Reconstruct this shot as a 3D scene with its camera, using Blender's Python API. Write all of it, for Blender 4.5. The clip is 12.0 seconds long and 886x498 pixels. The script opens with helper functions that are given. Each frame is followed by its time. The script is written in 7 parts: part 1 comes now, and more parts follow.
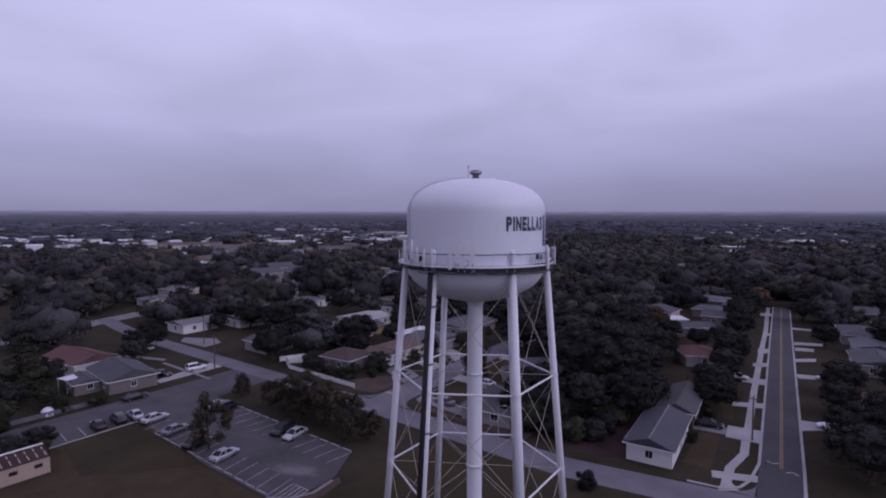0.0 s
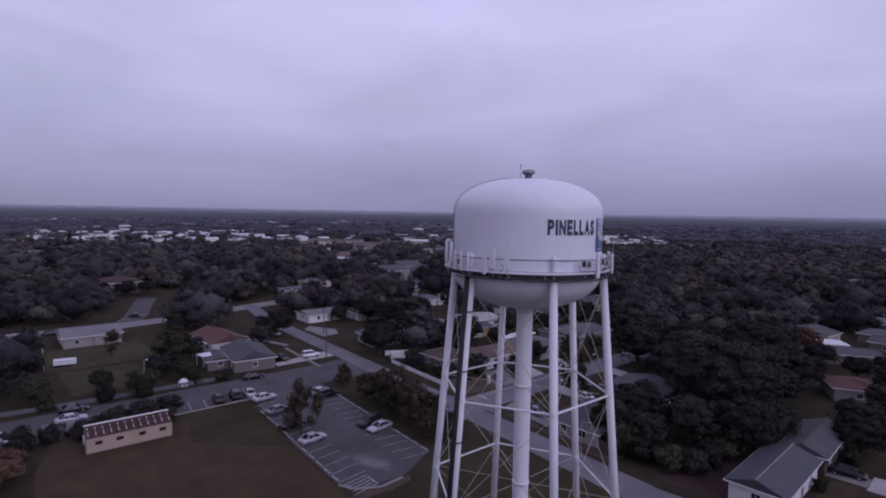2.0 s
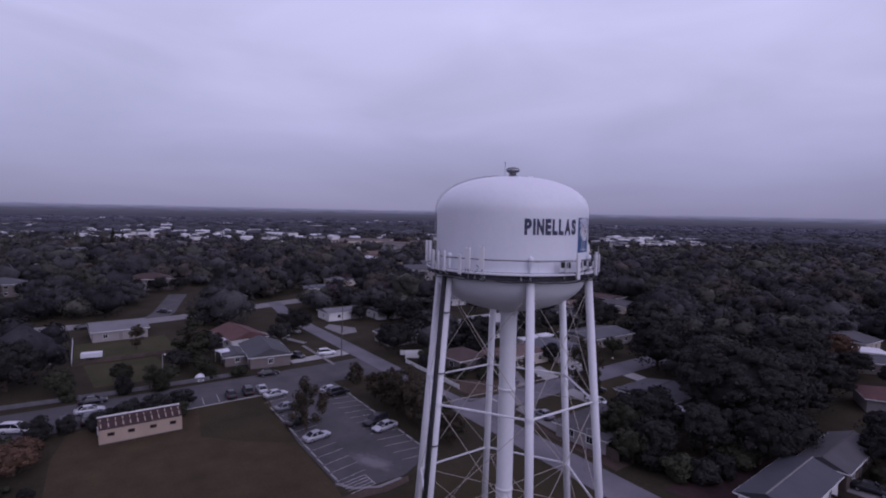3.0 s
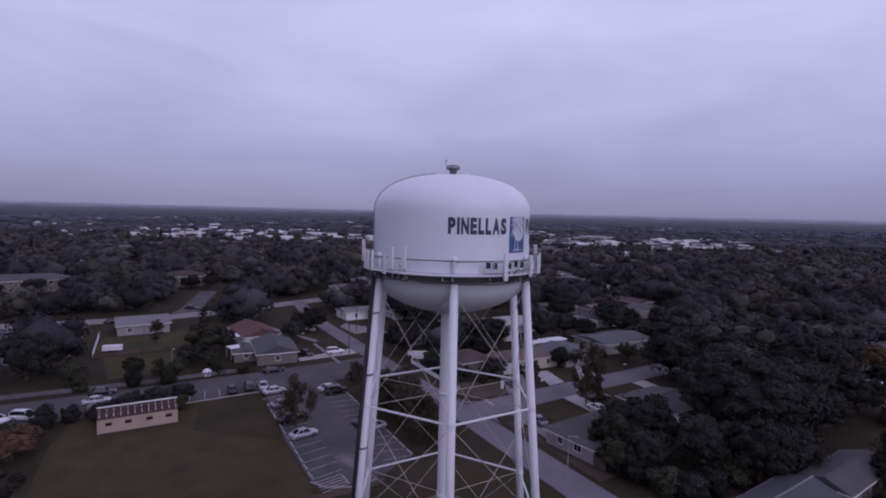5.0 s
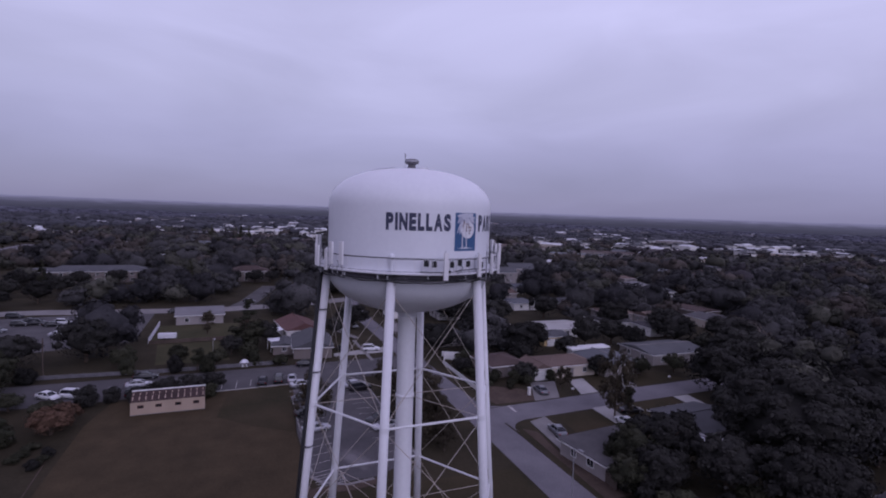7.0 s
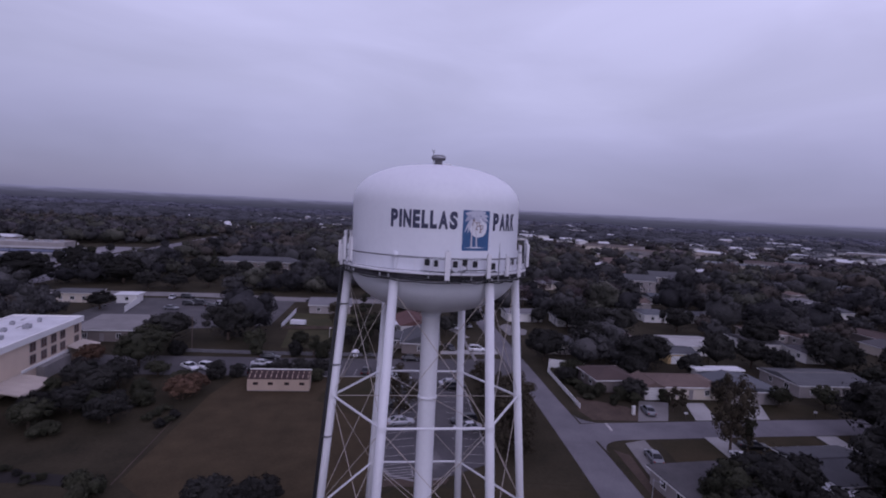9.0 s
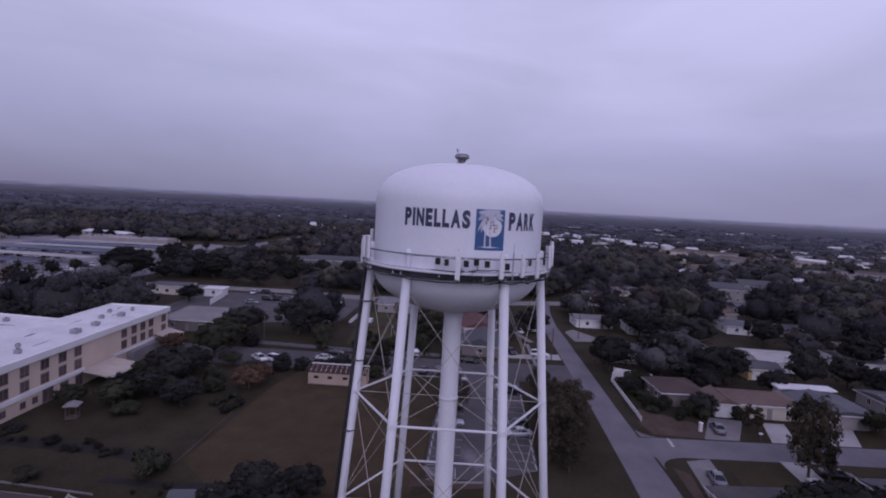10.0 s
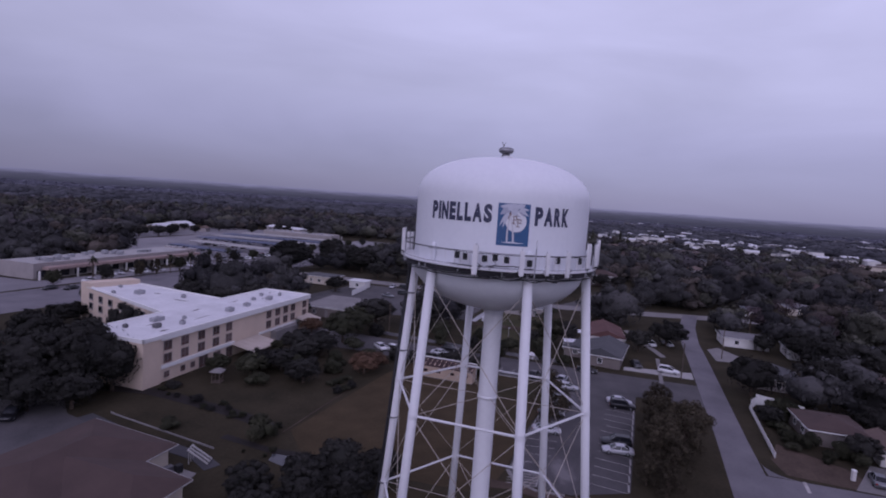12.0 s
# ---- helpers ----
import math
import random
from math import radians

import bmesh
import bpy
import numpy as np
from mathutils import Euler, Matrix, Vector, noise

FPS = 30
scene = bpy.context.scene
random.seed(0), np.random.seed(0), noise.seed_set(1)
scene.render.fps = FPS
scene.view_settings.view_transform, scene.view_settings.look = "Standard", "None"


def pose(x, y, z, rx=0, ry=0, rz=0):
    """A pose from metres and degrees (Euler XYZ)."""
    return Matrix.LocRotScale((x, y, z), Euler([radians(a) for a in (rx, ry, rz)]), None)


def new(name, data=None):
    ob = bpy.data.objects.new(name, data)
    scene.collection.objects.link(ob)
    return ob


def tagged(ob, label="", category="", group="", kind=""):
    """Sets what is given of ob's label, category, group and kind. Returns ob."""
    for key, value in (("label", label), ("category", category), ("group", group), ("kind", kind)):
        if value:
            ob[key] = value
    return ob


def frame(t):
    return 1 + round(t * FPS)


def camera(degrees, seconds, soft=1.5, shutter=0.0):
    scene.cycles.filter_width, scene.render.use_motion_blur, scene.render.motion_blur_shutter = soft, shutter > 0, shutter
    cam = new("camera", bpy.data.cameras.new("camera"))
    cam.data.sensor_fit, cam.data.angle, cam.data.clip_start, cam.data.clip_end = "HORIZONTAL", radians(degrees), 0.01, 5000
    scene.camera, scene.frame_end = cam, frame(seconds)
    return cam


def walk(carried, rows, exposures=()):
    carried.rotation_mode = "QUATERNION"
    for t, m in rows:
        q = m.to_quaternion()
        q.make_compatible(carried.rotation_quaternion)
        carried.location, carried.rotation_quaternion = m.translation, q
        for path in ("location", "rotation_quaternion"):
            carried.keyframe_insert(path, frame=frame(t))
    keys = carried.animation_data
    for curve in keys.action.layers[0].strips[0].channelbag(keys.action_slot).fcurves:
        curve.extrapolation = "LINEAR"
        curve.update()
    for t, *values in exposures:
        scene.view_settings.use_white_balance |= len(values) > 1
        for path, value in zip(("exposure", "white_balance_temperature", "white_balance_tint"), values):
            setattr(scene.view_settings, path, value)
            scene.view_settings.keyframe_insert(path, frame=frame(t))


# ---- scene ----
import itertools

cam = camera(79.45, 12.0, soft=1.95)
# seconds, x, y, z, yaw, pitch, roll
ROWS = [
    (0.0, 0.000, 0.000, 37.000, 35.031, -3.707, -0.043),
    (0.5, 1.274, 1.769, 36.978, 37.849, -3.674, -0.225),
    (1.0, 2.530, 3.446, 36.973, 41.398, -3.647, -0.449),
    (1.5, 3.890, 5.197, 36.981, 45.597, -3.624, -0.725),
    (2.0, 5.183, 6.937, 37.047, 49.858, -3.663, -0.930),
    (2.5, 6.285, 8.991, 37.049, 52.728, -3.709, -1.122),
    (3.0, 7.400, 11.155, 37.017, 53.504, -3.727, -1.128),
    (3.5, 8.461, 13.265, 37.024, 53.787, -3.748, -1.170),
    (5.5, 12.678, 21.568, 36.958, 60.390, -3.669, -1.541),
    (6.0, 13.441, 24.016, 36.848, 62.382, -3.665, -1.774),
    (6.5, 14.089, 26.477, 36.818, 63.814, -3.694, -1.850),
    (7.0, 14.734, 28.947, 36.846, 66.259, -3.800, -1.979),
    (9.0, 15.932, 39.127, 36.912, 82.273, -4.236, -2.855),
    (9.5, 15.905, 41.542, 36.876, 86.797, -4.272, -3.071),
    (10.0, 15.895, 43.857, 36.890, 90.969, -4.414, -3.190),
    (10.5, 15.621, 46.183, 36.890, 95.421, -4.578, -3.428),
    (11.0, 15.185, 48.413, 36.825, 99.894, -4.761, -3.633),
    (11.5, 14.730, 50.668, 36.787, 103.876, -4.949, -3.817),
    (12.0, 14.300, 52.868, 36.786, 107.780, -5.130, -3.938),
]
walk(cam, [(t, pose(x, y, z, 90 + pitch, roll, yaw)) for t, x, y, z, yaw, pitch, roll in ROWS])

# ---- world, sun ----
SUN_ELEVATION, SUN_BEARING = 30.0, 5.0
world = bpy.data.worlds.new("overcast_sky")
scene.world = world
world.use_nodes = True
wn, wl = world.node_tree.nodes, world.node_tree.links
wn.clear()
w_out = wn.new("ShaderNodeOutputWorld")
w_bg = wn.new("ShaderNodeBackground")
w_sky = wn.new("ShaderNodeTexSky")
w_sky.sky_type = "NISHITA"
w_sky.sun_disc = False
w_sky.sun_elevation, w_sky.sun_rotation = radians(SUN_ELEVATION), radians(90 - SUN_BEARING)
w_dim = wn.new("ShaderNodeMix")
w_dim.data_type, w_dim.blend_type = "RGBA", "MULTIPLY"
w_dim.inputs["Factor"].default_value = 1.0
w_dim.inputs["B"].default_value = (0.10, 0.10, 0.10, 1)
w_geo = wn.new("ShaderNodeTexCoord")
w_sep = wn.new("ShaderNodeSeparateXYZ")
w_ramp = wn.new("ShaderNodeValToRGB")
w_ramp.color_ramp.elements[1].position = 1.0
for at, col in ((0.0, (0.222, 0.213, 0.375)), (0.05, (0.275, 0.264, 0.458)), (0.11, (0.362, 0.348, 0.585)), (0.2, (0.468, 0.456, 0.717)), (0.34, (0.555, 0.542, 0.843)), (0.6, (0.525, 0.485, 0.799)), (1.0, (0.47, 0.428, 0.717))):
    stop = w_ramp.color_ramp.elements[0] if at == 0.0 else (w_ramp.color_ramp.elements[-1] if at == 1.0 else w_ramp.color_ramp.elements.new(at))
    stop.position, stop.color = at, (*col, 1)
w_map = wn.new("ShaderNodeMapping")
w_map.inputs["Scale"].default_value = (1.0, 1.0, 3.6)
w_noise = wn.new("ShaderNodeTexNoise")
w_noise.inputs["Scale"].default_value, w_noise.inputs["Detail"].default_value = 2.3, 5.0
w_noise.inputs["Roughness"].default_value, w_noise.inputs["Distortion"].default_value = 0.48, 0.5
w_amp = wn.new("ShaderNodeMapRange")
w_amp.inputs["From Min"].default_value, w_amp.inputs["From Max"].default_value = 0.25, 0.75
w_amp.inputs["To Min"].default_value, w_amp.inputs["To Max"].default_value = 0.86, 1.12
w_mul = wn.new("ShaderNodeMix")
w_mul.data_type, w_mul.blend_type = "RGBA", "MULTIPLY"
w_mul.inputs["Factor"].default_value = 1.0
w_mix = wn.new("ShaderNodeMix")
w_mix.data_type = "RGBA"
w_mix.inputs["Factor"].default_value = 0.93
wl.new(w_geo.outputs["Generated"], w_sep.inputs["Vector"])
wl.new(w_sep.outputs["Z"], w_ramp.inputs["Fac"])
wl.new(w_geo.outputs["Generated"], w_map.inputs["Vector"])
wl.new(w_map.outputs["Vector"], w_noise.inputs["Vector"])
wl.new(w_noise.outputs["Fac"], w_amp.inputs["Value"])
# the cloud is brightest towards the hidden sun
w_dot = wn.new("ShaderNodeVectorMath")
w_dot.operation = "DOT_PRODUCT"
w_dot.inputs[1].default_value = (math.cos(radians(SUN_ELEVATION)) * math.cos(radians(SUN_BEARING)), math.cos(radians(SUN_ELEVATION)) * math.sin(radians(SUN_BEARING)), math.sin(radians(SUN_ELEVATION)))
w_lobe = wn.new("ShaderNodeMapRange")
w_lobe.interpolation_type = "SMOOTHSTEP"
w_lobe.inputs["From Min"].default_value, w_lobe.inputs["From Max"].default_value = 0.1, 1.0
w_lobe.inputs["To Min"].default_value, w_lobe.inputs["To Max"].default_value = 1.0, 1.25
w_glow = wn.new("ShaderNodeMath")
w_glow.operation = "MULTIPLY"
wl.new(w_geo.outputs["Generated"], w_dot.inputs[0])
wl.new(w_dot.outputs["Value"], w_lobe.inputs["Value"])
# and the deck of cloud is thicker to the south-west
w_side = wn.new("ShaderNodeVectorMath")
w_side.operation = "DOT_PRODUCT"
w_side.inputs[1].default_value = (math.cos(radians(130)), math.sin(radians(130)), 0)
w_thick = wn.new("ShaderNodeMapRange")
w_thick.interpolation_type = "SMOOTHSTEP"
w_thick.inputs["From Min"].default_value, w_thick.inputs["From Max"].default_value = -0.5, 1.0
w_thick.inputs["To Min"].default_value, w_thick.inputs["To Max"].default_value = 0.80, 1.06
w_both = wn.new("ShaderNodeMath")
w_both.operation = "MULTIPLY"
wl.new(w_geo.outputs["Generated"], w_side.inputs[0])
wl.new(w_side.outputs["Value"], w_thick.inputs["Value"])
wl.new(w_lobe.outputs["Result"], w_both.inputs[0])
wl.new(w_thick.outputs["Result"], w_both.inputs[1])
wl.new(w_both.outputs["Value"], w_glow.inputs[0])
wl.new(w_amp.outputs["Result"], w_glow.inputs[1])
wl.new(w_ramp.outputs["Color"], w_mul.inputs["A"])
wl.new(w_glow.outputs["Value"], w_mul.inputs["B"])
wl.new(w_sky.outputs["Color"], w_dim.inputs["A"])
wl.new(w_dim.outputs["Result"], w_mix.inputs["A"])
wl.new(w_mul.outputs["Result"], w_mix.inputs["B"])
wl.new(w_mix.outputs["Result"], w_bg.inputs["Color"])
w_bg.inputs["Strength"].default_value = 1.02
wl.new(w_bg.outputs["Background"], w_out.inputs["Surface"])

sun = new("sun", bpy.data.lights.new("sun", "SUN"))
sun.data.energy, sun.data.angle, sun.data.color = 0.95, radians(45), (0.74, 0.70, 1.0)
sun.rotation_euler = (radians(90 - SUN_ELEVATION), 0, radians(90 + SUN_BEARING))

# ---- materials ----
def material(name, color, rough=0.8, vary=0.25, scale=1.0, fine=9.0, bump=0.15, metal=0.0, hue=None, island=0.0, object_vary=0.0, spec=0.4, streak=0.0, depth=0.05):
    """A surface with broad stains and fine grain, in metres. hue: a second colour that the broad noise mixes in."""
    m = bpy.data.materials.new(name)
    m.use_nodes = True
    n, l = m.node_tree.nodes, m.node_tree.links
    b = n["Principled BSDF"]
    b.inputs["Roughness"].default_value, b.inputs["Metallic"].default_value = rough, metal
    b.inputs["Specular IOR Level"].default_value = spec
    co = n.new("ShaderNodeTexCoord")
    mp = n.new("ShaderNodeMapping")
    if streak:
        mp.inputs["Scale"].default_value = (1, 1, streak)
    l.new(co.outputs["Object"], mp.inputs["Vector"])
    big, small = n.new("ShaderNodeTexNoise"), n.new("ShaderNodeTexNoise")
    big.inputs["Scale"].default_value, big.inputs["Detail"].default_value, big.inputs["Roughness"].default_value = 0.35 * scale, 5, 0.6
    small.inputs["Scale"].default_value, small.inputs["Detail"].default_value = fine, 3
    l.new(mp.outputs["Vector"], big.inputs["Vector"])
    l.new(co.outputs["Object"], small.inputs["Vector"])
    add = n.new("ShaderNodeMath")
    add.operation = "MULTIPLY_ADD"
    l.new(small.outputs["Fac"], add.inputs[0])
    add.inputs[1].default_value = 0.45
    l.new(big.outputs["Fac"], add.inputs[2])
    rng = n.new("ShaderNodeMapRange")
    rng.inputs["From Min"].default_value, rng.inputs["From Max"].default_value = 0.45, 1.0
    l.new(add.outputs[0], rng.inputs["Value"])
    mix = n.new("ShaderNodeMix")
    mix.data_type = "RGBA"
    c2 = hue or tuple(c * (1 + vary) for c in color)
    mix.inputs["A"].default_value = (*(c * (1 - vary) for c in color), 1)
    mix.inputs["B"].default_value = (*c2, 1)
    l.new(rng.outputs["Result"], mix.inputs["Factor"])
    out = mix.outputs["Result"]
    for amount, node, socket in ((island, "ShaderNodeNewGeometry", "Random Per Island"), (object_vary, "ShaderNodeObjectInfo", "Random")):
        if amount:
            src, r2, mu = n.new(node), n.new("ShaderNodeMapRange"), n.new("ShaderNodeMix")
            r2.inputs["To Min"].default_value, r2.inputs["To Max"].default_value = 1 - amount, 1 + amount
            mu.data_type, mu.blend_type = "RGBA", "MULTIPLY"
            mu.inputs["Factor"].default_value = 1.0
            l.new(src.outputs[socket], r2.inputs["Value"])
            l.new(out, mu.inputs["A"])
            l.new(r2.outputs["Result"], mu.inputs["B"])
            out = mu.outputs["Result"]
    l.new(out, b.inputs["Base Color"])
    if bump:
        bp = n.new("ShaderNodeBump")
        bp.inputs["Strength"].default_value, bp.inputs["Distance"].default_value = bump, depth
        l.new(small.outputs["Fac"], bp.inputs["Height"])
        l.new(bp.outputs["Normal"], b.inputs["Normal"])
    return m


M = {}
M["grass"] = material("yard_grass", (0.0330, 0.0300, 0.0190), 1.0, 0.35, 0.35, 1.8, 0.5, hue=(0.0540, 0.0440, 0.0280), spec=0.1)
M["field"] = material("field_grass", (0.0520, 0.0400, 0.0240), 1.0, 0.22, 0.6, 2.6, 0.6, hue=(0.0730, 0.0535, 0.0315), spec=0.1)
M["lawn"] = material("lawn_grass", (0.0368, 0.0366, 0.0188), 1.0, 0.35, 0.3, 2.4, 0.5, hue=(0.0588, 0.0439, 0.0267), spec=0.1)
M["lawn_fresh"] = material("fresh_lawn_grass", (0.0560, 0.0590, 0.0290), 1.0, 0.35, 0.3, 2.4, 0.5, hue=(0.0760, 0.0660, 0.0380), spec=0.1)
M["dirt"] = material("bare_sandy_soil", (0.0723, 0.0527, 0.0425), 1.0, 0.35, 0.5, 2.0, 0.5, hue=(0.1062, 0.0790, 0.0629), spec=0.1)
M["soil"] = material("dark_reddish_soil", (0.0441, 0.0276, 0.0280), 1.0, 0.35, 0.5, 2.0, 0.5, hue=(0.0630, 0.0380, 0.0370), spec=0.1)
M["ditch"] = material("damp_dark_soil", (0.018, 0.015, 0.014), 0.8, 0.3, 1.0, 3.0, 0.5, spec=0.2)
M["water"] = material("still_pond_water", (0.03, 0.03, 0.035), 0.10, 0.2, 0.5, 3.0, 0.05, spec=0.5)
M["asphalt"] = material("worn_grey_asphalt", (0.125, 0.117, 0.132), 0.9, 0.25, 0.35, 4.0, 0.2, hue=(0.18, 0.168, 0.182))
M["asphalt_dark"] = material("dark_resurfaced_asphalt", (0.0527, 0.0510, 0.0561), 0.85, 0.2, 0.4, 4.0, 0.2)
M["asphalt_lot"] = material("parking_lot_asphalt", (0.0580, 0.0545, 0.0590), 0.9, 0.3, 0.45, 4.0, 0.2, hue=(0.0960, 0.0880, 0.0910))
def stained(name, base, centre, size, pale):
    """A copy of a surface with one worn, bleached stain of a ragged outline."""
    m = base.copy()
    m.name = name
    n, l = m.node_tree.nodes, m.node_tree.links
    b = n["Principled BSDF"]
    old = b.inputs["Base Color"].links[0].from_socket
    co, mp, ln, no, ad, rg, mx = (n.new("ShaderNode" + k) for k in ("TexCoord", "Mapping", "VectorMath", "TexNoise", "Math", "MapRange", "Mix"))
    mp.vector_type = "TEXTURE"
    mp.inputs["Location"].default_value = (*centre, 0)
    mp.inputs["Rotation"].default_value = (0, 0, radians(20))
    mp.inputs["Scale"].default_value = (*size, 1)
    ln.operation, ad.operation = "LENGTH", "MULTIPLY_ADD"
    no.inputs["Scale"].default_value, no.inputs["Detail"].default_value, no.inputs["Roughness"].default_value = 0.55, 6, 0.62
    ad.inputs[1].default_value = 2.6
    rg.inputs["From Min"].default_value, rg.inputs["From Max"].default_value = 2.55, 1.75
    mx.data_type = "RGBA"
    mx.inputs["B"].default_value = (*pale, 1)
    l.new(co.outputs["Object"], mp.inputs["Vector"])
    l.new(mp.outputs["Vector"], ln.inputs[0])
    l.new(co.outputs["Object"], no.inputs["Vector"])
    l.new(no.outputs["Fac"], ad.inputs[0])
    l.new(ln.outputs["Value"], ad.inputs[2])
    l.new(ad.outputs[0], rg.inputs["Value"])
    l.new(rg.outputs["Result"], mx.inputs["Factor"])
    l.new(old, mx.inputs["A"])
    l.new(mx.outputs["Result"], b.inputs["Base Color"])
    return m


M["lot_stained"] = stained("stained_parking_lot_asphalt", M["asphalt_lot"], (-60.6, 49.2), (3.6, 1.5), (0.155, 0.142, 0.146))
M["concrete"] = material("pale_concrete", (0.33, 0.318, 0.31), 0.9, 0.2, 0.6, 3.0, 0.15)
M["concrete_old"] = material("weathered_concrete", (0.19, 0.178, 0.175), 0.9, 0.25, 0.6, 3.0, 0.15)
M["marking"] = material("white_road_paint", (0.34, 0.32, 0.31), 0.8, 0.55, 3.0, 6.0, 0.0)
M["marking_yellow"] = material("yellow_road_paint", (0.30, 0.215, 0.09), 0.8, 0.3, 3.0, 6.0, 0.0)
M["tank"] = material("white_tank_paint", (0.705, 0.715, 0.755), 0.42, 0.05, 0.5, 3.0, 0.03, hue=(0.755, 0.765, 0.795), streak=0.25, spec=0.5)
M["tank_low"] = material("white_tower_steel_paint", (0.6653, 0.6605, 0.6795), 0.5, 0.08, 0.8, 3.0, 0.04, streak=0.2)
M["rod"] = material("dull_weathered_rod_paint", (0.54, 0.51, 0.48), 0.6, 0.25, 2.0, 6.0, 0.05, hue=(0.40, 0.33, 0.27))
M["letter"] = material("dark_navy_lettering", (0.045, 0.049, 0.088), 0.36, 0.12, 2.0, 8.0, 0.0)
M["logo_blue"] = material("blue_emblem_paint", (0.048, 0.112, 0.235), 0.3, 0.12, 1.0, 6.0, 0.0)
M["logo_pale"] = material("pale_lilac_emblem_paint", (0.52, 0.53, 0.60), 0.3, 0.12, 1.0, 6.0, 0.0)
M["logo_frond"] = material("greyish_emblem_paint", (0.38, 0.39, 0.48), 0.3, 0.12, 1.0, 6.0, 0.0)
M["logo_trunk"] = material("greyish_white_emblem_paint", (0.60, 0.59, 0.62), 0.6, 0.06, 1.0, 6.0, 0.0)
M["logo_white"] = material("white_emblem_paint", (0.72, 0.72, 0.75), 0.3, 0.06, 1.0, 6.0, 0.0)
M["logo_brown"] = material("brown_emblem_line", (0.17, 0.10, 0.09), 0.6, 0.1, 1.0, 6.0, 0.0)
M["black"] = material("black_rubber", (0.016, 0.016, 0.018), 0.7, 0.2, 2.0, 8.0, 0.1)
M["deck"] = material("dark_stained_deck_steel", (0.018, 0.017, 0.022), 0.7, 0.5, 2.0, 5.0, 0.1, hue=(0.06, 0.055, 0.065))
M["vent"] = material("grey_vent_metal", (0.12, 0.115, 0.125), 0.6, 0.3, 2.0, 8.0, 0.1)
M["antenna"] = material("offwhite_antenna_plastic", (0.70, 0.69, 0.70), 0.5, 0.06, 2.0, 6.0, 0.0)
M["galv"] = material("galvanised_steel", (0.36, 0.36, 0.38), 0.5, 0.2, 2.0, 8.0, 0.05, metal=0.6)
M["bark"] = material("grey_brown_bark", (0.085, 0.065, 0.052), 1.0, 0.35, 4.0, 7.0, 0.6, spec=0.1)
M["leaf_oak"] = material("dark_oak_leaves", (0.0245, 0.0250, 0.0219), 0.9, 0.3, 0.6, 2.0, 1.0, hue=(0.0395, 0.0369, 0.0341), island=0.28, object_vary=0.34, spec=0.15, depth=0.25)
M["leaf_green"] = material("green_leaves", (0.0336, 0.0371, 0.0224), 0.9, 0.3, 0.6, 2.0, 1.0, hue=(0.0504, 0.0482, 0.0321), island=0.28, object_vary=0.3, spec=0.15, depth=0.25)
M["leaf_brown"] = material("brownish_cypress_leaves", (0.0537, 0.0456, 0.0319), 0.95, 0.3, 0.6, 2.0, 1.0, hue=(0.0725, 0.0600, 0.0419), island=0.45, object_vary=0.2, spec=0.12, depth=0.25)
M["leaf_rust"] = material("rust_brown_leaves", (0.098, 0.060, 0.043), 0.95, 0.3, 0.6, 2.0, 1.0, hue=(0.135, 0.082, 0.056), island=0.45, object_vary=0.15, spec=0.12, depth=0.25)
M["leaf_grey"] = material("greyish_bare_twigs", (0.0798, 0.0608, 0.0672), 0.95, 0.3, 0.6, 2.0, 1.0, hue=(0.1008, 0.0760, 0.0851), island=0.4, object_vary=0.15, spec=0.12, depth=0.25)
M["woods"] = material("far_woods_leaves", (0.0427, 0.0446, 0.0442), 0.95, 0.5, 0.35, 0.9, 1.0, hue=(0.0777, 0.0738, 0.0746), island=0.3, spec=0.12, depth=0.25)
M["woods_deep"] = material("deep_shade_green_leaves", (0.0255, 0.0268, 0.0282), 0.95, 0.5, 0.35, 0.9, 1.0, hue=(0.0464, 0.0443, 0.0475), island=0.3, spec=0.12, depth=0.25)
M["woods_olive"] = material("olive_leaves", (0.0518, 0.0547, 0.0438), 0.95, 0.5, 0.35, 0.9, 1.0, hue=(0.0943, 0.0906, 0.0737), island=0.3, spec=0.12, depth=0.25)
M["woods_brown"] = material("brownish_winter_leaves", (0.0557, 0.0509, 0.0450), 0.95, 0.5, 0.35, 0.9, 1.0, hue=(0.1014, 0.0844, 0.0758), island=0.3, spec=0.12, depth=0.25)
M["woods_bare"] = material("grey_bare_twigs", (0.0457, 0.0437, 0.0478), 0.95, 0.5, 0.35, 0.9, 1.0, hue=(0.0832, 0.0725, 0.0805), island=0.3, spec=0.12, depth=0.25)
# the two far belts: paler, bluer base colours stand in for haze
M["woods_far"] = material("distant_woods_leaves_hazed", (0.0588, 0.0609, 0.0720), 0.95, 0.4, 0.10, 0.3, 1.0, hue=(0.0949, 0.0943, 0.1080), island=0.3, spec=0.12, depth=0.9)
M["woods_farthest"] = material("farthest_woods_leaves_hazed", (0.0900, 0.0920, 0.1188), 0.95, 0.35, 0.05, 0.2, 1.0, hue=(0.1250, 0.1247, 0.1584), island=0.25, spec=0.12, depth=1.6)
M["asphalt_pale"] = material("bleached_asphalt", (0.18, 0.17, 0.185), 0.9, 0.3, 0.12, 2.0, 0.2, hue=(0.26, 0.245, 0.26))
M["stucco_peach"] = material("peach_stucco", (0.56, 0.455, 0.37), 0.9, 0.10, 0.6, 5.0, 0.15)
M["stucco_white"] = material("white_painted_wall", (0.64, 0.62, 0.60), 0.85, 0.10, 0.8, 5.0, 0.1)
M["stucco_cream"] = material("cream_painted_wall", (0.50, 0.44, 0.37), 0.85, 0.12, 0.8, 5.0, 0.1)
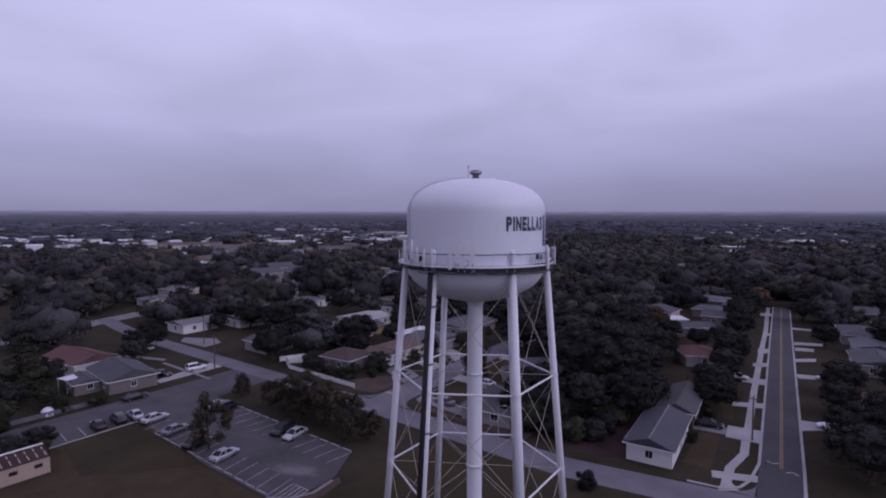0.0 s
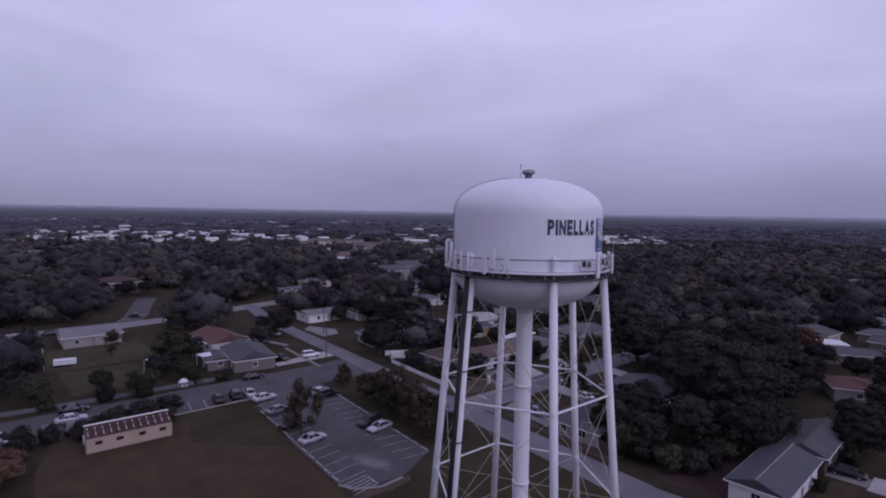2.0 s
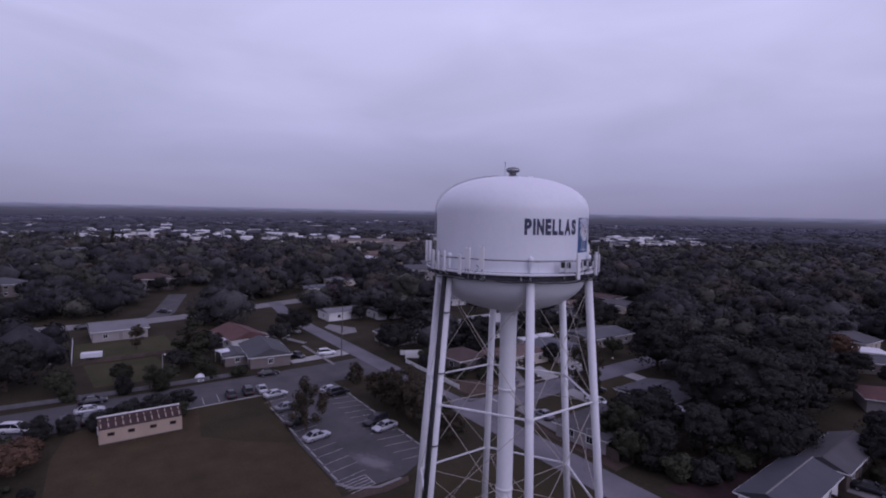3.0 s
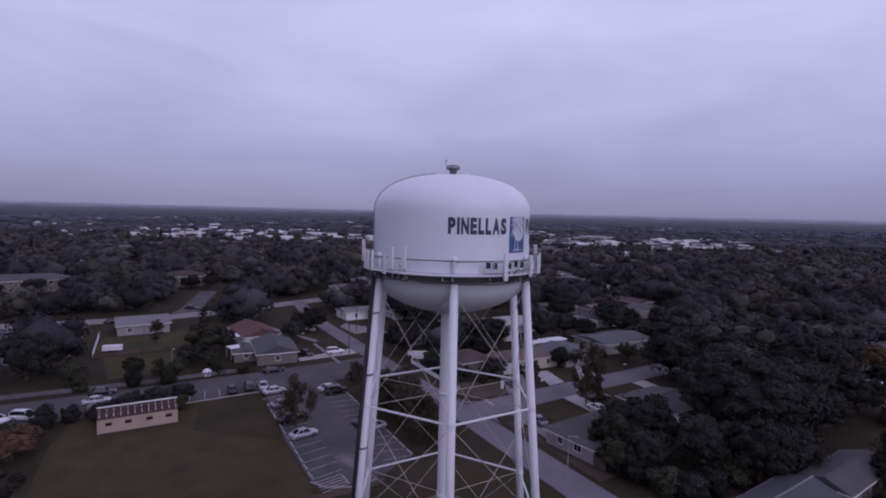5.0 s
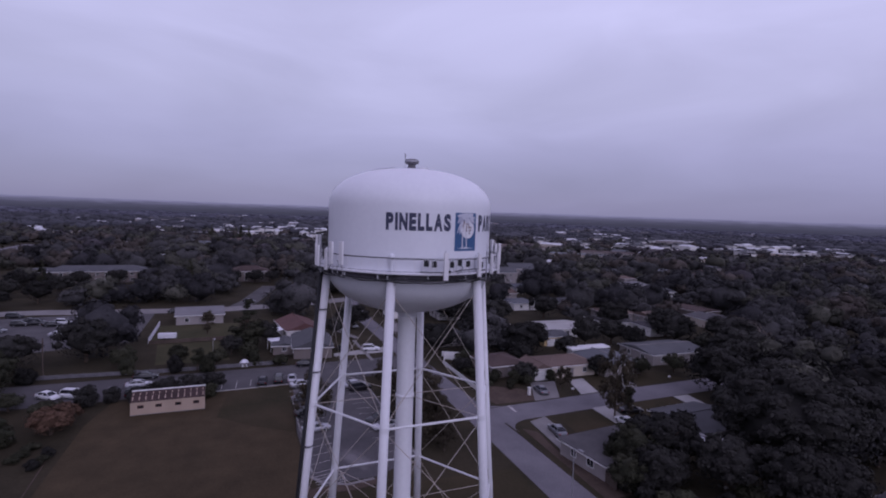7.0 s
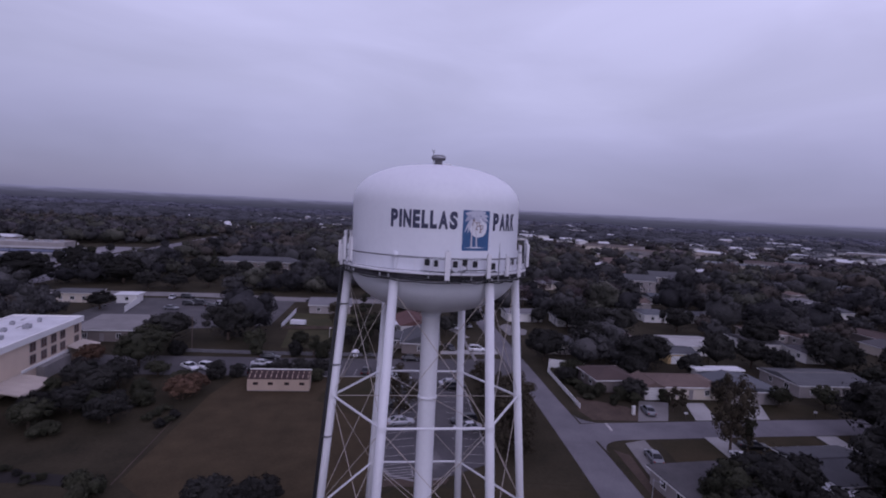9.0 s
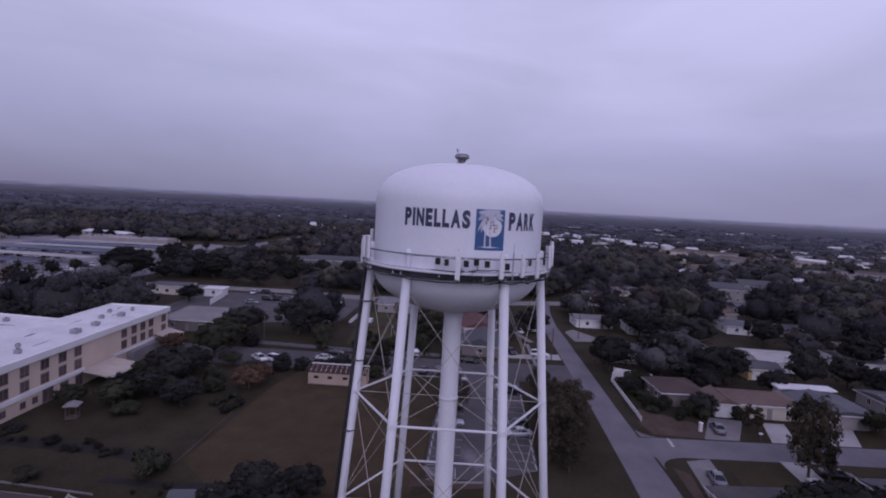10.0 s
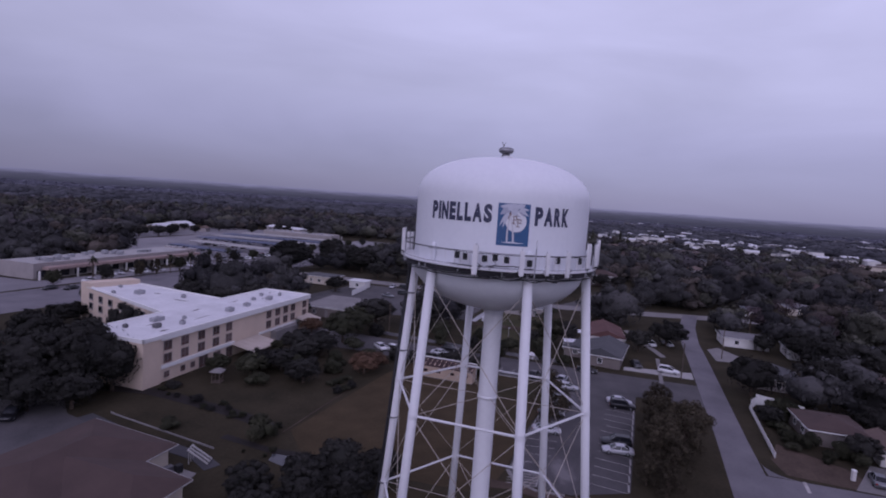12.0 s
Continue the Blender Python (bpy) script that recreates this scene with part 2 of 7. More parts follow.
M["stucco_grey"] = material("grey_beige_wall", (0.29, 0.262, 0.255), 0.85, 0.15, 0.8, 5.0, 0.1)
M["stucco_dim"] = material("dull_brown_grey_wall", (0.17, 0.145, 0.135), 0.9, 0.15, 0.8, 5.0, 0.1)
M["stucco_yellow"] = material("yellow_painted_wall", (0.50, 0.36, 0.17), 0.85, 0.12, 0.8, 5.0, 0.1)
M["trim"] = material("white_trim_paint", (0.70, 0.69, 0.68), 0.6, 0.06, 1.0, 6.0, 0.0)
M["roof_white"] = material("white_membrane_roof", (0.63, 0.625, 0.64), 0.7, 0.22, 0.55, 2.0, 0.05, hue=(0.68, 0.675, 0.69))
M["roof_bright"] = material("bright_white_roof", (0.56, 0.56, 0.58), 0.7, 0.10, 0.5, 4.0, 0.05)
M["roof_grey"] = material("grey_shingle_roof", (0.0800, 0.0800, 0.0864), 0.95, 0.2, 0.7, 7.0, 0.5, object_vary=0.1)
M["roof_blue"] = material("blue_grey_metal_roof", (0.0680, 0.0720, 0.0840), 0.6, 0.2, 0.7, 7.0, 0.1)
M["roof_pale"] = material("pale_grey_shingle_roof", (0.150, 0.145, 0.152), 0.95, 0.2, 0.7, 7.0, 0.5, object_vary=0.1)
M["roof_brown"] = material("brown_shingle_roof", (0.064, 0.042, 0.038), 0.95, 0.2, 0.7, 7.0, 0.5, object_vary=0.1)
M["roof_tan"] = material("tan_shingle_roof", (0.125, 0.088, 0.075), 0.95, 0.2, 0.7, 7.0, 0.5)
M["roof_red"] = material("dull_red_shingle_roof", (0.105, 0.052, 0.048), 0.95, 0.25, 0.7, 7.0, 0.5)
M["roof_dark"] = material("dark_shingle_roof", (0.075, 0.070, 0.075), 0.95, 0.2, 0.7, 7.0, 0.5)
M["canopy_pink"] = material("dull_pink_fascia", (0.30, 0.22, 0.20), 0.9, 0.15, 0.6, 5.0, 0.1)
M["canopy_blue"] = material("blue_painted_metal_roof", (0.050, 0.062, 0.115), 0.6, 0.25, 0.4, 5.0, 0.05)
M["roof_slate"] = material("dark_slate_metal_roof", (0.050, 0.052, 0.062), 0.65, 0.2, 0.7, 7.0, 0.1)
M["glass"] = material("dark_window_glass", (0.016, 0.017, 0.021), 0.10, 0.3, 0.5, 2.0, 0.0, spec=0.35)
M["curtain"] = material("brownish_curtained_glass", (0.115, 0.085, 0.082), 0.25, 0.35, 1.2, 3.0, 0.0, object_vary=0.35, spec=0.5)
M["door"] = material("grey_door_paint", (0.22, 0.20, 0.20), 0.6, 0.15, 1.0, 6.0, 0.05)
M["wood"] = material("weathered_wood", (0.085, 0.064, 0.052), 0.9, 0.3, 1.5, 8.0, 0.3, object_vary=0.15)
M["rust"] = material("rust_brown_steel", (0.0840, 0.0384, 0.0320), 0.85, 0.3, 1.5, 8.0, 0.2)
M["rust_dark"] = material("dark_rust_brown_steel", (0.040, 0.022, 0.021), 0.9, 0.4, 1.5, 8.0, 0.2)
M["shed"] = material("tan_metal_shed_wall", (0.3910, 0.3017, 0.2338), 0.75, 0.12, 0.8, 6.0, 0.05, streak=0.3)
M["canvas"] = material("cream_canvas", (0.4320, 0.3744, 0.3240), 0.9, 0.12, 1.0, 6.0, 0.05)
M["tarp"] = material("white_tarp", (0.66, 0.66, 0.70), 0.7, 0.1, 1.0, 6.0, 0.05)
M["tyre"] = material("tyre_rubber", (0.02, 0.02, 0.02), 0.9, 0.2, 2.0, 9.0, 0.1)
M["rim"] = material("alloy_rim", (0.42, 0.42, 0.44), 0.35, 0.1, 2.0, 9.0, 0.0, metal=0.8)
M["lamp_clear"] = material("headlight_plastic", (0.55, 0.55, 0.55), 0.15, 0.1, 2.0, 9.0, 0.0)
M["lamp_red"] = material("taillight_plastic", (0.25, 0.02, 0.02), 0.2, 0.1, 2.0, 9.0, 0.0)
for key, col in (("silver", (0.42, 0.42, 0.45)), ("white", (0.66, 0.66, 0.68)), ("dark", (0.013, 0.013, 0.016)), ("grey", (0.16, 0.165, 0.18)), ("blue", (0.045, 0.055, 0.085)), ("red", (0.16, 0.03, 0.03))):
    M["car_" + key] = material(key + "_car_paint", col, 0.28, 0.05, 1.0, 6.0, 0.0, metal=0.25, spec=0.6)

# ---- mesh helpers ----
class Geo:
    """Vertices and faces of one part."""

    def __init__(self):
        self.v, self.f = [], []

    def add(self, verts, faces):
        k = len(self.v)
        self.v += [tuple(p) for p in verts]
        self.f += [tuple(k + i for i in face) for face in faces]
        return self

    def box(self, x0, x1, y0, y1, z0, z1, chamfer=0.0):
        c = chamfer
        if not c:
            p = [(x, y, z) for z in (z0, z1) for x, y in ((x0, y0), (x1, y0), (x1, y1), (x0, y1))]
            return self.add(p, [(3, 2, 1, 0), (4, 5, 6, 7), (0, 1, 5, 4), (1, 2, 6, 5), (2, 3, 7, 6), (3, 0, 4, 7)])
        rings = [(c, z0), (0, z0 + c), (0, z1 - c), (c, z1)]
        p = [(x, y, z) for i, z in rings for x, y in ((x0 + i, y0 + i), (x1 - i, y0 + i), (x1 - i, y1 - i), (x0 + i, y1 - i))]
        faces = [(3, 2, 1, 0), (12, 13, 14, 15)]
        for r in range(3):
            faces += [(4 * r + i, 4 * r + (i + 1) % 4, 4 * r + 4 + (i + 1) % 4, 4 * r + 4 + i) for i in range(4)]
        return self.add(p, faces)

    def prism(self, outline, z0, z1):
        n = len(outline)
        p = [(x, y, z0) for x, y in outline] + [(x, y, z1) for x, y in outline]
        return self.add(p, [tuple(range(n - 1, -1, -1)), tuple(range(n, 2 * n))] + [(i, (i + 1) % n, n + (i + 1) % n, n + i) for i in range(n)])

    def tube(self, a, b, r0, r1=None, n=10, caps=True):
        a, b = Vector(a), Vector(b)
        r1 = r0 if r1 is None else r1
        w = (b - a).normalized()
        u = w.orthogonal().normalized()
        s = w.cross(u)
        p = []
        for c, r in ((a, r0), (b, r1)):
            p += [c + r * (math.cos(t) * u + math.sin(t) * s) for t in (2 * math.pi * i / n for i in range(n))]
        faces = [(i, (i + 1) % n, n + (i + 1) % n, n + i) for i in range(n)]
        if caps:
            faces += [tuple(range(n - 1, -1, -1)), tuple(range(n, 2 * n))]
        return self.add(p, faces)

    def path(self, pts, r, n=6):
        """One unbroken tube through the points."""
        pts = [Vector(p) for p in pts]
        p, m = [], len(pts)
        for i, c in enumerate(pts):
            w = (pts[min(i + 1, m - 1)] - pts[max(i - 1, 0)]).normalized()
            u = w.cross(Vector((0.31, 0.17, 0.93))).normalized()
            s = w.cross(u)
            p += [c + r * (math.cos(t) * u + math.sin(t) * s) for t in (2 * math.pi * k / n for k in range(n))]
        faces = [(n * j + i, n * j + (i + 1) % n, n * j + n + (i + 1) % n, n * j + n + i) for j in range(m - 1) for i in range(n)]
        faces += [tuple(range(n - 1, -1, -1)), tuple(range(n * (m - 1), n * m))]
        return self.add(p, faces)

    def lathe(self, profile, n=48, centre=(0, 0)):
        """profile: (radius, z) from below to above; a radius of 0 closes the end."""
        p, rings = [], []
        for r, z in profile:
            if r < 1e-6:
                rings.append([len(p)] * n)
                p.append((centre[0], centre[1], z))
            else:
                rings.append(list(range(len(p), len(p) + n)))
                p += [(centre[0] + r * math.cos(2 * math.pi * i / n), centre[1] + r * math.sin(2 * math.pi * i / n), z) for i in range(n)]
        faces = []
        for lo, hi in zip(rings, rings[1:]):
            for i in range(n):
                q = []
                for k in (lo[i], lo[(i + 1) % n], hi[(i + 1) % n], hi[i]):
                    if k not in q:
                        q.append(k)
                faces.append(tuple(q))
        return self.add(p, faces)

    def mesh(self, name, mat, smooth=False):
        me = bpy.data.meshes.new(name)
        me.from_pydata(self.v, [], self.f)
        if smooth:
            me.polygons.foreach_set("use_smooth", [True] * len(me.polygons))
        me.materials.append(mat)
        me.update()
        return me


def part(name, geo, mat, parent, label="", smooth=False):
    me = geo if isinstance(geo, bpy.types.Mesh) else geo.mesh(name, mat, smooth)
    ob = new(name, me)
    ob.parent = parent
    return tagged(ob, label)


def thing(name, label, category, group="", at=None, kind=""):
    ob = new(name)
    ob.empty_display_size = 0.3
    if at is not None:
        ob.matrix_basis = at
    return tagged(ob, label, category, group, kind)


def setting(name, geo, mat, label, category, smooth=False):
    return tagged(new(name, geo.mesh(name, mat, smooth)), label, category, kind="structure")


def ribbon(geo, line, half, z0, z1):
    """A slab along a line of (x, y), half: half its width, at each point or for all."""
    n = len(line)
    halves = half if isinstance(half, (list, tuple)) else [half] * n
    left, right = [], []
    for i in range(n):
        a, b = Vector(line[max(i - 1, 0)]), Vector(line[min(i + 1, n - 1)])
        d = (b - a).normalized()
        nrm = Vector((-d.y, d.x))
        p = Vector(line[i])
        left.append(p + nrm * halves[i])
        right.append(p - nrm * halves[i])
    p = []
    for l_, r_ in zip(left, right):
        p += [(l_.x, l_.y, z0), (r_.x, r_.y, z0), (r_.x, r_.y, z1), (l_.x, l_.y, z1)]
    faces = [(0, 1, 2, 3), (4 * n - 1, 4 * n - 2, 4 * n - 3, 4 * n - 4)]
    for i in range(n - 1):
        k = 4 * i
        for s in range(4):
            faces.append((k + s, k + 4 + s, k + 4 + (s + 1) % 4, k + (s + 1) % 4))
    return geo.add(p, faces)

# ---- ground, roads, paving ----
def ground_sheet():
    g = Geo()
    rings = [0, 60, 120, 200, 320, 520, 900, 1600, 2800, 4700]
    n = 72
    g.v.append((-50, 40, 0.0))
    for r in rings[1:]:
        g.v += [(-50 + r * math.cos(2 * math.pi * i / n), 40 + r * math.sin(2 * math.pi * i / n), 0.0) for i in range(n)]
    g.f += [(0, 1 + i, 1 + (i + 1) % n) for i in range(n)]
    for k in range(len(rings) - 2):
        a, b = 1 + k * n, 1 + (k + 1) * n
        g.f += [(a + i, b + i, b + (i + 1) % n, a + (i + 1) % n) for i in range(n)]
    return g


setting("ground", ground_sheet(), M["grass"], "flat dull green-brown suburban ground with grass", "ground")

STREET_A = [(3, 77), (-14, 74.6), (-29, 72.6), (-60, 74.4), (-85, 75.4), (-110, 76.3), (-135, 77.2), (-158, 77.9), (-181, 80.0), (-205, 84)]
STREET_B = [(-68.6, 76), (-69, 82), (-69.7, 107), (-70, 132), (-70, 215)]
STREET_C = [(-108, -60), (-106, -20), (-105.5, 0), (-105, 30), (-105.2, 50), (-105.6, 66), (-106, 75)]
MAIN = [(2, -60), (0.3, 40), (-2.0, 76), (-2.9, 90), (-4.7, 128), (-7.5, 187), (-10.4, 250)]
ROAD_D = [(-194, -80), (-195.5, -20), (-191.5, 3), (-190.0, 20), (-189.5, 36), (-193, 55), (-201, 80), (-212, 120)]
ROAD_F = [(-190, 38), (-204, 44), (-222, 49), (-246, 56)]
ROAD_E = [(60, -122), (-60, -110), (-120, -106), (-200, -104), (-340, -100), (-520, -96)]
for name, line, half, top, mat, label in (
        ("road_street", STREET_A, [3.1, 3.1, 3.1, 2.9, 2.5, 2.5, 2.5, 2.5, 2.5, 2.5], 0.030, "asphalt", "worn pale grey asphalt residential street"),
        ("road_side_street", STREET_B, 3.5, 0.024, "asphalt", "pale grey asphalt side street between houses"),
        ("road_lot_lane", STREET_C, 6.9, 0.020, "asphalt_lot", "wide grey asphalt lane with parking bays"),
        ("road_main", MAIN, 2.9, 0.036, "asphalt_dark", "dark resurfaced asphalt road with a yellow centre line"),
        ("road_back", ROAD_D, 4.4, 0.022, "concrete_old", "pale worn road behind the houses"),
        ("road_branch", ROAD_F, 3.6, 0.016, "asphalt_lot", "grey asphalt road branching off between trees"),
        ("road_highway", ROAD_E, 13.5, 0.022, "asphalt", "wide grey multi-lane road by a shopping centre")):
    setting(name, ribbon(Geo(), line, half, -0.3, top), M[mat], label, "road")

# rounded corners where the side street and the main road meet the street
corners = Geo()
for cx, cy, sx, sy, r in ((-72.6, 78.0, -1, 1, 4.0), (-65.4, 77.8, 1, 1, 4.5), (-5.4, 79.0, -1, 1, 4.0)):
    arc = [(cx + sx * r * (1 - math.sin(t)), cy + sy * r * (1 - math.cos(t))) for t in (math.pi / 2 * i / 8 for i in range(9))]
    corners.prism([(cx, cy)] + arc, -0.2, 0.017)
setting("road_corner", corners, M["asphalt"], "rounded asphalt corners of the street junctions", "road")

LOT = [(-99.5, 45.6), (-73, 42.6), (-57.4, 42.0), (-54.4, 43.5), (-54.4, 51.0), (-58.3, 58.4), (-75, 59.4), (-92, 60.2), (-99.5, 60.6)]
setting("parking_lot", Geo().prism(LOT, -0.3, 0.040), M["lot_stained"], "worn grey asphalt parking lot with painted bays", "parking lot")
setting("field_ground", Geo().prism([(-98, 30.5), (-98, 45.4), (-73, 42.3), (-57.2, 41.7), (-50, 40.5), (-47.5, 16), (-55, 8.5), (-87, 10.5), (-97, 13)], -0.3, 0.012), M["field"], "mown brownish grass field beside the lot", "field")
setting("tower_yard", Geo().prism([(-52, 44), (-50, 70), (-8, 69), (-6, 20), (-45, 17), (-48, 40)], -0.3, 0.008), M["lawn"], "dull green grass round the water tower", "lawn")
setting("verge_lot", Geo().prism([(-57, 59.5), (-54, 53), (-51, 70.2), (-60, 70.7), (-97, 71.5), (-98.2, 61.2), (-75, 60)], -0.3, 0.014), M["grass"], "brown grassy verge between lot and street", "verge")
def yard(label, mat, *outline):
    setting("yard_ground", Geo().prism(outline, -0.3, 0.010 + 0.0007 * (len(label) % 5)), M[mat], label, "yard")


yard("bare brown yard behind a white fence", "grass", (-126, 79.7), (-126, 90), (-76, 90), (-76, 79), (-100, 79.5))
yard("fenced green back lawn", "lawn_fresh", (-165, 16), (-165, 38), (-143, 38), (-141, 15))
yard("rough green yard", "lawn_fresh", (-141, 17), (-141, 32), (-121, 34), (-121, 18))
yard("green front lawn", "lawn", (-64.6, 88.5), (-65, 97.4), (-55, 95.4), (-56, 87))
yard("green front lawn", "lawn", (-66, 103), (-66.3, 118), (-56, 117), (-57, 103))
yard("green front lawn", "lawn", (-74, 106.4), (-74, 109), (-82, 115), (-83, 106))
yard("green front lawn", "lawn", (-74.5, 118), (-74.5, 132), (-81, 130), (-82, 118))
yard("dry verge along the street", "dirt", (-62, 79.2), (-38, 77.2), (-38, 82), (-50.5, 79.5), (-60, 81))
yard("dry front lawn", "field", (-15.3, 84), (-15, 98), (-11.8, 98), (-11.4, 84))
yard("dry front lawn", "field", (-16, 108), (-15.5, 116), (-12.3, 116), (-11, 107))
yard("green corner lawn", "lawn", (-128, 64), (-128, 70), (-121, 72), (-120.4, 63))
yard("bare sandy corner yard", "dirt", (-74, 80.8), (-79, 79.9), (-86, 82.4), (-80.5, 90.5), (-76.4, 92.2), (-73.4, 90.5))
yard("dark brown rough grass behind the hotel", "grass", (-44, -23), (-44, 8), (-58, 7), (-86, 9), (-96, 4), (-96, -20), (-60, -20))
yard("dark reddish soil under trees", "soil", (-31, 78), (-30, 100), (-24, 103), (-23.4, 80))

setting("side_drive", Geo().prism([(-62, -46), (-49, -31), (-45.0, -25), (-43.6, -17), (-20, -16.5), (-20, -46)], -0.3, 0.030), M["asphalt_lot"], "dark asphalt drive between the hotel and the brown roofed building", "drive")
setting("lot_lawn", Geo().prism([(-97.6, 33), (-97.6, 45.2), (-73.4, 42.2), (-78, 36), (-84, 30.5)], -0.3, 0.016), M["lawn"], "greener grass beside the parking lot", "lawn")
setting("lot_edge_soil", Geo().prism([(-54.0, 40.4), (-54.0, 51.4), (-52.6, 50.6), (-51.9, 46.8), (-52.4, 43.0), (-51.8, 40.2)], -0.3, 0.021), M["dirt"], "reddish sandy soil at the end of the lot", "soil")
# concrete walks, drives and kerbs
drive_tops = itertools.cycle((0.062, 0.067, 0.072, 0.077))


def drive(mat, *outline):
    setting("drive", Geo().prism(outline, -0.3, next(drive_tops)), M[mat], "pale concrete drive or walk slab", "driveway")


drive("concrete", (-11.2, 83.8), (-10.8, 81.6), (-5.4, 83.5), (-5.5, 85.6))
drive("concrete", (-9.6, 77.9), (-9.5, 81.0), (-8.3, 81.4), (-7.2, 79.6))
drive("concrete", (-11.5, 103.7), (-11.2, 98.1), (-6.2, 98.3), (-6.3, 104.2))
drive("concrete_old", (-17.4, 101.8), (-16.9, 98.6), (-11.3, 99.0), (-11.5, 102.3))
drive("concrete", (-12.3, 117.6), (-12.2, 115.2), (-6.8, 116.9), (-6.9, 120.1))
drive("concrete", (-13.5, 136.2), (-13.2, 133.3), (-7.7, 133.1), (-7.9, 137.9))
drive("concrete", (-11.8, 151.5), (-11.5, 148.3), (-8.5, 149.9), (-8.7, 153.7))
drive("concrete", (-12.1, 168.5), (-11.7, 163.3), (-9.2, 165.1), (-9.6, 170.3))
drive("concrete", (-12.6, 192.0), (-12.3, 188.0), (-10.5, 189.3), (-10.7, 193.3))
drive("concrete", (-16.2, 230.6), (-15.8, 224.9), (-12.4, 227.2), (-12.8, 233.0))
drive("concrete", (-1.1, 113.8), (-0.9, 108.2), (2.6, 111.0), (3.2, 114.4))
drive("concrete", (-2.5, 146.7), (-2.3, 143.3), (7.2, 145.7), (7.4, 149.5))
drive("concrete", (-3.3, 162.4), (-3.1, 159.1), (1.1, 162.1), (1.1, 165.5))
drive("concrete", (-3.8, 176.4), (-3.5, 172.3), (0.6, 173.6), (0.6, 177.5))
drive("concrete", (-4.2, 183.9), (-4.1, 179.7), (2.6, 182.3), (2.6, 185.8))
drive("concrete", (-5.4, 204), (4, 205), (4, 208), (-5.6, 207))
drive("concrete_old", (-73.2, 89.2), (-73.3, 95.2), (-82.5, 100.6), (-83.6, 94.8))
drive("concrete", (-73.4, 100.8), (-73.5, 105.3), (-82.3, 108.2), (-82.3, 104.2))
drive("concrete", (-73.6, 110.3), (-73.7, 116.2), (-81.5, 120.4), (-81.5, 116.8))
drive("concrete_old", (-64.2, 82.2), (-65.4, 86.2), (-53.2, 84.6), (-51.9, 80.4))
drive("concrete", (-66.1, 97.6), (-66.2, 101.6), (-56.5, 100.2), (-56.5, 96.6))
drive("concrete", (-66.0, 119.0), (-66.0, 123.0), (-56.0, 121.0), (-56.0, 117.6))
drive("concrete", (-119.4, 58.6), (-116.7, 58.4), (-117.4, 73.8), (-122.6, 74.0))
drive("concrete_old", (-131.9, 67.5), (-131.9, 66.6), (-110.7, 66.0), (-110.7, 66.8))
drive("concrete_old", (-150.5, 81.6), (-154.6, 85.0), (-145.4, 89.8), (-139.6, 87.6), (-138.6, 82.0))
drive("concrete_old", (-140, 128), (-128, 128), (-118, 118), (-126, 116))
drive("concrete_old", (-163, 60.5), (-162, 59), (-134, 68), (-135, 69.4))
walk_line = [(-8.9, 79.4), (-9.1, 86.2), (-7.9, 92.5), (-8.2, 97.9), (-8.6, 107.8), (-9.4, 125.0), (-9.9, 136.9), (-10.8, 159.4), (-11.4, 175.2), (-12.2, 198.9), (-13.6, 223.5), (-14.6, 246)]
setting("pavement", ribbon(Geo(), walk_line, 0.62, -0.3, 0.055), M["concrete"], "pale concrete sidewalk along the main road", "sidewalk")
kerbs = Geo()
for side in (-1, 1):
    pts = []
    for i in range(3, len(MAIN)):
        x, y = MAIN[i]
        pts.append((x + side * 2.8, y))
    if side < 0:
        pts = [(-13.5, 78.4), (-9.2, 78.9), (-7.2, 80.6), (-6.3, 83.5)] + pts
    else:
        pts = [(0.6, 70)] + pts
    ribbon(kerbs, pts, 0.2, -0.2, 0.15)
setting("kerb", kerbs, M["concrete"], "pale concrete kerb along the main road", "kerb")

setting("kerb_lane", ribbon(Geo(), [(-97.9, 30.6), (-98.2, 45.0)], 0.10, -0.2, 0.14), M["concrete"], "low pale kerb between lane and field", "kerb")
setting("kerb_lot", ribbon(Geo(), [(-57.6, 42.0), (-55.2, 43.3), (-53.6, 46.4), (-54.0, 50.2)], 0.28, -0.2, 0.046), M["concrete_old"], "worn sandy concrete edge at the lot's end", "kerb")
# ---- painted lines ----
def line_mark(a, b, width, mat, z):
    d = (Vector(b) - Vector(a)).normalized()
    n = Vector((-d.y, d.x)) * width / 2
    pts = [(a[0] + n.x, a[1] + n.y), (a[0] - n.x, a[1] - n.y), (b[0] - n.x, b[1] - n.y), (b[0] + n.x, b[1] + n.y)]
    return Geo().prism(pts, z - 0.003, z + 0.004)


lines = thing("parking_lines", "worn white painted bay lines on the lot", "road marking", kind="structure")
for x in [-58.0 - 2.72 * i for i in range(14)]:
    y0 = 42.1 + (-58.0 - x) * 0.052
    if x < -69.5 and x > -96:
        part("line", line_mark((x, y0), (x - 0.9, y0 + 4.9), 0.10, "marking", 0.044), M["marking"], lines)
    elif x >= -69.5:
        part("line", line_mark((x, y0 + 0.2), (x - 0.9, y0 + 5.0), 0.10, "marking", 0.044), M["marking"], lines)
    y1 = 58.1 + (-58.0 - x) * 0.054
    if x > -92:
        part("line", line_mark((x, y1), (x - 0.6, y1 - 4.9), 0.10, "marking", 0.044), M["marking"], lines)
for y in [31.5 + 2.75 * i for i in range(5)]:
    part("line", line_mark((-98.9, y), (-103.6, y + 0.6), 0.13, "marking", 0.026), M["marking"], lines)
for i in range(5):
    part("line", line_mark((-57.0 + 0.75 * i, 42.4), (-57.6 + 0.75 * i, 46.4), 0.12, "marking", 0.044), M["marking"], lines)
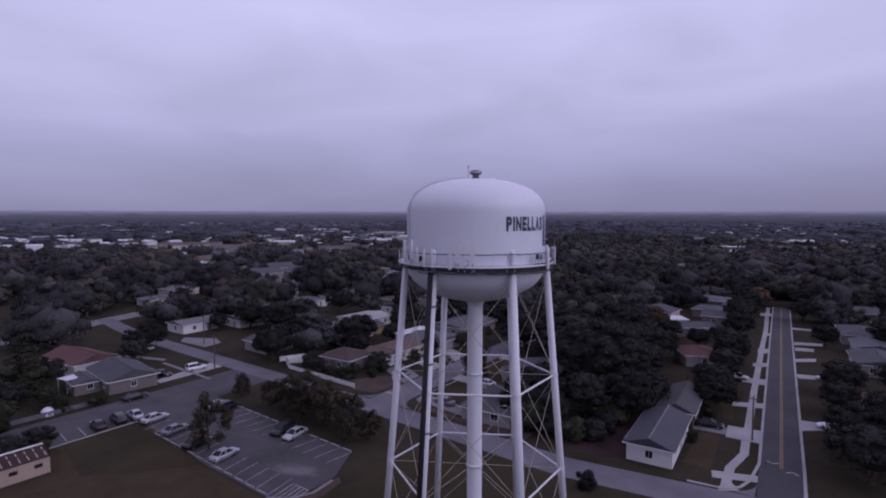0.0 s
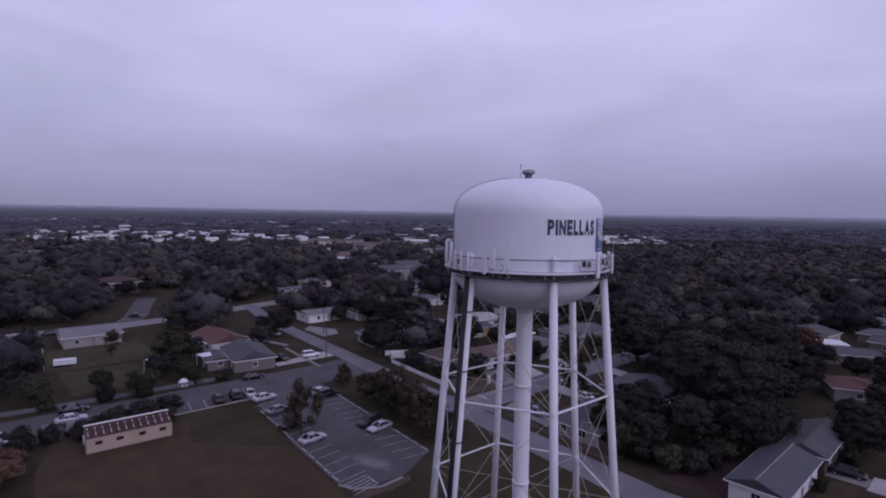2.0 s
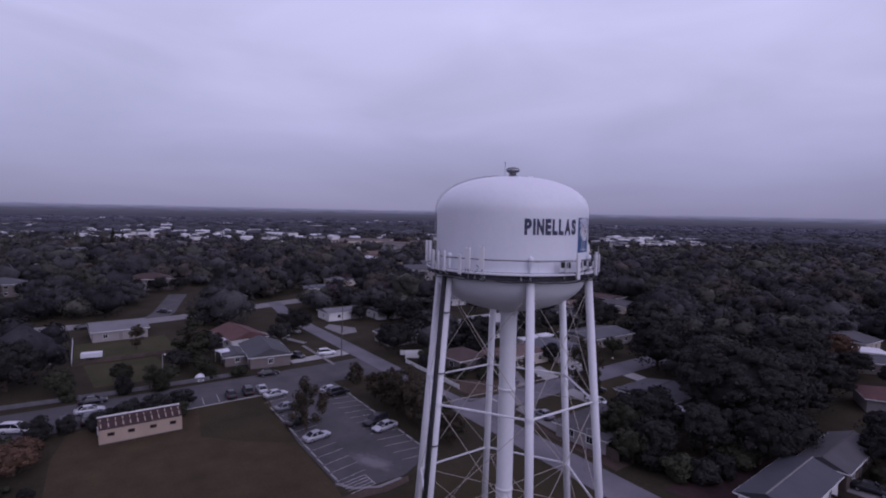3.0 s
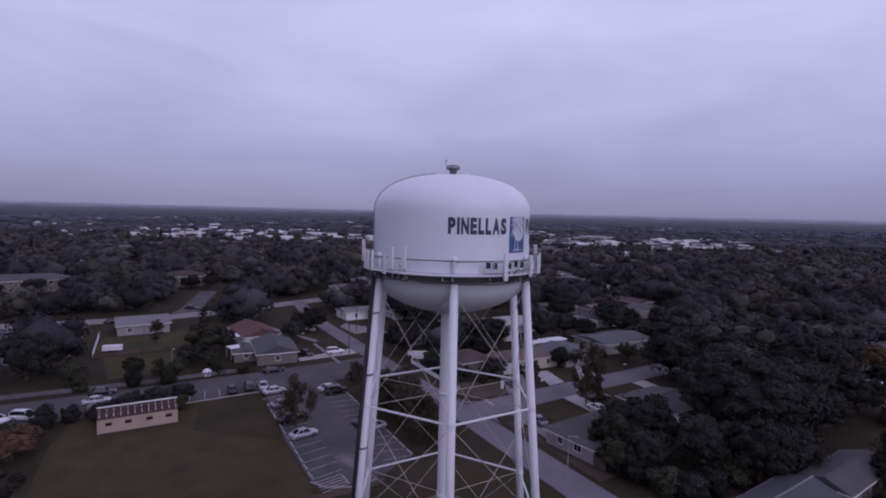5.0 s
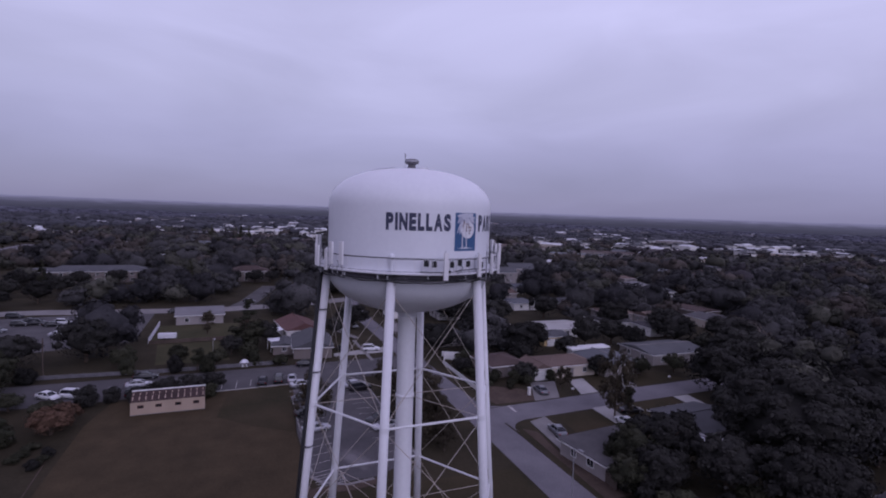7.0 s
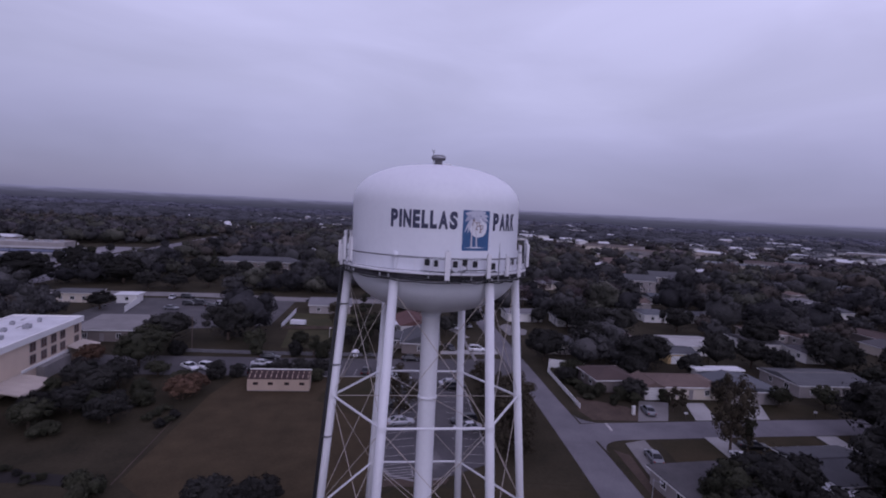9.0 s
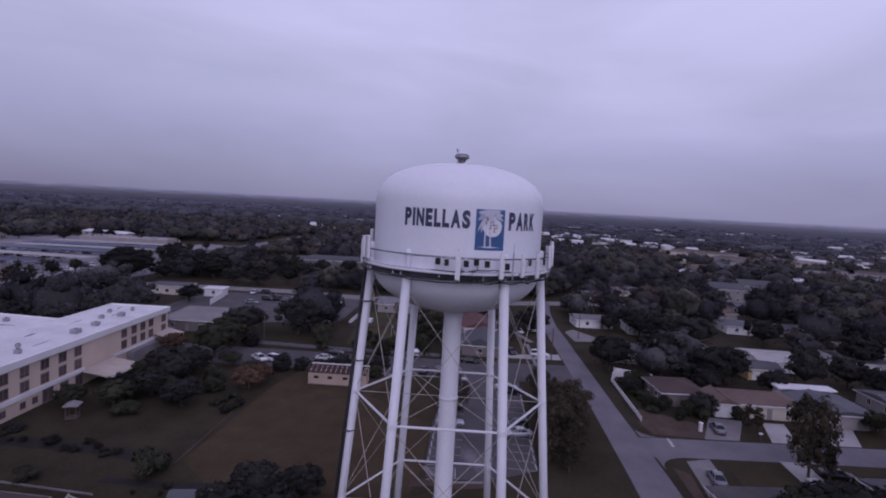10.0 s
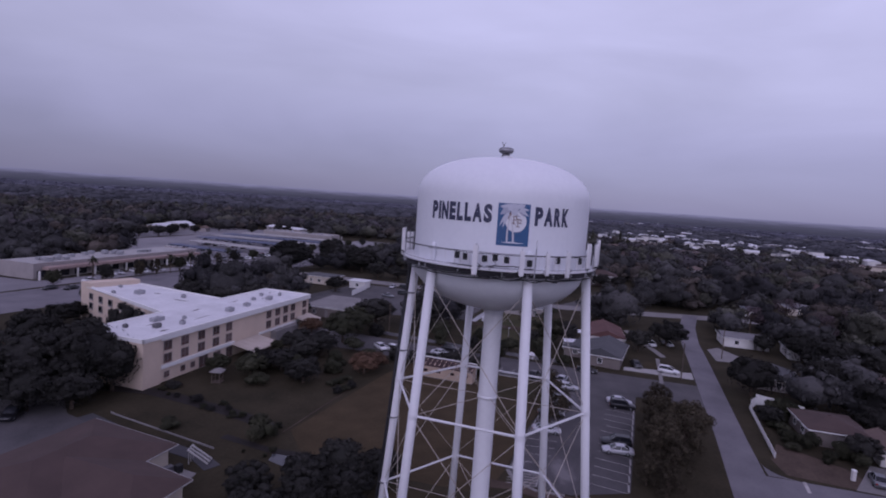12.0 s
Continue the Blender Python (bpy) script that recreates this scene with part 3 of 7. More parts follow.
part("line", line_mark((-57.6, 46.4), (-54.6, 46.4), 0.12, "marking", 0.044), M["marking"], lines)
roadmarks = thing("road_markings", "yellow double centre line and white arrows on the dark road", "road marking", kind="structure")
for k in (-0.14, 0.14):
    part("line", ribbon(Geo(), [(x + k, y) for x, y in MAIN[3:]], 0.06, 0.037, 0.042), M["marking_yellow"], roadmarks)
for cx, cy, s in ((-4.1, 91.6, -1), (-1.5, 89.4, 1)):
    for k in (-1, 1):
        part("chevron", line_mark((cx, cy + s * 0.35), (cx + k * 0.75, cy - s * 0.35), 0.24, "marking", 0.040), M["marking"], roadmarks)
part("stop_line", line_mark((-72.6, 82.6), (-69.3, 82.3), 0.5, "marking", 0.032), M["marking"], roadmarks)
stops = thing("wheel_stops", "pale concrete wheel stops along the lot's edges", "wheel stop", kind="structure")
for i in range(13):
    x = -59.3 - 2.72 * i
    part("wheel_stop", Geo().box(x - 0.9, x + 0.9, 58.0 + (-58 - x) * 0.054, 58.22 + (-58 - x) * 0.054, 0.04, 0.17, 0.02), M["concrete"], stops)
    if i < 12:
        part("wheel_stop", Geo().box(x - 0.9, x + 0.9, 42.3 + (-58 - x) * 0.052, 42.5 + (-58 - x) * 0.052, 0.04, 0.17, 0.02), M["concrete"], stops)

# ---- the water tower ----
AX, AY, TR = -27.28, 44.44, 6.66
LEG0 = -30.5


def polar(r, deg, z):
    return (r * math.cos(radians(deg)), r * math.sin(radians(deg)), z)


def leg_r(z):
    return 6.9 + 0.085 * (31.4 - z)


tower = thing("water_tower", "white six-legged steel water tower with blue emblem and dark lettering", "water tower", at=pose(AX, AY, 0))
profile = [(0.74, 28.1), (0.86, 28.45), (1.15, 28.72)]
profile += [(TR * math.cos(t), 32.05 - 3.42 * math.sin(t)) for t in (radians(80 - 5 * i) for i in range(17))]
profile += [(TR, 32.3), (TR, 33.4), (TR, 34.8), (TR, 36.2), (TR, 37.25)]
profile += [(TR * math.cos(t) ** 0.89, 37.25 + 3.2 * math.sin(t) ** 0.89) for t in (radians(5 * i) for i in range(1, 18))] + [(0, 40.45)]
tank = part("tank", Geo().lathe(profile, 96), M["tank"], tower, "smooth white painted tank with a domed top", True)
riser = part("riser", Geo().lathe([(1.3, 0.0), (1.3, 0.35), (0.95, 0.4), (0.74, 0.9), (0.74, 28.3)], 36), M["tank_low"], tower, "wide white central riser pipe", True)
for z in (21.3, 12.0, 3.0):
    part("riser_band", Geo().lathe([(0.74, z - 0.14), (0.80, z - 0.12), (0.80, z + 0.12), (0.74, z + 0.14)], 36), M["tank_low"], riser, "", True)
for k in range(6):
    a = LEG0 + 60 * k
    g = Geo()
    foot, top = Vector(polar(leg_r(0.3), a, 0.3)), Vector(polar(leg_r(32.0), a, 32.0))
    g.tube(foot, top, 0.335, 0.335, 20)
    w = (top - foot).normalized()
    leg = part("leg", g, M["tank_low"], tower, "", True)
    x, y, _ = polar(6.84, a, 0)
    part("leg_cap", Geo().lathe([(0.05, 32.5), (0.16, 32.9), (0.20, 33.58), (0.19, 33.74), (0.14, 33.83), (0.08, 33.87), (0, 33.88)], 16, (x, y)), M["tank"], tower, "", True)
    x, y, _ = polar(leg_r(0), a, 0)
    part("footing", Geo().box(x - 0.8, x + 0.8, y - 0.8, y + 0.8, -0.2, 0.34, 0.05), M["concrete_old"], tower)
    for z in (21.35, 12.0, 2.9):
        p = Vector(polar(leg_r(z), a, z))
        part("gusset", Geo().tube(p - w * 0.2, p + w * 0.2, 0.352, 0.352, 16), M["tank_low"], leg)
    b = a + 60
    levels = (31.3, 21.35, 12.0, 2.9)
    for z in levels[1:]:
        part("strut", Geo().tube(polar(leg_r(z), a, z), polar(leg_r(z), b, z), 0.092, 0.092, 10), M["tank_low"], tower)
        part("spider_rod", Geo().tube(polar(0.75, a, z), polar(leg_r(z), a, z), 0.027, 0.027, 6), M["rod"], tower)
    for zu, zd in zip(levels, levels[1:]):
        for p, q in ((a, b), (b, a)):
            part("brace_rod", Geo().tube(polar(leg_r(zu), p, zu - 0.2), polar(leg_r(zd), q, zd + 0.2), 0.027, 0.027, 6), M["rod"], tower)
# balcony
girder = part("balcony_girder", Geo().lathe([(6.6, 32.08), (7.30, 32.08), (7.40, 32.10), (7.40, 32.16), (7.30, 32.18), (7.30, 32.34), (7.44, 32.36), (7.44, 32.43), (6.6, 32.43)], 96), M["deck"], tower, "dark stained balcony girder")
for k in range(26):
    a = 13.85 * k + 5.0 * math.sin(3.1 * k)
    x, y, _ = polar(7.4, a, 0)
    part("girder_clip", Geo().box(x - 0.05, x + 0.05, y - 0.05, y + 0.05, 32.04 + 0.05 * math.sin(5.3 * k), 32.33), M["galv"], girder)
part("balcony_floor", Geo().lathe([(6.6, 32.44), (7.5, 32.44), (7.52, 32.46), (7.52, 32.54), (7.46, 32.56), (6.6, 32.52)], 96), M["tank_low"], tower)
for z, r in ((33.62, 0.026), (32.66, 0.018)):
    part("rail", Geo().lathe([(7.44 + r * math.cos(t), z + r * math.sin(t)) for t in (2 * math.pi * i / 6 for i in range(7))], 96), M["vent"], tower)
for k in range(36):
    part("rail_post", Geo().tube(polar(7.44, 10 * k + 3, 32.48), polar(7.44, 10 * k + 3, 33.62), 0.022, 0.022, 6), M["tank_low"], tower)
# black cables on one leg
cables = thing("cable_bundle", "black antenna cables strapped down one tower leg", "cable", at=pose(AX, AY, 0))
for turn, rad in ((-50, 0.09), (-30, 0.11), (-8, 0.13), (14, 0.15)):
    a = LEG0 - 60
    side = Vector(polar(0.335 + rad, a + turn, 0))
    p0, p1 = Vector(polar(leg_r(0.4), a, 0.4)), Vector(polar(leg_r(31.98), a, 31.98))
    part("cable", Geo().tube(p0 + side, p1 + side, rad, rad, 8), M["black"], cables, "", True)
for z in (6, 12, 18, 24, 29):
    p = Vector(polar(leg_r(z) + 0.10, LEG0 - 60, z))
    part("cable_strap", Geo().tube(p - Vector((0, 0, 0.05)), p + Vector((0, 0, 0.05)), 0.45, 0.45, 14), M["vent"], cables)
# cables draped under the balcony
for a0, a1, r, z, dip in ((-118, -62, 7.50, 32.23, 0.14), (-100, -58, 7.53, 32.08, 0.22), (-60, 20, 7.50, 32.14, 0.12), (-52, 8, 7.54, 32.02, 0.18), (-20, 60, 7.50, 32.28, 0.13), (2, 44, 7.54, 32.08, 0.25), (18, 70, 7.47, 32.00, 0.12), (40, 100, 7.49, 32.18, 0.2), (6, 30, 7.5, 32.83, 0.14), (-14, 4, 7.5, 32.73, 0.12)):
    g = Geo()
    n = 30
    g.path([polar(r, a0 + (a1 - a0) * i / n, z - dip * (0.5 + noise.noise((i * 0.14, a0 * 0.7, z))) - 0.012 * math.sin(i * 1.1 + a0)) for i in range(n + 1)], 0.034, 6)
    part("draped_cable", g, M["black"], cables, "", True)
for a0, a1, z in ((-125, -20, 33.58), (-30, 60, 33.55), (50, 125, 33.58)):
    part("rail_cable", Geo().path([polar(7.47, a0 + (a1 - a0) * i / 40, z + 0.05 * noise.noise((i * 0.2, z, a0))) for i in range(41)], 0.022, 6), M["black"], cables, "", True)
for a0, z0 in ((-108, 33.28), (-97, 32.98), (-72, 32.88), (-64, 33.18), (1.5, 32.88), (9, 33.18), (22, 32.88), (36, 32.98), (51, 32.88), (70, 33.18), (83, 33.28)):
    pts = [polar(7.56 + 0.06 * math.sin(i * 0.9), a0 + 1.6 * math.sin(i * 0.8), z0 + (31.98 - z0) * i / 10) for i in range(11)]
    part("jumper_cable", Geo().path(pts, 0.024, 6), M["black"], cables, "", True)

# vent, rod and ladder on the dome
vent = part("roof_vent", Geo().lathe([(0.0, 40.3), (0.36, 40.35), (0.36, 40.56), (0.31, 40.62), (0.31, 40.80), (0.48, 40.86), (0.56, 40.92), (0.57, 41.14), (0.52, 41.21), (0.30, 41.27), (0, 41.3)], 24), M["vent"], tower, "grey mushroom vent on the dome")
part("vent_lid", Geo().lathe([(0.585, 41.00), (0.595, 41.05), (0.59, 41.13), (0.56, 41.15)], 24), M["galv"], vent)
rod_xy = polar(0.72, -150, 0)
part("lightning_rod", Geo().tube((rod_xy[0], rod_xy[1], 40.3), (rod_xy[0], rod_xy[1], 41.55), 0.028, 0.02, 6).tube((rod_xy[0], rod_xy[1], 41.4), (rod_xy[0] + 0.12, rod_xy[1] - 0.1, 41.75), 0.03, 0.03, 6).tube((rod_xy[0], rod_xy[1], 41.4), (rod_xy[0] - 0.12, rod_xy[1] + 0.1, 41.75), 0.03, 0.03, 6), M["galv"], tower, "thin forked rod beside the vent")
hx, hy, _ = polar(1.55, 18, 0)
part("roof_hatch", Geo().lathe([(0.40, 40.25), (0.40, 40.44), (0.36, 40.48), (0, 40.5)], 20, (hx, hy)), M["tank_low"], tower, "low round access hatch on the dome")
part("roof_scuff", Geo().lathe([(0.62, 40.305), (0.60, 40.34), (0.46, 40.36)], 20, (hx, hy)), M["vent"], tower)
ladder_path = [(TR + 0.14, 32.3), (TR + 0.14, 34.5), (TR + 0.14, 37.2)] + [((TR + 0.13) * math.cos(t) ** 0.89, 37.25 + 3.32 * math.sin(t) ** 0.89) for t in (radians(8 * i) for i in range(1, 11))]
g = Geo()
for side in (-0.2, 0.2):
    pts = []
    for r, z in ladder_path:
        x, y, _ = polar(r, -124, 0)
        pts.append((x + side * math.sin(radians(124)), y + side * math.cos(radians(124)), z))
    g.path(pts, 0.026, 6)
ladder = part("ladder", g, M["galv"], tower, "thin grey ladder curving over the tank")
for (r0, z0), (r1, z1) in zip(ladder_path, ladder_path[1:]):
    for s in (0.2, 0.6):
        x, y, _ = polar(r0 + (r1 - r0) * s, -124, 0)
        z = z0 + (z1 - z0) * s
        dx, dy = 0.2 * math.sin(radians(124)), 0.2 * math.cos(radians(124))
        part("rung", Geo().tube((x - dx, y - dy, z), (x + dx, y + dy, z), 0.015, 0.015, 5), M["galv"], ladder)


# lettering and emblem wrapped on the tank
def wrap(u, z, lift, base_deg):
    """u metres to the right of base_deg, seen from outside."""
    a = radians(base_deg) + u / TR
    return ((TR + lift) * math.cos(a), (TR + lift) * math.sin(a), z)


def letter(ch, a0, a1, z0, z1):
    cu = bpy.data.curves.new("letter_outline", "FONT")
    cu.body, cu.offset, cu.resolution_u = ch, 0.056, 4
    tmp = bpy.data.objects.new("letter_outline", cu)
    me = bpy.data.meshes.new_from_object(tmp)
    co = np.array([v.co[:] for v in me.vertices])
    lo, hi = co.min(0), co.max(0)
    width = radians(a1 - a0) * TR
    flat = [tuple(p.vertices) for p in me.polygons]
    bpy.data.objects.remove(tmp)
    g = Geo()
    g.add([wrap((x - lo[0]) / (hi[0] - lo[0]) * width, z0 + (y - lo[1]) / (hi[1] - lo[1]) * (z1 - z0), 0.022, a0) for x, y, _ in co], flat)
    return part("letter", g, M["letter"], tank, "dark painted letter " + ch)


WORDS = (("PINELLAS", -35.25, 6.25), ("PARK", 31.1, 55.15))
SHARE = {"I": 0.34, "A": 1.12, "N": 1.0, "L": 0.82, "E": 0.86, "K": 1.05}
for word, a0, a1 in WORDS:
    shares = [SHARE.get(c, 0.95) for c in word]
    gap = 0.17
    unit = (a1 - a0) / (sum(shares) + gap * (len(word) - 1))
    at = a0
    for c, s in zip(word, shares):
        letter(c, at, at + s * unit, 35.56, 36.82)
        at += (s + gap) * unit

EM0, EM1, EZ0, EZ1 = 9.5, 28.1, 34.12, 36.95
EW = radians(EM1 - EM0) * TR


def emblem_patch(name, outline, lift, mat, label=""):
    """A flat shape on the emblem: outline in metres from its lower left corner, cut into narrow upright strips."""
    bm = bmesh.new()
    face = bm.faces.new([bm.verts.new((x, y, 0)) for x, y in outline])
    x0, x1 = min(p[0] for p in outline), max(p[0] for p in outline)
    k = x0 + 0.18
    while k < x1:
        bmesh.ops.bisect_plane(bm, geom=bm.verts[:] + bm.edges[:] + bm.faces[:], plane_co=(k, 0, 0), plane_no=(1, 0, 0))
        k += 0.18
    bm.verts.index_update()
    g = Geo().add([wrap(v.co.x, EZ0 + v.co.y, lift, EM0) for v in bm.verts], [tuple(v.index for v in f.verts) for f in bm.faces])
    bm.free()
    return part(name, g, mat, tank, label)


EH = EZ1 - EZ0
emblem_patch("emblem_panel", [(0, 0), (EW, 0), (EW, EH), (0, EH)], 0.016, M["logo_blue"], "blue square emblem panel")
emblem_patch("emblem_sun", [(EW * 0.57 + 0.71 * math.cos(2 * math.pi * i / 36), 1.64 + 0.71 * math.sin(2 * math.pi * i / 36)) for i in range(36)], 0.030, M["logo_white"], "white round sun")
emblem_patch("emblem_ground", [(0.18, 0.21), (EW * 0.45, 0.17), (EW - 0.26, 0.21), (EW * 0.45, 0.27)], 0.034, M["logo_white"], "white ground line")
for xa, xb, bow in ((0.71, 0.84, -0.07), (1.12, 0.84, 0.06)):
    lft, rgt = [], []
    for i in range(9):
        s = i / 8
        x = xa + (xb - xa) * s + bow * math.sin(math.pi * s)
        hw = 0.058 - 0.018 * s
        lft.append((x - hw, 0.22 + 1.85 * s))
        rgt.append((x + hw, 0.22 + 1.85 * s))
    emblem_patch("emblem_palm_trunk", lft + rgt[::-1], 0.042, M["logo_trunk"], "pale palm trunk")
emblem_patch("emblem_palm_heart", [(0.66, 1.98), (0.74, 2.22), (0.88, 2.26), (0.92, 2.02), (0.84, 1.86), (0.76, 1.62), (0.70, 1.80)], 0.040, M["logo_brown"], "dark heart of the palm crown")
# fronds: start, length, direction, droop
FRONDS = ((0.78, 2.26, 0.62, 172, 0.30), (0.74, 2.16, 0.66, 205, 0.62), (0.72, 2.12, 0.52, 228, 0.52), (0.76, 2.30, 0.66, 150, 0.06), (0.80, 2.34, 0.52, 112, 0.0), (0.84, 2.34, 0.52, 72, 0.0), (0.86, 2.30, 0.70, 42, 0.10), (0.86, 2.26, 0.66, 18, 0.16), (0.88, 2.20, 0.60, -2, 0.22), (1.34, 2.46, 0.64, 176, 0.02), (1.36, 2.50, 0.56, 140, 0.0), (1.40, 2.50, 0.44, 88, 0.0), (1.42, 2.48, 0.52, 44, 0.04), (1.42, 2.44, 0.64, 14, 0.16), (1.40, 2.40, 0.66, -8, 0.28), (1.36, 2.40, 0.50, -30, 0.16), (1.32, 2.42, 0.52, 200, 0.08), (0.95, 2.64, 0.82, 178, 0.06), (0.9, 2.70, 0.80, 6, 0.04), (1.30, 2.66, 0.62, 170, 0.0), (1.34, 2.68, 0.46, 8, 0.06), (0.62, 2.46, 0.5, 200, 0.2), (0.98, 2.50, 0.5, 30, 0.0))
for k, (cx, cy, length, turn, droop) in enumerate(FRONDS):
    up, dn = [], []
    for i in range(7):
        s = i / 6
        x = cx + length * s * math.cos(radians(turn))
        y = cy + length * s * math.sin(radians(turn)) - droop * s * s
        hw = 0.105 * math.sin(math.pi * min(s * 0.86 + 0.14, 1.0)) + 0.012
        nx, ny = -math.sin(radians(turn)), math.cos(radians(turn))
        up.append((min(max(x + nx * hw, 0.03), EW - 0.03), min(y + ny * hw, EH - 0.02)))
        dn.append((min(max(x - nx * hw, 0.03), EW - 0.03), min(y - ny * hw, EH - 0.025)))
    emblem_patch("emblem_frond", up + dn[::-1], 0.046 + 0.002 * (k % 3), M["logo_pale" if k % 3 else "logo_frond"], "pale palm frond")
for x, y in ((1.06, 1.74), (1.36, 1.54)):
    for a, b in (((0, -0.24), (0, 0.24)), ((0, 0.24), (0.2, 0.24)), ((0.2, 0.24), (0.2, 0.0)), ((0.2, 0.0), (0, 0.0)), ((-0.06, -0.24), (0.1, -0.24)), ((-0.06, 0.24), (0, 0.24))):
        w_ = 0.026
        xs, ys = sorted((x + a[0], x + b[0])), sorted((y + a[1], y + b[1]))
        emblem_patch("emblem_bar", [(xs[0] - w_, ys[0] - w_), (xs[1] + w_, ys[0] - w_), (xs[1] + w_, ys[1] + w_), (xs[0] - w_, ys[1] + w_)], 0.054, M["logo_brown"])


# ---- antennas on the balcony rail ----
def panel_antenna(deg, z0, z1, width, depth=0.16, r=7.62):
    a = thing("panel_antenna", "offwhite panel antenna clamped to the tower balcony rail", "antenna", "antennas on the balcony", at=pose(AX, AY, 0) @ pose(0, 0, 0, 0, 0, deg) @ pose(r, 0, 0))
    part("panel", Geo().box(-depth / 2, depth / 2, -width / 2, width / 2, z0, z1, 0.03), M["antenna"], a)
    part("pole", Geo().tube((-0.16, 0, 32.05), (-0.16, 0, z1 + 0.08), 0.035, 0.035, 8), M["galv"], a)
    for z in (z0 + 0.3, z1 - 0.3):
        part("bracket", Geo().box(-0.2, -depth / 2, -0.05, 0.05, z - 0.04, z + 0.04), M["galv"], a)
    part("connector", Geo().tube((0, 0.04, z0 - 0.14), (0, 0.04, z0), 0.03, 0.03, 6), M["black"], a)
    return a


for deg, z0, z1, wd in ((-116, 32.93, 34.73, 0.34), (-107, 33.03, 34.78, 0.30), (-101, 32.43, 34.08, 0.22), (-94.5, 32.43, 34.03, 0.22), (-88, 32.43, 34.08, 0.20), (-75, 32.33, 33.93, 0.26), (-69.5, 32.82, 34.48, 0.40), (-60.5, 32.87, 34.58, 0.36), (0.2, 32.09, 34.09, 0.34), (23.4, 32.24, 33.94, 0.30), (37, 32.34, 33.84, 0.24), (49.8, 32.19, 33.94, 0.28), (67.5, 32.76, 34.50, 0.40), (80, 32.81, 34.40, 0.44), (86, 32.86, 34.70, 0.40), (98, 32.56, 34.20, 0.34), (165, 32.48, 34.28, 0.34), (178, 32.48, 34.28, 0.34), (192, 32.48, 34.28, 0.34)):
    panel_antenna(deg, z0, z1, wd)
whip = thing("whip_antenna", "thin grey whip antenna on the tower balcony", "antenna", at=pose(AX, AY, 0) @ pose(0, 0, 0, 0, 0, 30.4) @ pose(7.6, 0, 0))
part("mast", Geo().tube((0, 0, 32.1), (0, 0, 34.1), 0.05, 0.05, 8), M["galv"], whip)
part("tip", Geo().tube((0, 0, 34.1), (0, 0, 34.7), 0.022, 0.012, 6), M["galv"], whip)
for deg, z in ((-10.5, 33.05), (-6, 33.0), (4.6, 32.98), (10, 33.1), (16, 33.0), (44.5, 33.1), (-99, 32.9), (-112, 32.95), (28, 32.85), (62, 33.05), (74, 32.95), (90, 33.0)):
    box = thing("radio_unit", "small dark radio box with pale bracket on the balcony rail", "radio unit", "radio units on the balcony", at=pose(AX, AY, 0) @ pose(0, 0, 0, 0, 0, deg) @ pose(7.28, 0, z + 0.2))
    part("case", Geo().box(-0.1, 0.12, -0.17, 0.17, -0.2, 0.24, 0.03), M["black"], box)
    part("bracket", Geo().box(-0.06, 0.06, -0.24, -0.18, -0.75, 0.3).box(-0.06, 0.06, 0.18, 0.24, -0.75, 0.3).box(-0.04, 0.05, -0.24, 0.24, -0.34, -0.27), M["tank_low"], box)

# ---- houses ----
def window_unit(parent, w, h, at, name="window", shutters=False):
    """A framed window in the plane y = 0 of its pose, looking towards -y."""
    f = Geo()
    t = 0.09
    f.box(-w / 2 - t, -w / 2, -0.07, 0.05, -h / 2 - t, h / 2 + t).box(w / 2, w / 2 + t, -0.07, 0.05, -h / 2 - t, h / 2 + t)
    f.box(-w / 2, w / 2, -0.07, 0.05, h / 2, h / 2 + t).box(-w / 2, w / 2, -0.10, 0.05, -h / 2 - t, -h / 2).box(-0.025, 0.025, -0.05, 0.04, -h / 2, h / 2)
    win = part(name, f, M["trim"], parent)
    win.matrix_basis = at
    part("pane", Geo().box(-w / 2, w / 2, -0.02, 0.02, -h / 2, h / 2), M["glass"], win)
    return win


def side_pose(side, w, d, along, z):
    if side == "s":
        return pose(along, -d / 2 - 0.01, z)
    if side == "n":
        return pose(-along, d / 2 + 0.01, z, 0, 0, 180)
    if side == "e":
        return pose(w / 2 + 0.01, along, z, 0, 0, 90)
    return pose(-w / 2 - 0.01, -along, z, 0, 0, -90)


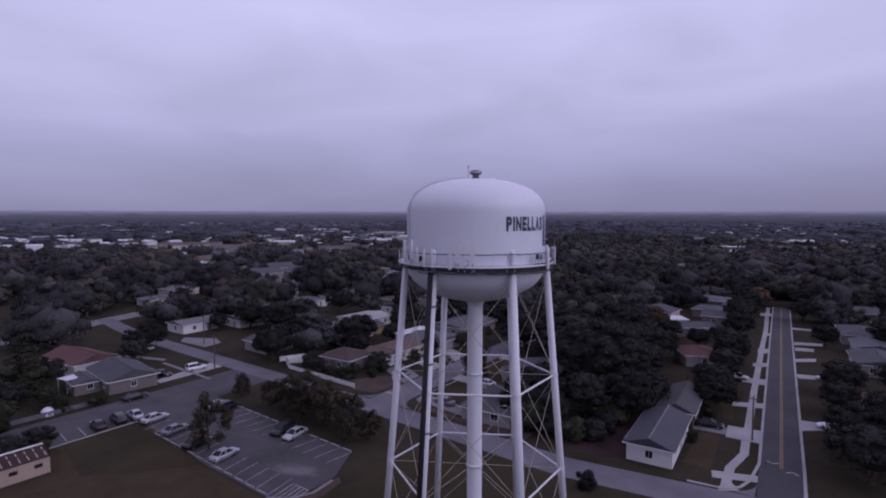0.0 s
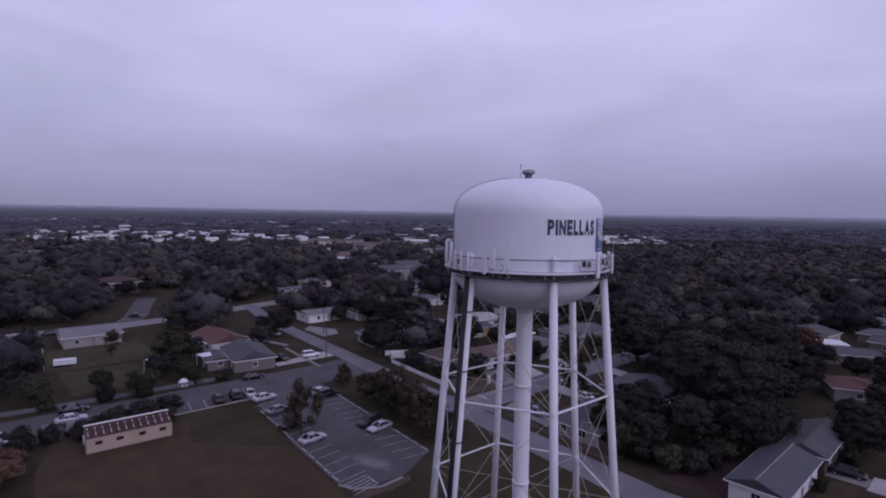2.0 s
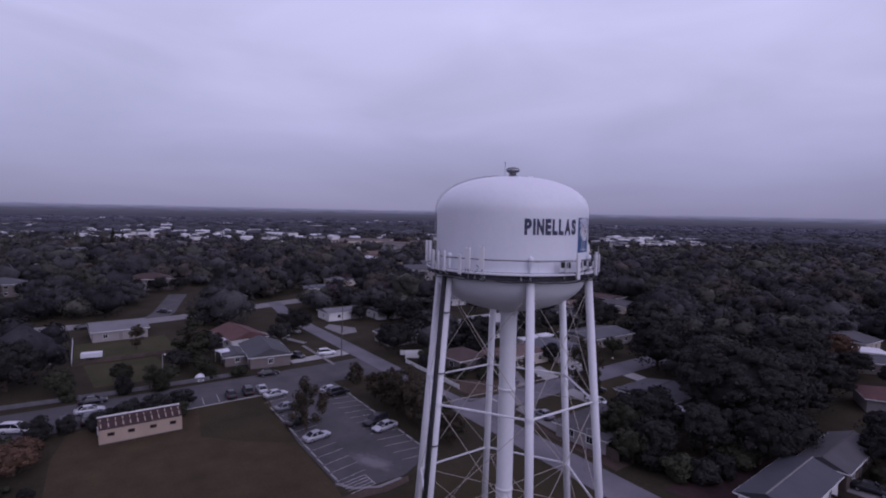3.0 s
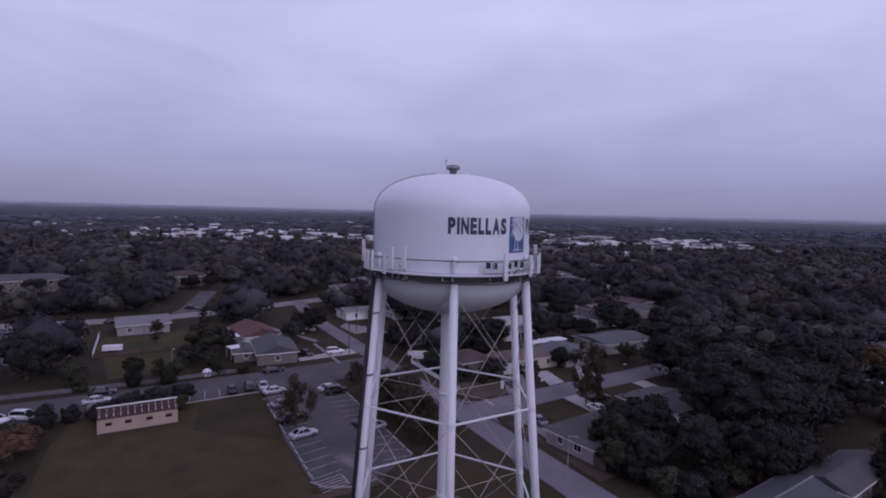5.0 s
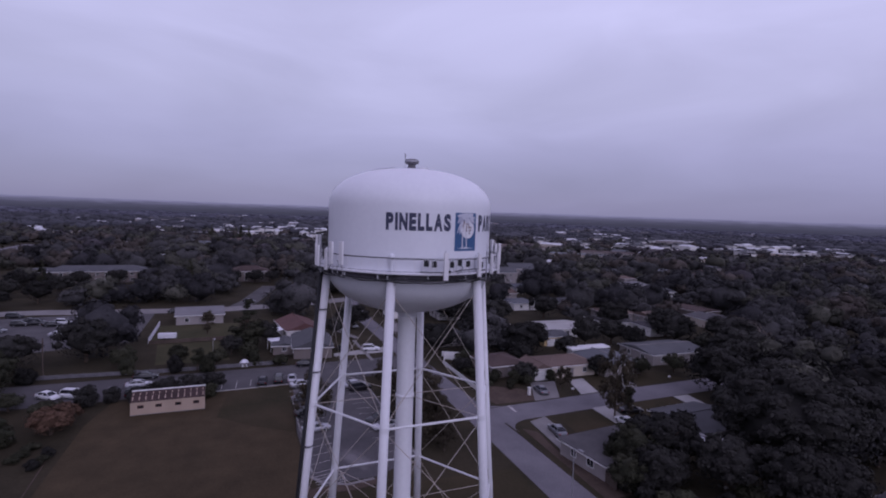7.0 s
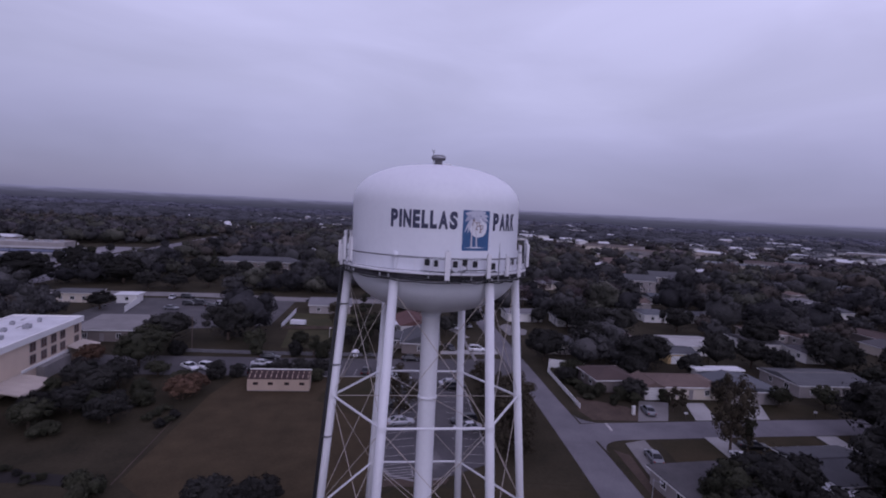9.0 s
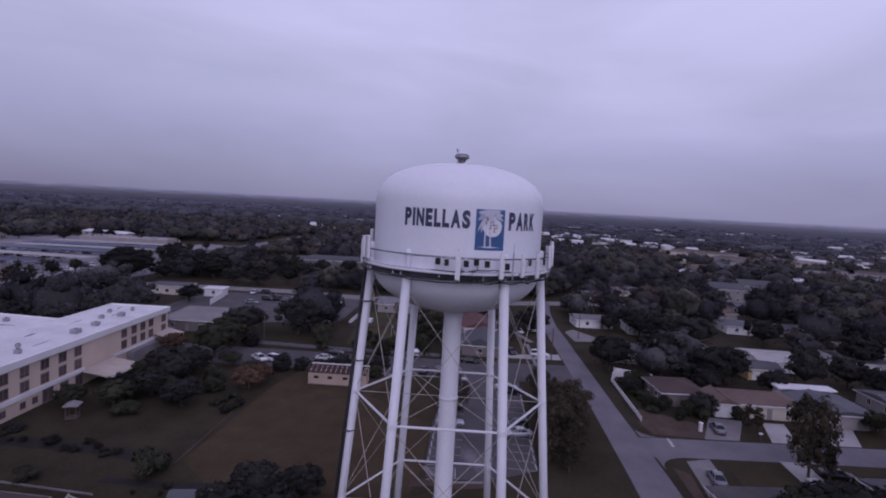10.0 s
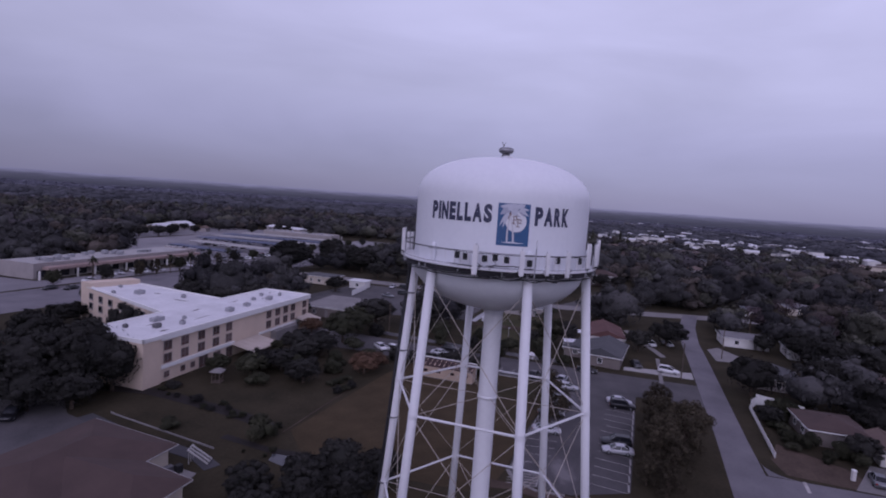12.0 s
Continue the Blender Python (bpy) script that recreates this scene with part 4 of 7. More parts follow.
def house(label, x, y, w, d, rot=0, h=2.7, rise=1.3, roof="gable", ridge="y", wall="stucco_white", top="roof_grey", wins="sewn", door="s", garage="", over=0.5, category="house", name="house", storeys=1, white_edge=False):
    hs = thing(name, label, category, at=pose(x, y, 0, 0, 0, rot))
    g = Geo().box(-w / 2, w / 2, -d / 2, d / 2, -0.2, h)
    if roof == "gable":
        if ridge == "y":
            for s in (-1, 1):
                g.add([(-w / 2, s * (d / 2 - 0.1), h), (w / 2, s * (d / 2 - 0.1), h), (0, s * (d / 2 - 0.1), h + rise - 0.1), (-w / 2, s * d / 2, h), (w / 2, s * d / 2, h), (0, s * d / 2, h + rise - 0.1)], [(0, 1, 2), (5, 4, 3)])
        else:
            for s in (-1, 1):
                g.add([(s * (w / 2 - 0.1), -d / 2, h), (s * (w / 2 - 0.1), d / 2, h), (s * (w / 2 - 0.1), 0, h + rise - 0.1), (s * w / 2, -d / 2, h), (s * w / 2, d / 2, h), (s * w / 2, 0, h + rise - 0.1)], [(0, 1, 2), (5, 4, 3)])
    part("wall", g, M[wall], hs)
    r = Geo()
    W, D, t = w / 2 + over, d / 2 + over, 0.16
    z0 = h - 0.05
    if roof == "flat":
        r.box(-W, W, -D, D, z0, z0 + 0.28, 0.03)
    else:
        if ridge == "y":
            inset = min(W, D) * 0.95 if roof == "hip" else 0.0
            a, b = (0, -D + inset, z0 + rise + t), (0, D - inset, z0 + rise + t)
        else:
            inset = min(W, D) * 0.95 if roof == "hip" else 0.0
            a, b = (-W + inset, 0, z0 + rise + t), (W - inset, 0, z0 + rise + t)
        lo = [(-W, -D, z0), (W, -D, z0), (W, D, z0), (-W, D, z0)]
        hi = [(p[0], p[1], z0 + t) for p in lo]
        faces = [(3, 2, 1, 0), (0, 1, 5, 4), (1, 2, 6, 5), (2, 3, 7, 6), (3, 0, 4, 7)]
        faces += [(4, 5, 8), (5, 6, 9, 8), (6, 7, 9), (7, 4, 8, 9)] if ridge == "y" else [(4, 5, 9, 8), (5, 6, 9), (6, 7, 8, 9), (7, 4, 8)]
        r.add(lo + hi + [a, b], faces)
    roof_ob = part("roof", r, M[top], hs)
    if roof != "flat":
        cap = Geo().tube(a, b, 0.11, 0.11, 6)
        part("ridge_cap", cap, M["concrete_old" if white_edge else top], roof_ob)
    e = 0.03
    f = Geo().box(-W - e, W + e, -D - e, -D, z0 - 0.04, z0 + t - 0.01).box(-W - e, W + e, D, D + e, z0 - 0.04, z0 + t - 0.01)
    f.box(-W - e, -W, -D, D, z0 - 0.04, z0 + t - 0.01).box(W, W + e, -D, D, z0 - 0.04, z0 + t - 0.01)
    part("fascia", f, M["trim"], hs)
    sh = h / storeys
    for side in wins:
        span = (w if side in "sn" else d) - 2.4
        k = max(1, int(span / 3.4))
        for st in range(storeys):
            for i in range(k):
                u = -span / 2 + span * (i + 0.5) / k
                if side == door and i == k // 2 and st == 0:
                    dr = part("door", Geo().box(-0.47, 0.47, -0.06, 0.04, -1.02, 1.02, 0.02), M["door"], hs)
                    dr.matrix_basis = side_pose(side, w, d, u, 1.07)
                    part("door_handle", Geo().box(0.34, 0.40, -0.12, -0.06, -0.06, 0.06), M["galv"], dr)
                else:
                    window_unit(hs, 1.3 if i % 2 else 1.0, 1.1, side_pose(side, w, d, u, st * sh + 1.5))
    if garage:
        gd = part("garage_door", Geo().box(-1.3, 1.3, -0.05, 0.04, -1.05, 1.05, 0.02), M["trim"], hs, "white panelled garage door")
        gd.matrix_basis = side_pose(garage, w, d, -(w if garage in "sn" else d) / 2 + 2.2, 1.08)
        for i in range(1, 4):
            part("panel_line", Geo().box(-1.25, 1.25, -0.062, -0.052, -1.05 + i * 0.52, -1.02 + i * 0.52), M["concrete_old"], gd)
    return hs


house("white house with a grey gable roof by the street", x=-19.5, y=88.4, w=6.5, d=15.6, rot=2.5, rise=1.25, wall="stucco_white", top="roof_slate", wins="se", door="e", white_edge=True)
house("dark roofed wooden house behind the white one", x=-19.4, y=105.4, w=5.6, d=14.5, rot=3, rise=1.3, wall="wood", top="roof_dark", wins="e", door="e")
house("house with a dull red-brown hip roof", x=-23.4, y=145.0, w=8.6, d=9, rot=30, rise=1.5, roof="hip", wall="stucco_grey", top="roof_red", wins="se", door="e")
house("low house with a pale roof under trees", x=-32.5, y=178.5, w=14, d=9.5, rot=34, rise=0.9, wall="stucco_dim", top="roof_grey", wins="se", ridge="x")
house("low house with a pale flat roof", x=-39, y=187, w=9, d=6, rot=34, roof="flat", wall="stucco_white", top="roof_white", wins="se")
house("dark roofed house on the far block", x=-25, y=203, w=12, d=10, rise=1.2, wall="stucco_dim", top="roof_dark", wins="se", ridge="x")
house("grey roofed house across the main road", x=13.2, y=161, w=10, d=14, rot=3, rise=1.2, wall="stucco_grey", top="roof_grey", wins="sw", door="w")
house("long house with a pale grey roof across the main road", x=14, y=178.5, w=10, d=12, rot=3, rise=1.1, wall="stucco_grey", top="roof_blue", wins="sw", door="w")
house("grey hip roofed house across the main road", x=11.6, y=197.5, w=10, d=16, rot=3, rise=1.3, roof="hip", wall="stucco_grey", top="roof_grey", wins="sw", door="w")
house("brown roofed house across the main road", x=13, y=122, w=10, d=14, rot=3, rise=1.3, roof="hip", wall="stucco_cream", top="roof_brown", wins="sw", door="w")
house("white walled house with a tan hip roof", x=-88.6, y=106.8, w=8.6, d=13.0, rot=-2, rise=1.3, roof="hip", wall="stucco_cream", top="roof_tan", wins="ens", door="e", garage="")
house("white gabled garage wing beside a drive", x=-87.6, y=98.4, w=7.0, d=3.8, rot=-2, rise=1.1, ridge="x", wall="stucco_white", top="roof_tan", wins="s", door="", garage="e")
house("brown hip roofed house behind bushes", x=-93.6, y=92.2, w=10.0, d=9.0, rot=2, rise=1.2, roof="hip", wall="stucco_dim", top="roof_brown", wins="es", door="e")
house("low house with a pale blue-grey roof and white edge", x=-87.6, y=119.8, w=12, d=11, rot=-2, rise=0.8, wall="stucco_grey", top="roof_blue", wins="es", door="e", ridge="x", white_edge=True)
# added block: its top shows over the ridge as the white roof edge
house("added white block standing in for a low house's white roof edge", x=-95.2, y=119.8, w=2.2, d=11.0, rot=-2, h=3.4, roof="flat", wall="stucco_white", top="roof_white", wins="n", door="")
house("long grey roofed house with white fascia", x=-91.4, y=142, w=12.5, d=18, rot=-2, rise=1.0, wall="stucco_grey", top="roof_grey", wins="es", door="e", white_edge=True)
house("low flat-roofed grey house with a carport by the street", x=-47.3, y=86.6, w=9.5, d=13.5, rot=4, roof="flat", h=2.35, wall="stucco_grey", top="asphalt_lot", wins="s", door="w")
house("grey roofed house among big trees", x=-50.5, y=108, w=11, d=11, rot=2, rise=1.0, wall="stucco_grey", top="roof_grey", wins="ws", door="w")
house("low house with a pale grey roof and white walls", x=-124, y=131, w=12, d=13, rot=-3, rise=0.8, wall="stucco_white", top="concrete", wins="es")
house("yellow walled garage with a pale roof", x=-114, y=121, w=8, d=8, rot=-3, rise=0.8, wall="stucco_yellow", top="roof_grey", wins="e", door="", garage="e")
house("dark roofed low house with white gable edge", x=-127.4, y=154.6, w=12, d=10, rot=-3, rise=1.1, wall="stucco_white", top="roof_dark", wins="es", white_edge=True)
house("white house with a pale low roof", x=-166.6, y=162.3, w=9.5, d=17, rot=-3, rise=0.8, wall="stucco_white", top="roof_grey", wins="es")
house("white house with a small pale roof", x=-163.2, y=93.0, w=9, d=12.2, rot=1, rise=0.9, wall="stucco_white", top="roof_pale", wins="es", door="e")
house("white bungalow under trees", x=-157, y=107, w=10, d=9, rot=-3, rise=1.0, wall="stucco_white", top="roof_grey", wins="es")
house("small white house with a grey roof", x=-166, y=125.6, w=8, d=9.5, rot=-3, rise=1.0, wall="stucco_white", top="roof_grey", wins="e")
house("brown roofed house under trees", x=-135, y=111, w=11, d=11, rot=-3, rise=1.2, roof="hip", wall="stucco_grey", top="roof_brown", wins="e")
house("grey roofed house under trees", x=-122.5, y=91.2, w=9, d=9, rot=-3, rise=1.2, wall="stucco_grey", top="roof_grey", wins="es", ridge="x")
house("low tan roofed house far up the street", x=-170, y=206, w=13, d=17, rise=1.2, wall="stucco_cream", top="roof_tan", wins="es")
house("pale roofed house in the woods", x=-120, y=240, w=12, d=9, rise=1.2, wall="stucco_white", top="roof_tan", wins="es")
house("pale roofed house far up the street", x=-182, y=232, w=14, d=10, rise=1.2, wall="stucco_white", top="roof_grey", wins="es")
house("long white house with a grey gable roof", x=-172.0, y=26.8, w=14, d=13.4, rot=1, h=2.8, rise=1.4, wall="stucco_grey", top="roof_pale", wins="es", door="e")
house("house with a dull red roof and white gable", x=-144.2, y=53.4, w=15, d=9.6, rot=5, rise=1.9, wall="stucco_white", top="roof_red", wins="es", ridge="x")
house("grey gable roofed house by the lot lane", x=-123.8, y=53.8, w=14.6, d=9.2, rot=-7, rise=1.8, wall="stucco_dim", top="roof_grey", wins="es", door="s", ridge="x")
house("low grey side wing under a shallow gable", x=-125.6, y=47.2, w=7.5, d=5.5, rot=-7, h=2.3, rise=0.7, wall="stucco_dim", top="roof_grey", wins="es", door="", ridge="x")
house("low grey flat-roofed building beside the hotel", x=-133.5, y=-26, w=18, d=14, rot=2, h=2.9, roof="flat", wall="stucco_dim", top="concrete_old", wins="en", door="e")
house("small white flat-roofed shed in a parking area", x=-178.2, y=-41.5, w=5.5, d=6.6, rot=4, h=2.8, roof="flat", wall="stucco_white", top="roof_white", wins="e")
house("long low office building beyond the lane", x=-178.5, y=-58, w=8, d=13, rot=2, h=3.2, roof="flat", wall="stucco_cream", top="roof_grey", wins="en")

# bungalows on the blocks behind, half hidden by trees
MORE = [(-168, 144), (-140, 168), (-116, 163), (-130, 177), (-192, 150), (-206, 168), (-186, 191), (-136, 206), (-120, 196), (-192, 214), (-150, 250), (-96, 250),
        (-222, 110), (-263, 86), (-301, 102), (-309, 53), (-332, 20), (-291, 12), (-276, 112), (-242, 131), (-322, 130), (-346, 76), (-352, -20), (-302, -44),
        (22, 212), (26, 150), (29, 182), (-31, 216), (-35, 241), (-47, 202), (13, 241), (15, 270), (-41, 271), (-205, 240), (-230, 255), (-175, 280), (-130, 285), (-95, 300)]
more_rng = random.Random(9)
for x, y in MORE:
    top = more_rng.choice(("roof_grey", "roof_dark", "roof_tan", "roof_blue", "roof_brown", "roof_pale"))
    look_of = {"roof_grey": "grey", "roof_pale": "pale grey", "roof_tan": "tan", "roof_blue": "blue-grey", "roof_brown": "brown", "roof_dark": "dark"}[top]
    house("low bungalow with a %s roof among trees" % look_of, x=x, y=y, w=more_rng.uniform(9, 14), d=more_rng.uniform(9, 13), rot=more_rng.uniform(-6, 4) + 90 * more_rng.randrange(2), rise=more_rng.uniform(0.7, 1.5), roof=more_rng.choice(("gable", "hip")), wall=more_rng.choice(("stucco_white", "stucco_dim", "stucco_cream", "stucco_grey")), top=top, wins="es", door="e")
for label, kw in (
        ("long two-storey apartment block with grey hip roof", dict(x=-274, y=-17, w=12, d=40, rot=2, h=5.2, rise=2.2, roof="hip", wall="stucco_dim", top="roof_grey", wins="en", storeys=2)),
        ("two-storey apartment block with brown roof", dict(x=-268, y=48, w=12, d=18, rot=2, h=5.2, rise=2.2, roof="hip", wall="stucco_dim", top="roof_brown", wins="en", storeys=2)),
        ("grey multi-gabled apartment building in the woods", dict(x=-242, y=178, w=11, d=15, rot=-12, h=5.8, rise=2.6, wall="stucco_grey", top="roof_grey", wins="es", storeys=2)),
        ("grey gabled apartment wing in the woods", dict(x=-236, y=196, w=10, d=12, rot=-12, h=5.8, rise=2.6, wall="stucco_grey", top="roof_grey", wins="es", storeys=2, ridge="x")),
        ("grey gabled apartment wing behind trees", dict(x=-258, y=200, w=11, d=15, rot=-12, h=6.0, rise=2.8, wall="stucco_grey", top="roof_grey", wins="es", storeys=2)),
        ("brown roofed apartment block behind trees", dict(x=-300, y=150, w=12, d=30, rot=-5, h=5.6, rise=2.2, roof="hip", wall="stucco_grey", top="roof_brown", wins="e", storeys=2))):
    house(label, category="apartments", name="apartment_building", **kw)

# ---- the hotel ----
hotel = thing("hotel", "three-storey peach stucco hotel with a white flat roof", "hotel", at=pose(-57.5, -23.5, 0, 0, 0, 0.7))
# local frame: the front wall lies in y = 0, and u runs along it from its near end, towards -x
class Along(Geo):
    """Mesh data given in u = -x."""

    def box(self, u0, u1, y0, y1, z0, z1, chamfer=0.0):
        return Geo.box(self, -u1, -u0, y0, y1, z0, z1, chamfer)

    def prism(self, outline, z0, z1):
        return Geo.prism(self, [(-u, y) for u, y in outline][::-1], z0, z1)


HL, HD, HH = 54.5, 13.6, 8.7
shell = Along().box(0, HL, -HD, 0, -0.2, HH)
shell_main = part("wall", shell, M["stucco_peach"], hotel, "peach stucco walls")
bay0 = Along().box(-0.4, 3.6, -HD - 0.2, 0.45, -0.2, HH + 0.02)
part("corner_bay", bay0, M["stucco_peach"], hotel)
wing = [(18.2, -HD + 0.1), (36.2, -HD + 0.1), (40.5, -47.0), (30.2, -50.5)]
part("back_wing", Along().prism(wing, -0.2, HH - 0.01), M["stucco_peach"], hotel, "slanted back wing in peach stucco")
part("wing_head", Along().prism([(29.4, -47.6), (40.9, -43.8), (41.6, -47.4), (30.0, -51.5)], -0.2, HH + 1.3), M["stucco_peach"], hotel, "raised stucco block at the wing's end")
part("roof", Along().box(-0.2, HL + 0.2, -HD - 0.2, 0.25, HH, HH + 0.14).prism([(17.9, -HD), (36.5, -HD), (40.6, -46.9), (30.0, -50.3)], HH + 0.01, HH + 0.13), M["roof_white"], hotel, "white membrane flat roof")
pr = Along().box(3.6, HL + 0.25, 0.0, 0.45, HH - 0.75, HH + 0.42).box(-0.5, 3.7, 0.35, 0.6, HH - 0.3, HH + 0.42).box(HL, HL + 0.3, -HD, 0.0, HH - 0.4, HH + 0.42)
pr.box(-0.5, -0.2, -HD - 0.3, 0.6, HH - 0.3, HH + 0.42).box(36.6, HL + 0.3, -HD - 0.3, -HD, HH - 0.3, HH + 0.42).box(-0.5, 17.8, -HD - 0.3, -HD, HH - 0.3, HH + 0.42)
part("parapet", pr, M["trim"], hotel, "white parapet band round the roof")
pw = Geo()
for (ax, ay), (bx, by) in (((17.9, -HD), (30.0, -48.0)), ((36.5, -HD), (40.7, -44.5))):
    ribbon(pw, [(-ax, ay), (-bx, by)], 0.18, HH - 0.35, HH + 0.42)
part("wing_parapet", pw, M["trim"], hotel)
part("ground_band", Along().box(3.6, 24.0, -0.05, 0.30, 2.55, 3.25), M["trim"], hotel, "white string course above the ground floor")
part("ground_band", Along().box(33.0, 50.0, -0.05, 0.22, 2.55, 3.1), M["trim"], hotel)
part("side_screen", Along().box(37.6, 47.0, 0.05, 1.6, 0, 2.6, 0.04), M["concrete_old"], hotel, "grey screen wall of a service yard")


def hotel_window(u, z, w=1.75, h=1.65):
    at = pose(-u, 0.012, z, 0, 0, 180)
    f = Geo()
    t = 0.08
    f.box(-w / 2 - t, -w / 2, -0.08, 0.1, -h / 2 - t, h / 2 + t).box(w / 2, w / 2 + t, -0.08, 0.1, -h / 2 - t, h / 2 + t)
    f.box(-w / 2, w / 2, -0.08, 0.1, h / 2, h / 2 + t).box(-w / 2, w / 2, -0.12, 0.1, -h / 2 - t, -h / 2).box(-0.03, 0.03, -0.06, 0.1, -h / 2, h / 2)
    win = part("window", f, M["door"], hotel)
    win.matrix_basis = at
    part("pane", Along().box(-w / 2, w / 2, -0.035, 0.0, -h / 2 + 0.35, h / 2), M["curtain"], win)
    part("grille", Along().box(-w / 2, w / 2, -0.05, 0.0, -h / 2, -h / 2 + 0.35), M["rust"], win, "brown air conditioner grille")


for u in (5.6, 9.8, 14.2, 18.4, 22.4):
    hotel_window(u, 6.75)
    hotel_window(u, 4.35)
for u in (36.6, 40.2, 43.6, 46.9, 52.4):
    hotel_window(u, 6.75)
    hotel_window(u, 4.35)
for u, w, h, z in ((5.4, 1.1, 1.0, 1.3), (9.4, 1.0, 1.0, 1.3), (12.0, 1.0, 1.0, 1.3), (14.9, 2.4, 2.2, 1.2), (18.8, 2.0, 1.2, 1.5), (22.6, 1.8, 2.0, 1.2), (49.0, 1.4, 2.1, 1.2)):
    hotel_window(u, z, w, h)
for (ax, ay), (bx, by), sgn in (((17.9, -HD), (30.0, -50.2), -1), ((36.4, -HD), (40.6, -46.9), 1)):
    dx, dy = bx - ax, by - ay
    length = math.hypot(dx, dy)
    ang = math.degrees(math.atan2(dy, -dx))
    for k in range(7):
        s = (k + 0.6) / 7.3
        for z in (1.6, 4.35, 6.75):
            win = part("window", Along().box(-0.95, 0.95, -0.10, 0.10, -0.9, 0.9), M["door"], hotel)
            win.matrix_basis = pose(-ax - dx * s, ay + dy * s, z, 0, 0, ang)
            part("pane", Along().box(-0.86, 0.86, -0.12, 0.12, -0.5, 0.82), M["glass"], win)
for u, dep, w, z in ((27.6, 6.2, 9.5, 2.0), (51.5, 4.0, 6.5, 3.0)):
    cp = thing("awning", "cream canvas awning over a hotel terrace", "awning", at=hotel.matrix_basis @ pose(-u, 0, 0))
    g = Geo()
    n = 9
    for i in range(n + 1):
        x = -w / 2 + w * i / n
        sag = 0.10 * (i % 2)
        g.v += [(x, 0.1, z + 0.9 - sag), (x, dep, z - sag), (x, 0.1, z + 0.82 - sag), (x, dep, z - 0.25 - sag)]
    for i in range(n):
        k = 4 * i
        g.f += [(k, k + 1, k + 5, k + 4), (k + 1, k + 3, k + 7, k + 5), (k + 2, k + 6, k + 7, k + 3)]
    part("canopy", g, M["canvas"], cp)
    for x in (-w / 2 + 0.2, w / 2 - 0.2):
        part("post", Geo().tube((x, dep - 0.15, 0), (x, dep - 0.15, z), 0.05, 0.05, 8), M["trim"], cp)
for u, v, a, b in ((10, -7.5, 2.2, 0.5), (13.5, -11, 1.2, 0.7), (19, -4.2, 2.6, 0.35), (24, -10, 1.8, 0.6), (36, -9.5, 2.4, 0.3), (44.5, -6.5, 3.0, 0.3), (51, -9.8, 1.6, 0.4), (30, -20, 0.5, 2.4), (33, -30, 0.6, 1.6), (7, -2.4, 1.4, 0.4)):
    outline = [(u + a * (0.75 + 0.25 * math.sin(3 * t + u)) * math.cos(t), v + b * (0.7 + 0.3 * math.sin(2 * t + v)) * math.sin(t)) for t in (2 * math.pi * i / 14 for i in range(14))]
    part("roof_stain", Along().prism(outline[::-1], HH + 0.135, HH + 0.148), M["concrete_old"], hotel, "dark damp stain on the roof")
for u, v, a, b, c in ((8, -5, 1.6, 1.0, 0.9), (5, -9.5, 0.8, 0.8, 0.8), (12, -9, 3.0, 1.3, 0.9), (12.5, -3.2, 0.9, 0.9, 0.9), (16, -6, 0.7, 0.7, 0.7), (27, -3.6, 1.9, 1.4, 1.0), (33.5, -4, 1.6, 1.2, 0.9), (40, -7, 1.0, 0.9, 0.8), (43, -4.5, 1.6, 1.2, 1.0), (46, -9, 0.8, 0.8, 0.8), (49, -5.5, 0.7, 0.7, 0.9), (30.5, -33, 2.2, 1.6, 1.1), (27.5, -38, 0.8, 0.8, 0.7), (33, -22, 1.0, 1.0, 0.8), (34, -43, 0.8, 0.8, 0.7)):
    ac = thing("roof_unit", "grey metal air conditioning unit on the white roof", "air conditioner", "units on the hotel roof", at=hotel.matrix_basis @ pose(-u, v, HH + 0.12) @ Matrix.Diagonal((0.9, 0.9, 0.9, 1)))
    part("case", Along().box(-a / 2, a / 2, -b / 2, b / 2, 0.1, c, 0.04), M["galv" if u % 3 < 1.6 else "vent"], ac)
    part("fan_ring", Geo().lathe([(0.2, c), (0.3, c), (0.3, c + 0.08), (0.22, c + 0.08)], 14), M["vent"], ac)
    part("stand", Along().box(-a / 2 + 0.05, a / 2 - 0.05, -b / 2 + 0.05, -b / 2 + 0.15, 0, 0.1).box(-a / 2 + 0.05, a / 2 - 0.05, b / 2 - 0.15, b / 2 - 0.05, 0, 0.1), M["vent"], ac)

# ---- brown roofed building nearest the hotel ----
brown = thing("low_building", "low building with a broad brown shingle hip roof", "building", at=pose(-30, -3, 0))
part("wall", Geo().prism([(-9.6, -10.0), (-8.4, 4.3), (-3.6, 4.3), (-2.5, 12.2), (5.4, 12.2), (6.2, 4.3), (9.2, 4.3), (8.8, -10.0)], -0.2, 3.0), M["stucco_cream"], brown)


def hip_roof(eaves, ridge, z0, z1):
    """Four eave corners, two ridge ends; ridge[0] belongs to the first and last corner."""
    low, top = [(x, y, z0) for x, y in eaves], [(x, y, z0 + 0.18) for x, y in eaves]
    return Geo().add(low + top + [(x, y, z1) for x, y in ridge], [(3, 2, 1, 0), (0, 1, 5, 4), (1, 2, 6, 5), (2, 3, 7, 6), (3, 0, 4, 7), (4, 5, 9, 8), (5, 6, 9), (6, 7, 8, 9), (7, 4, 8)])


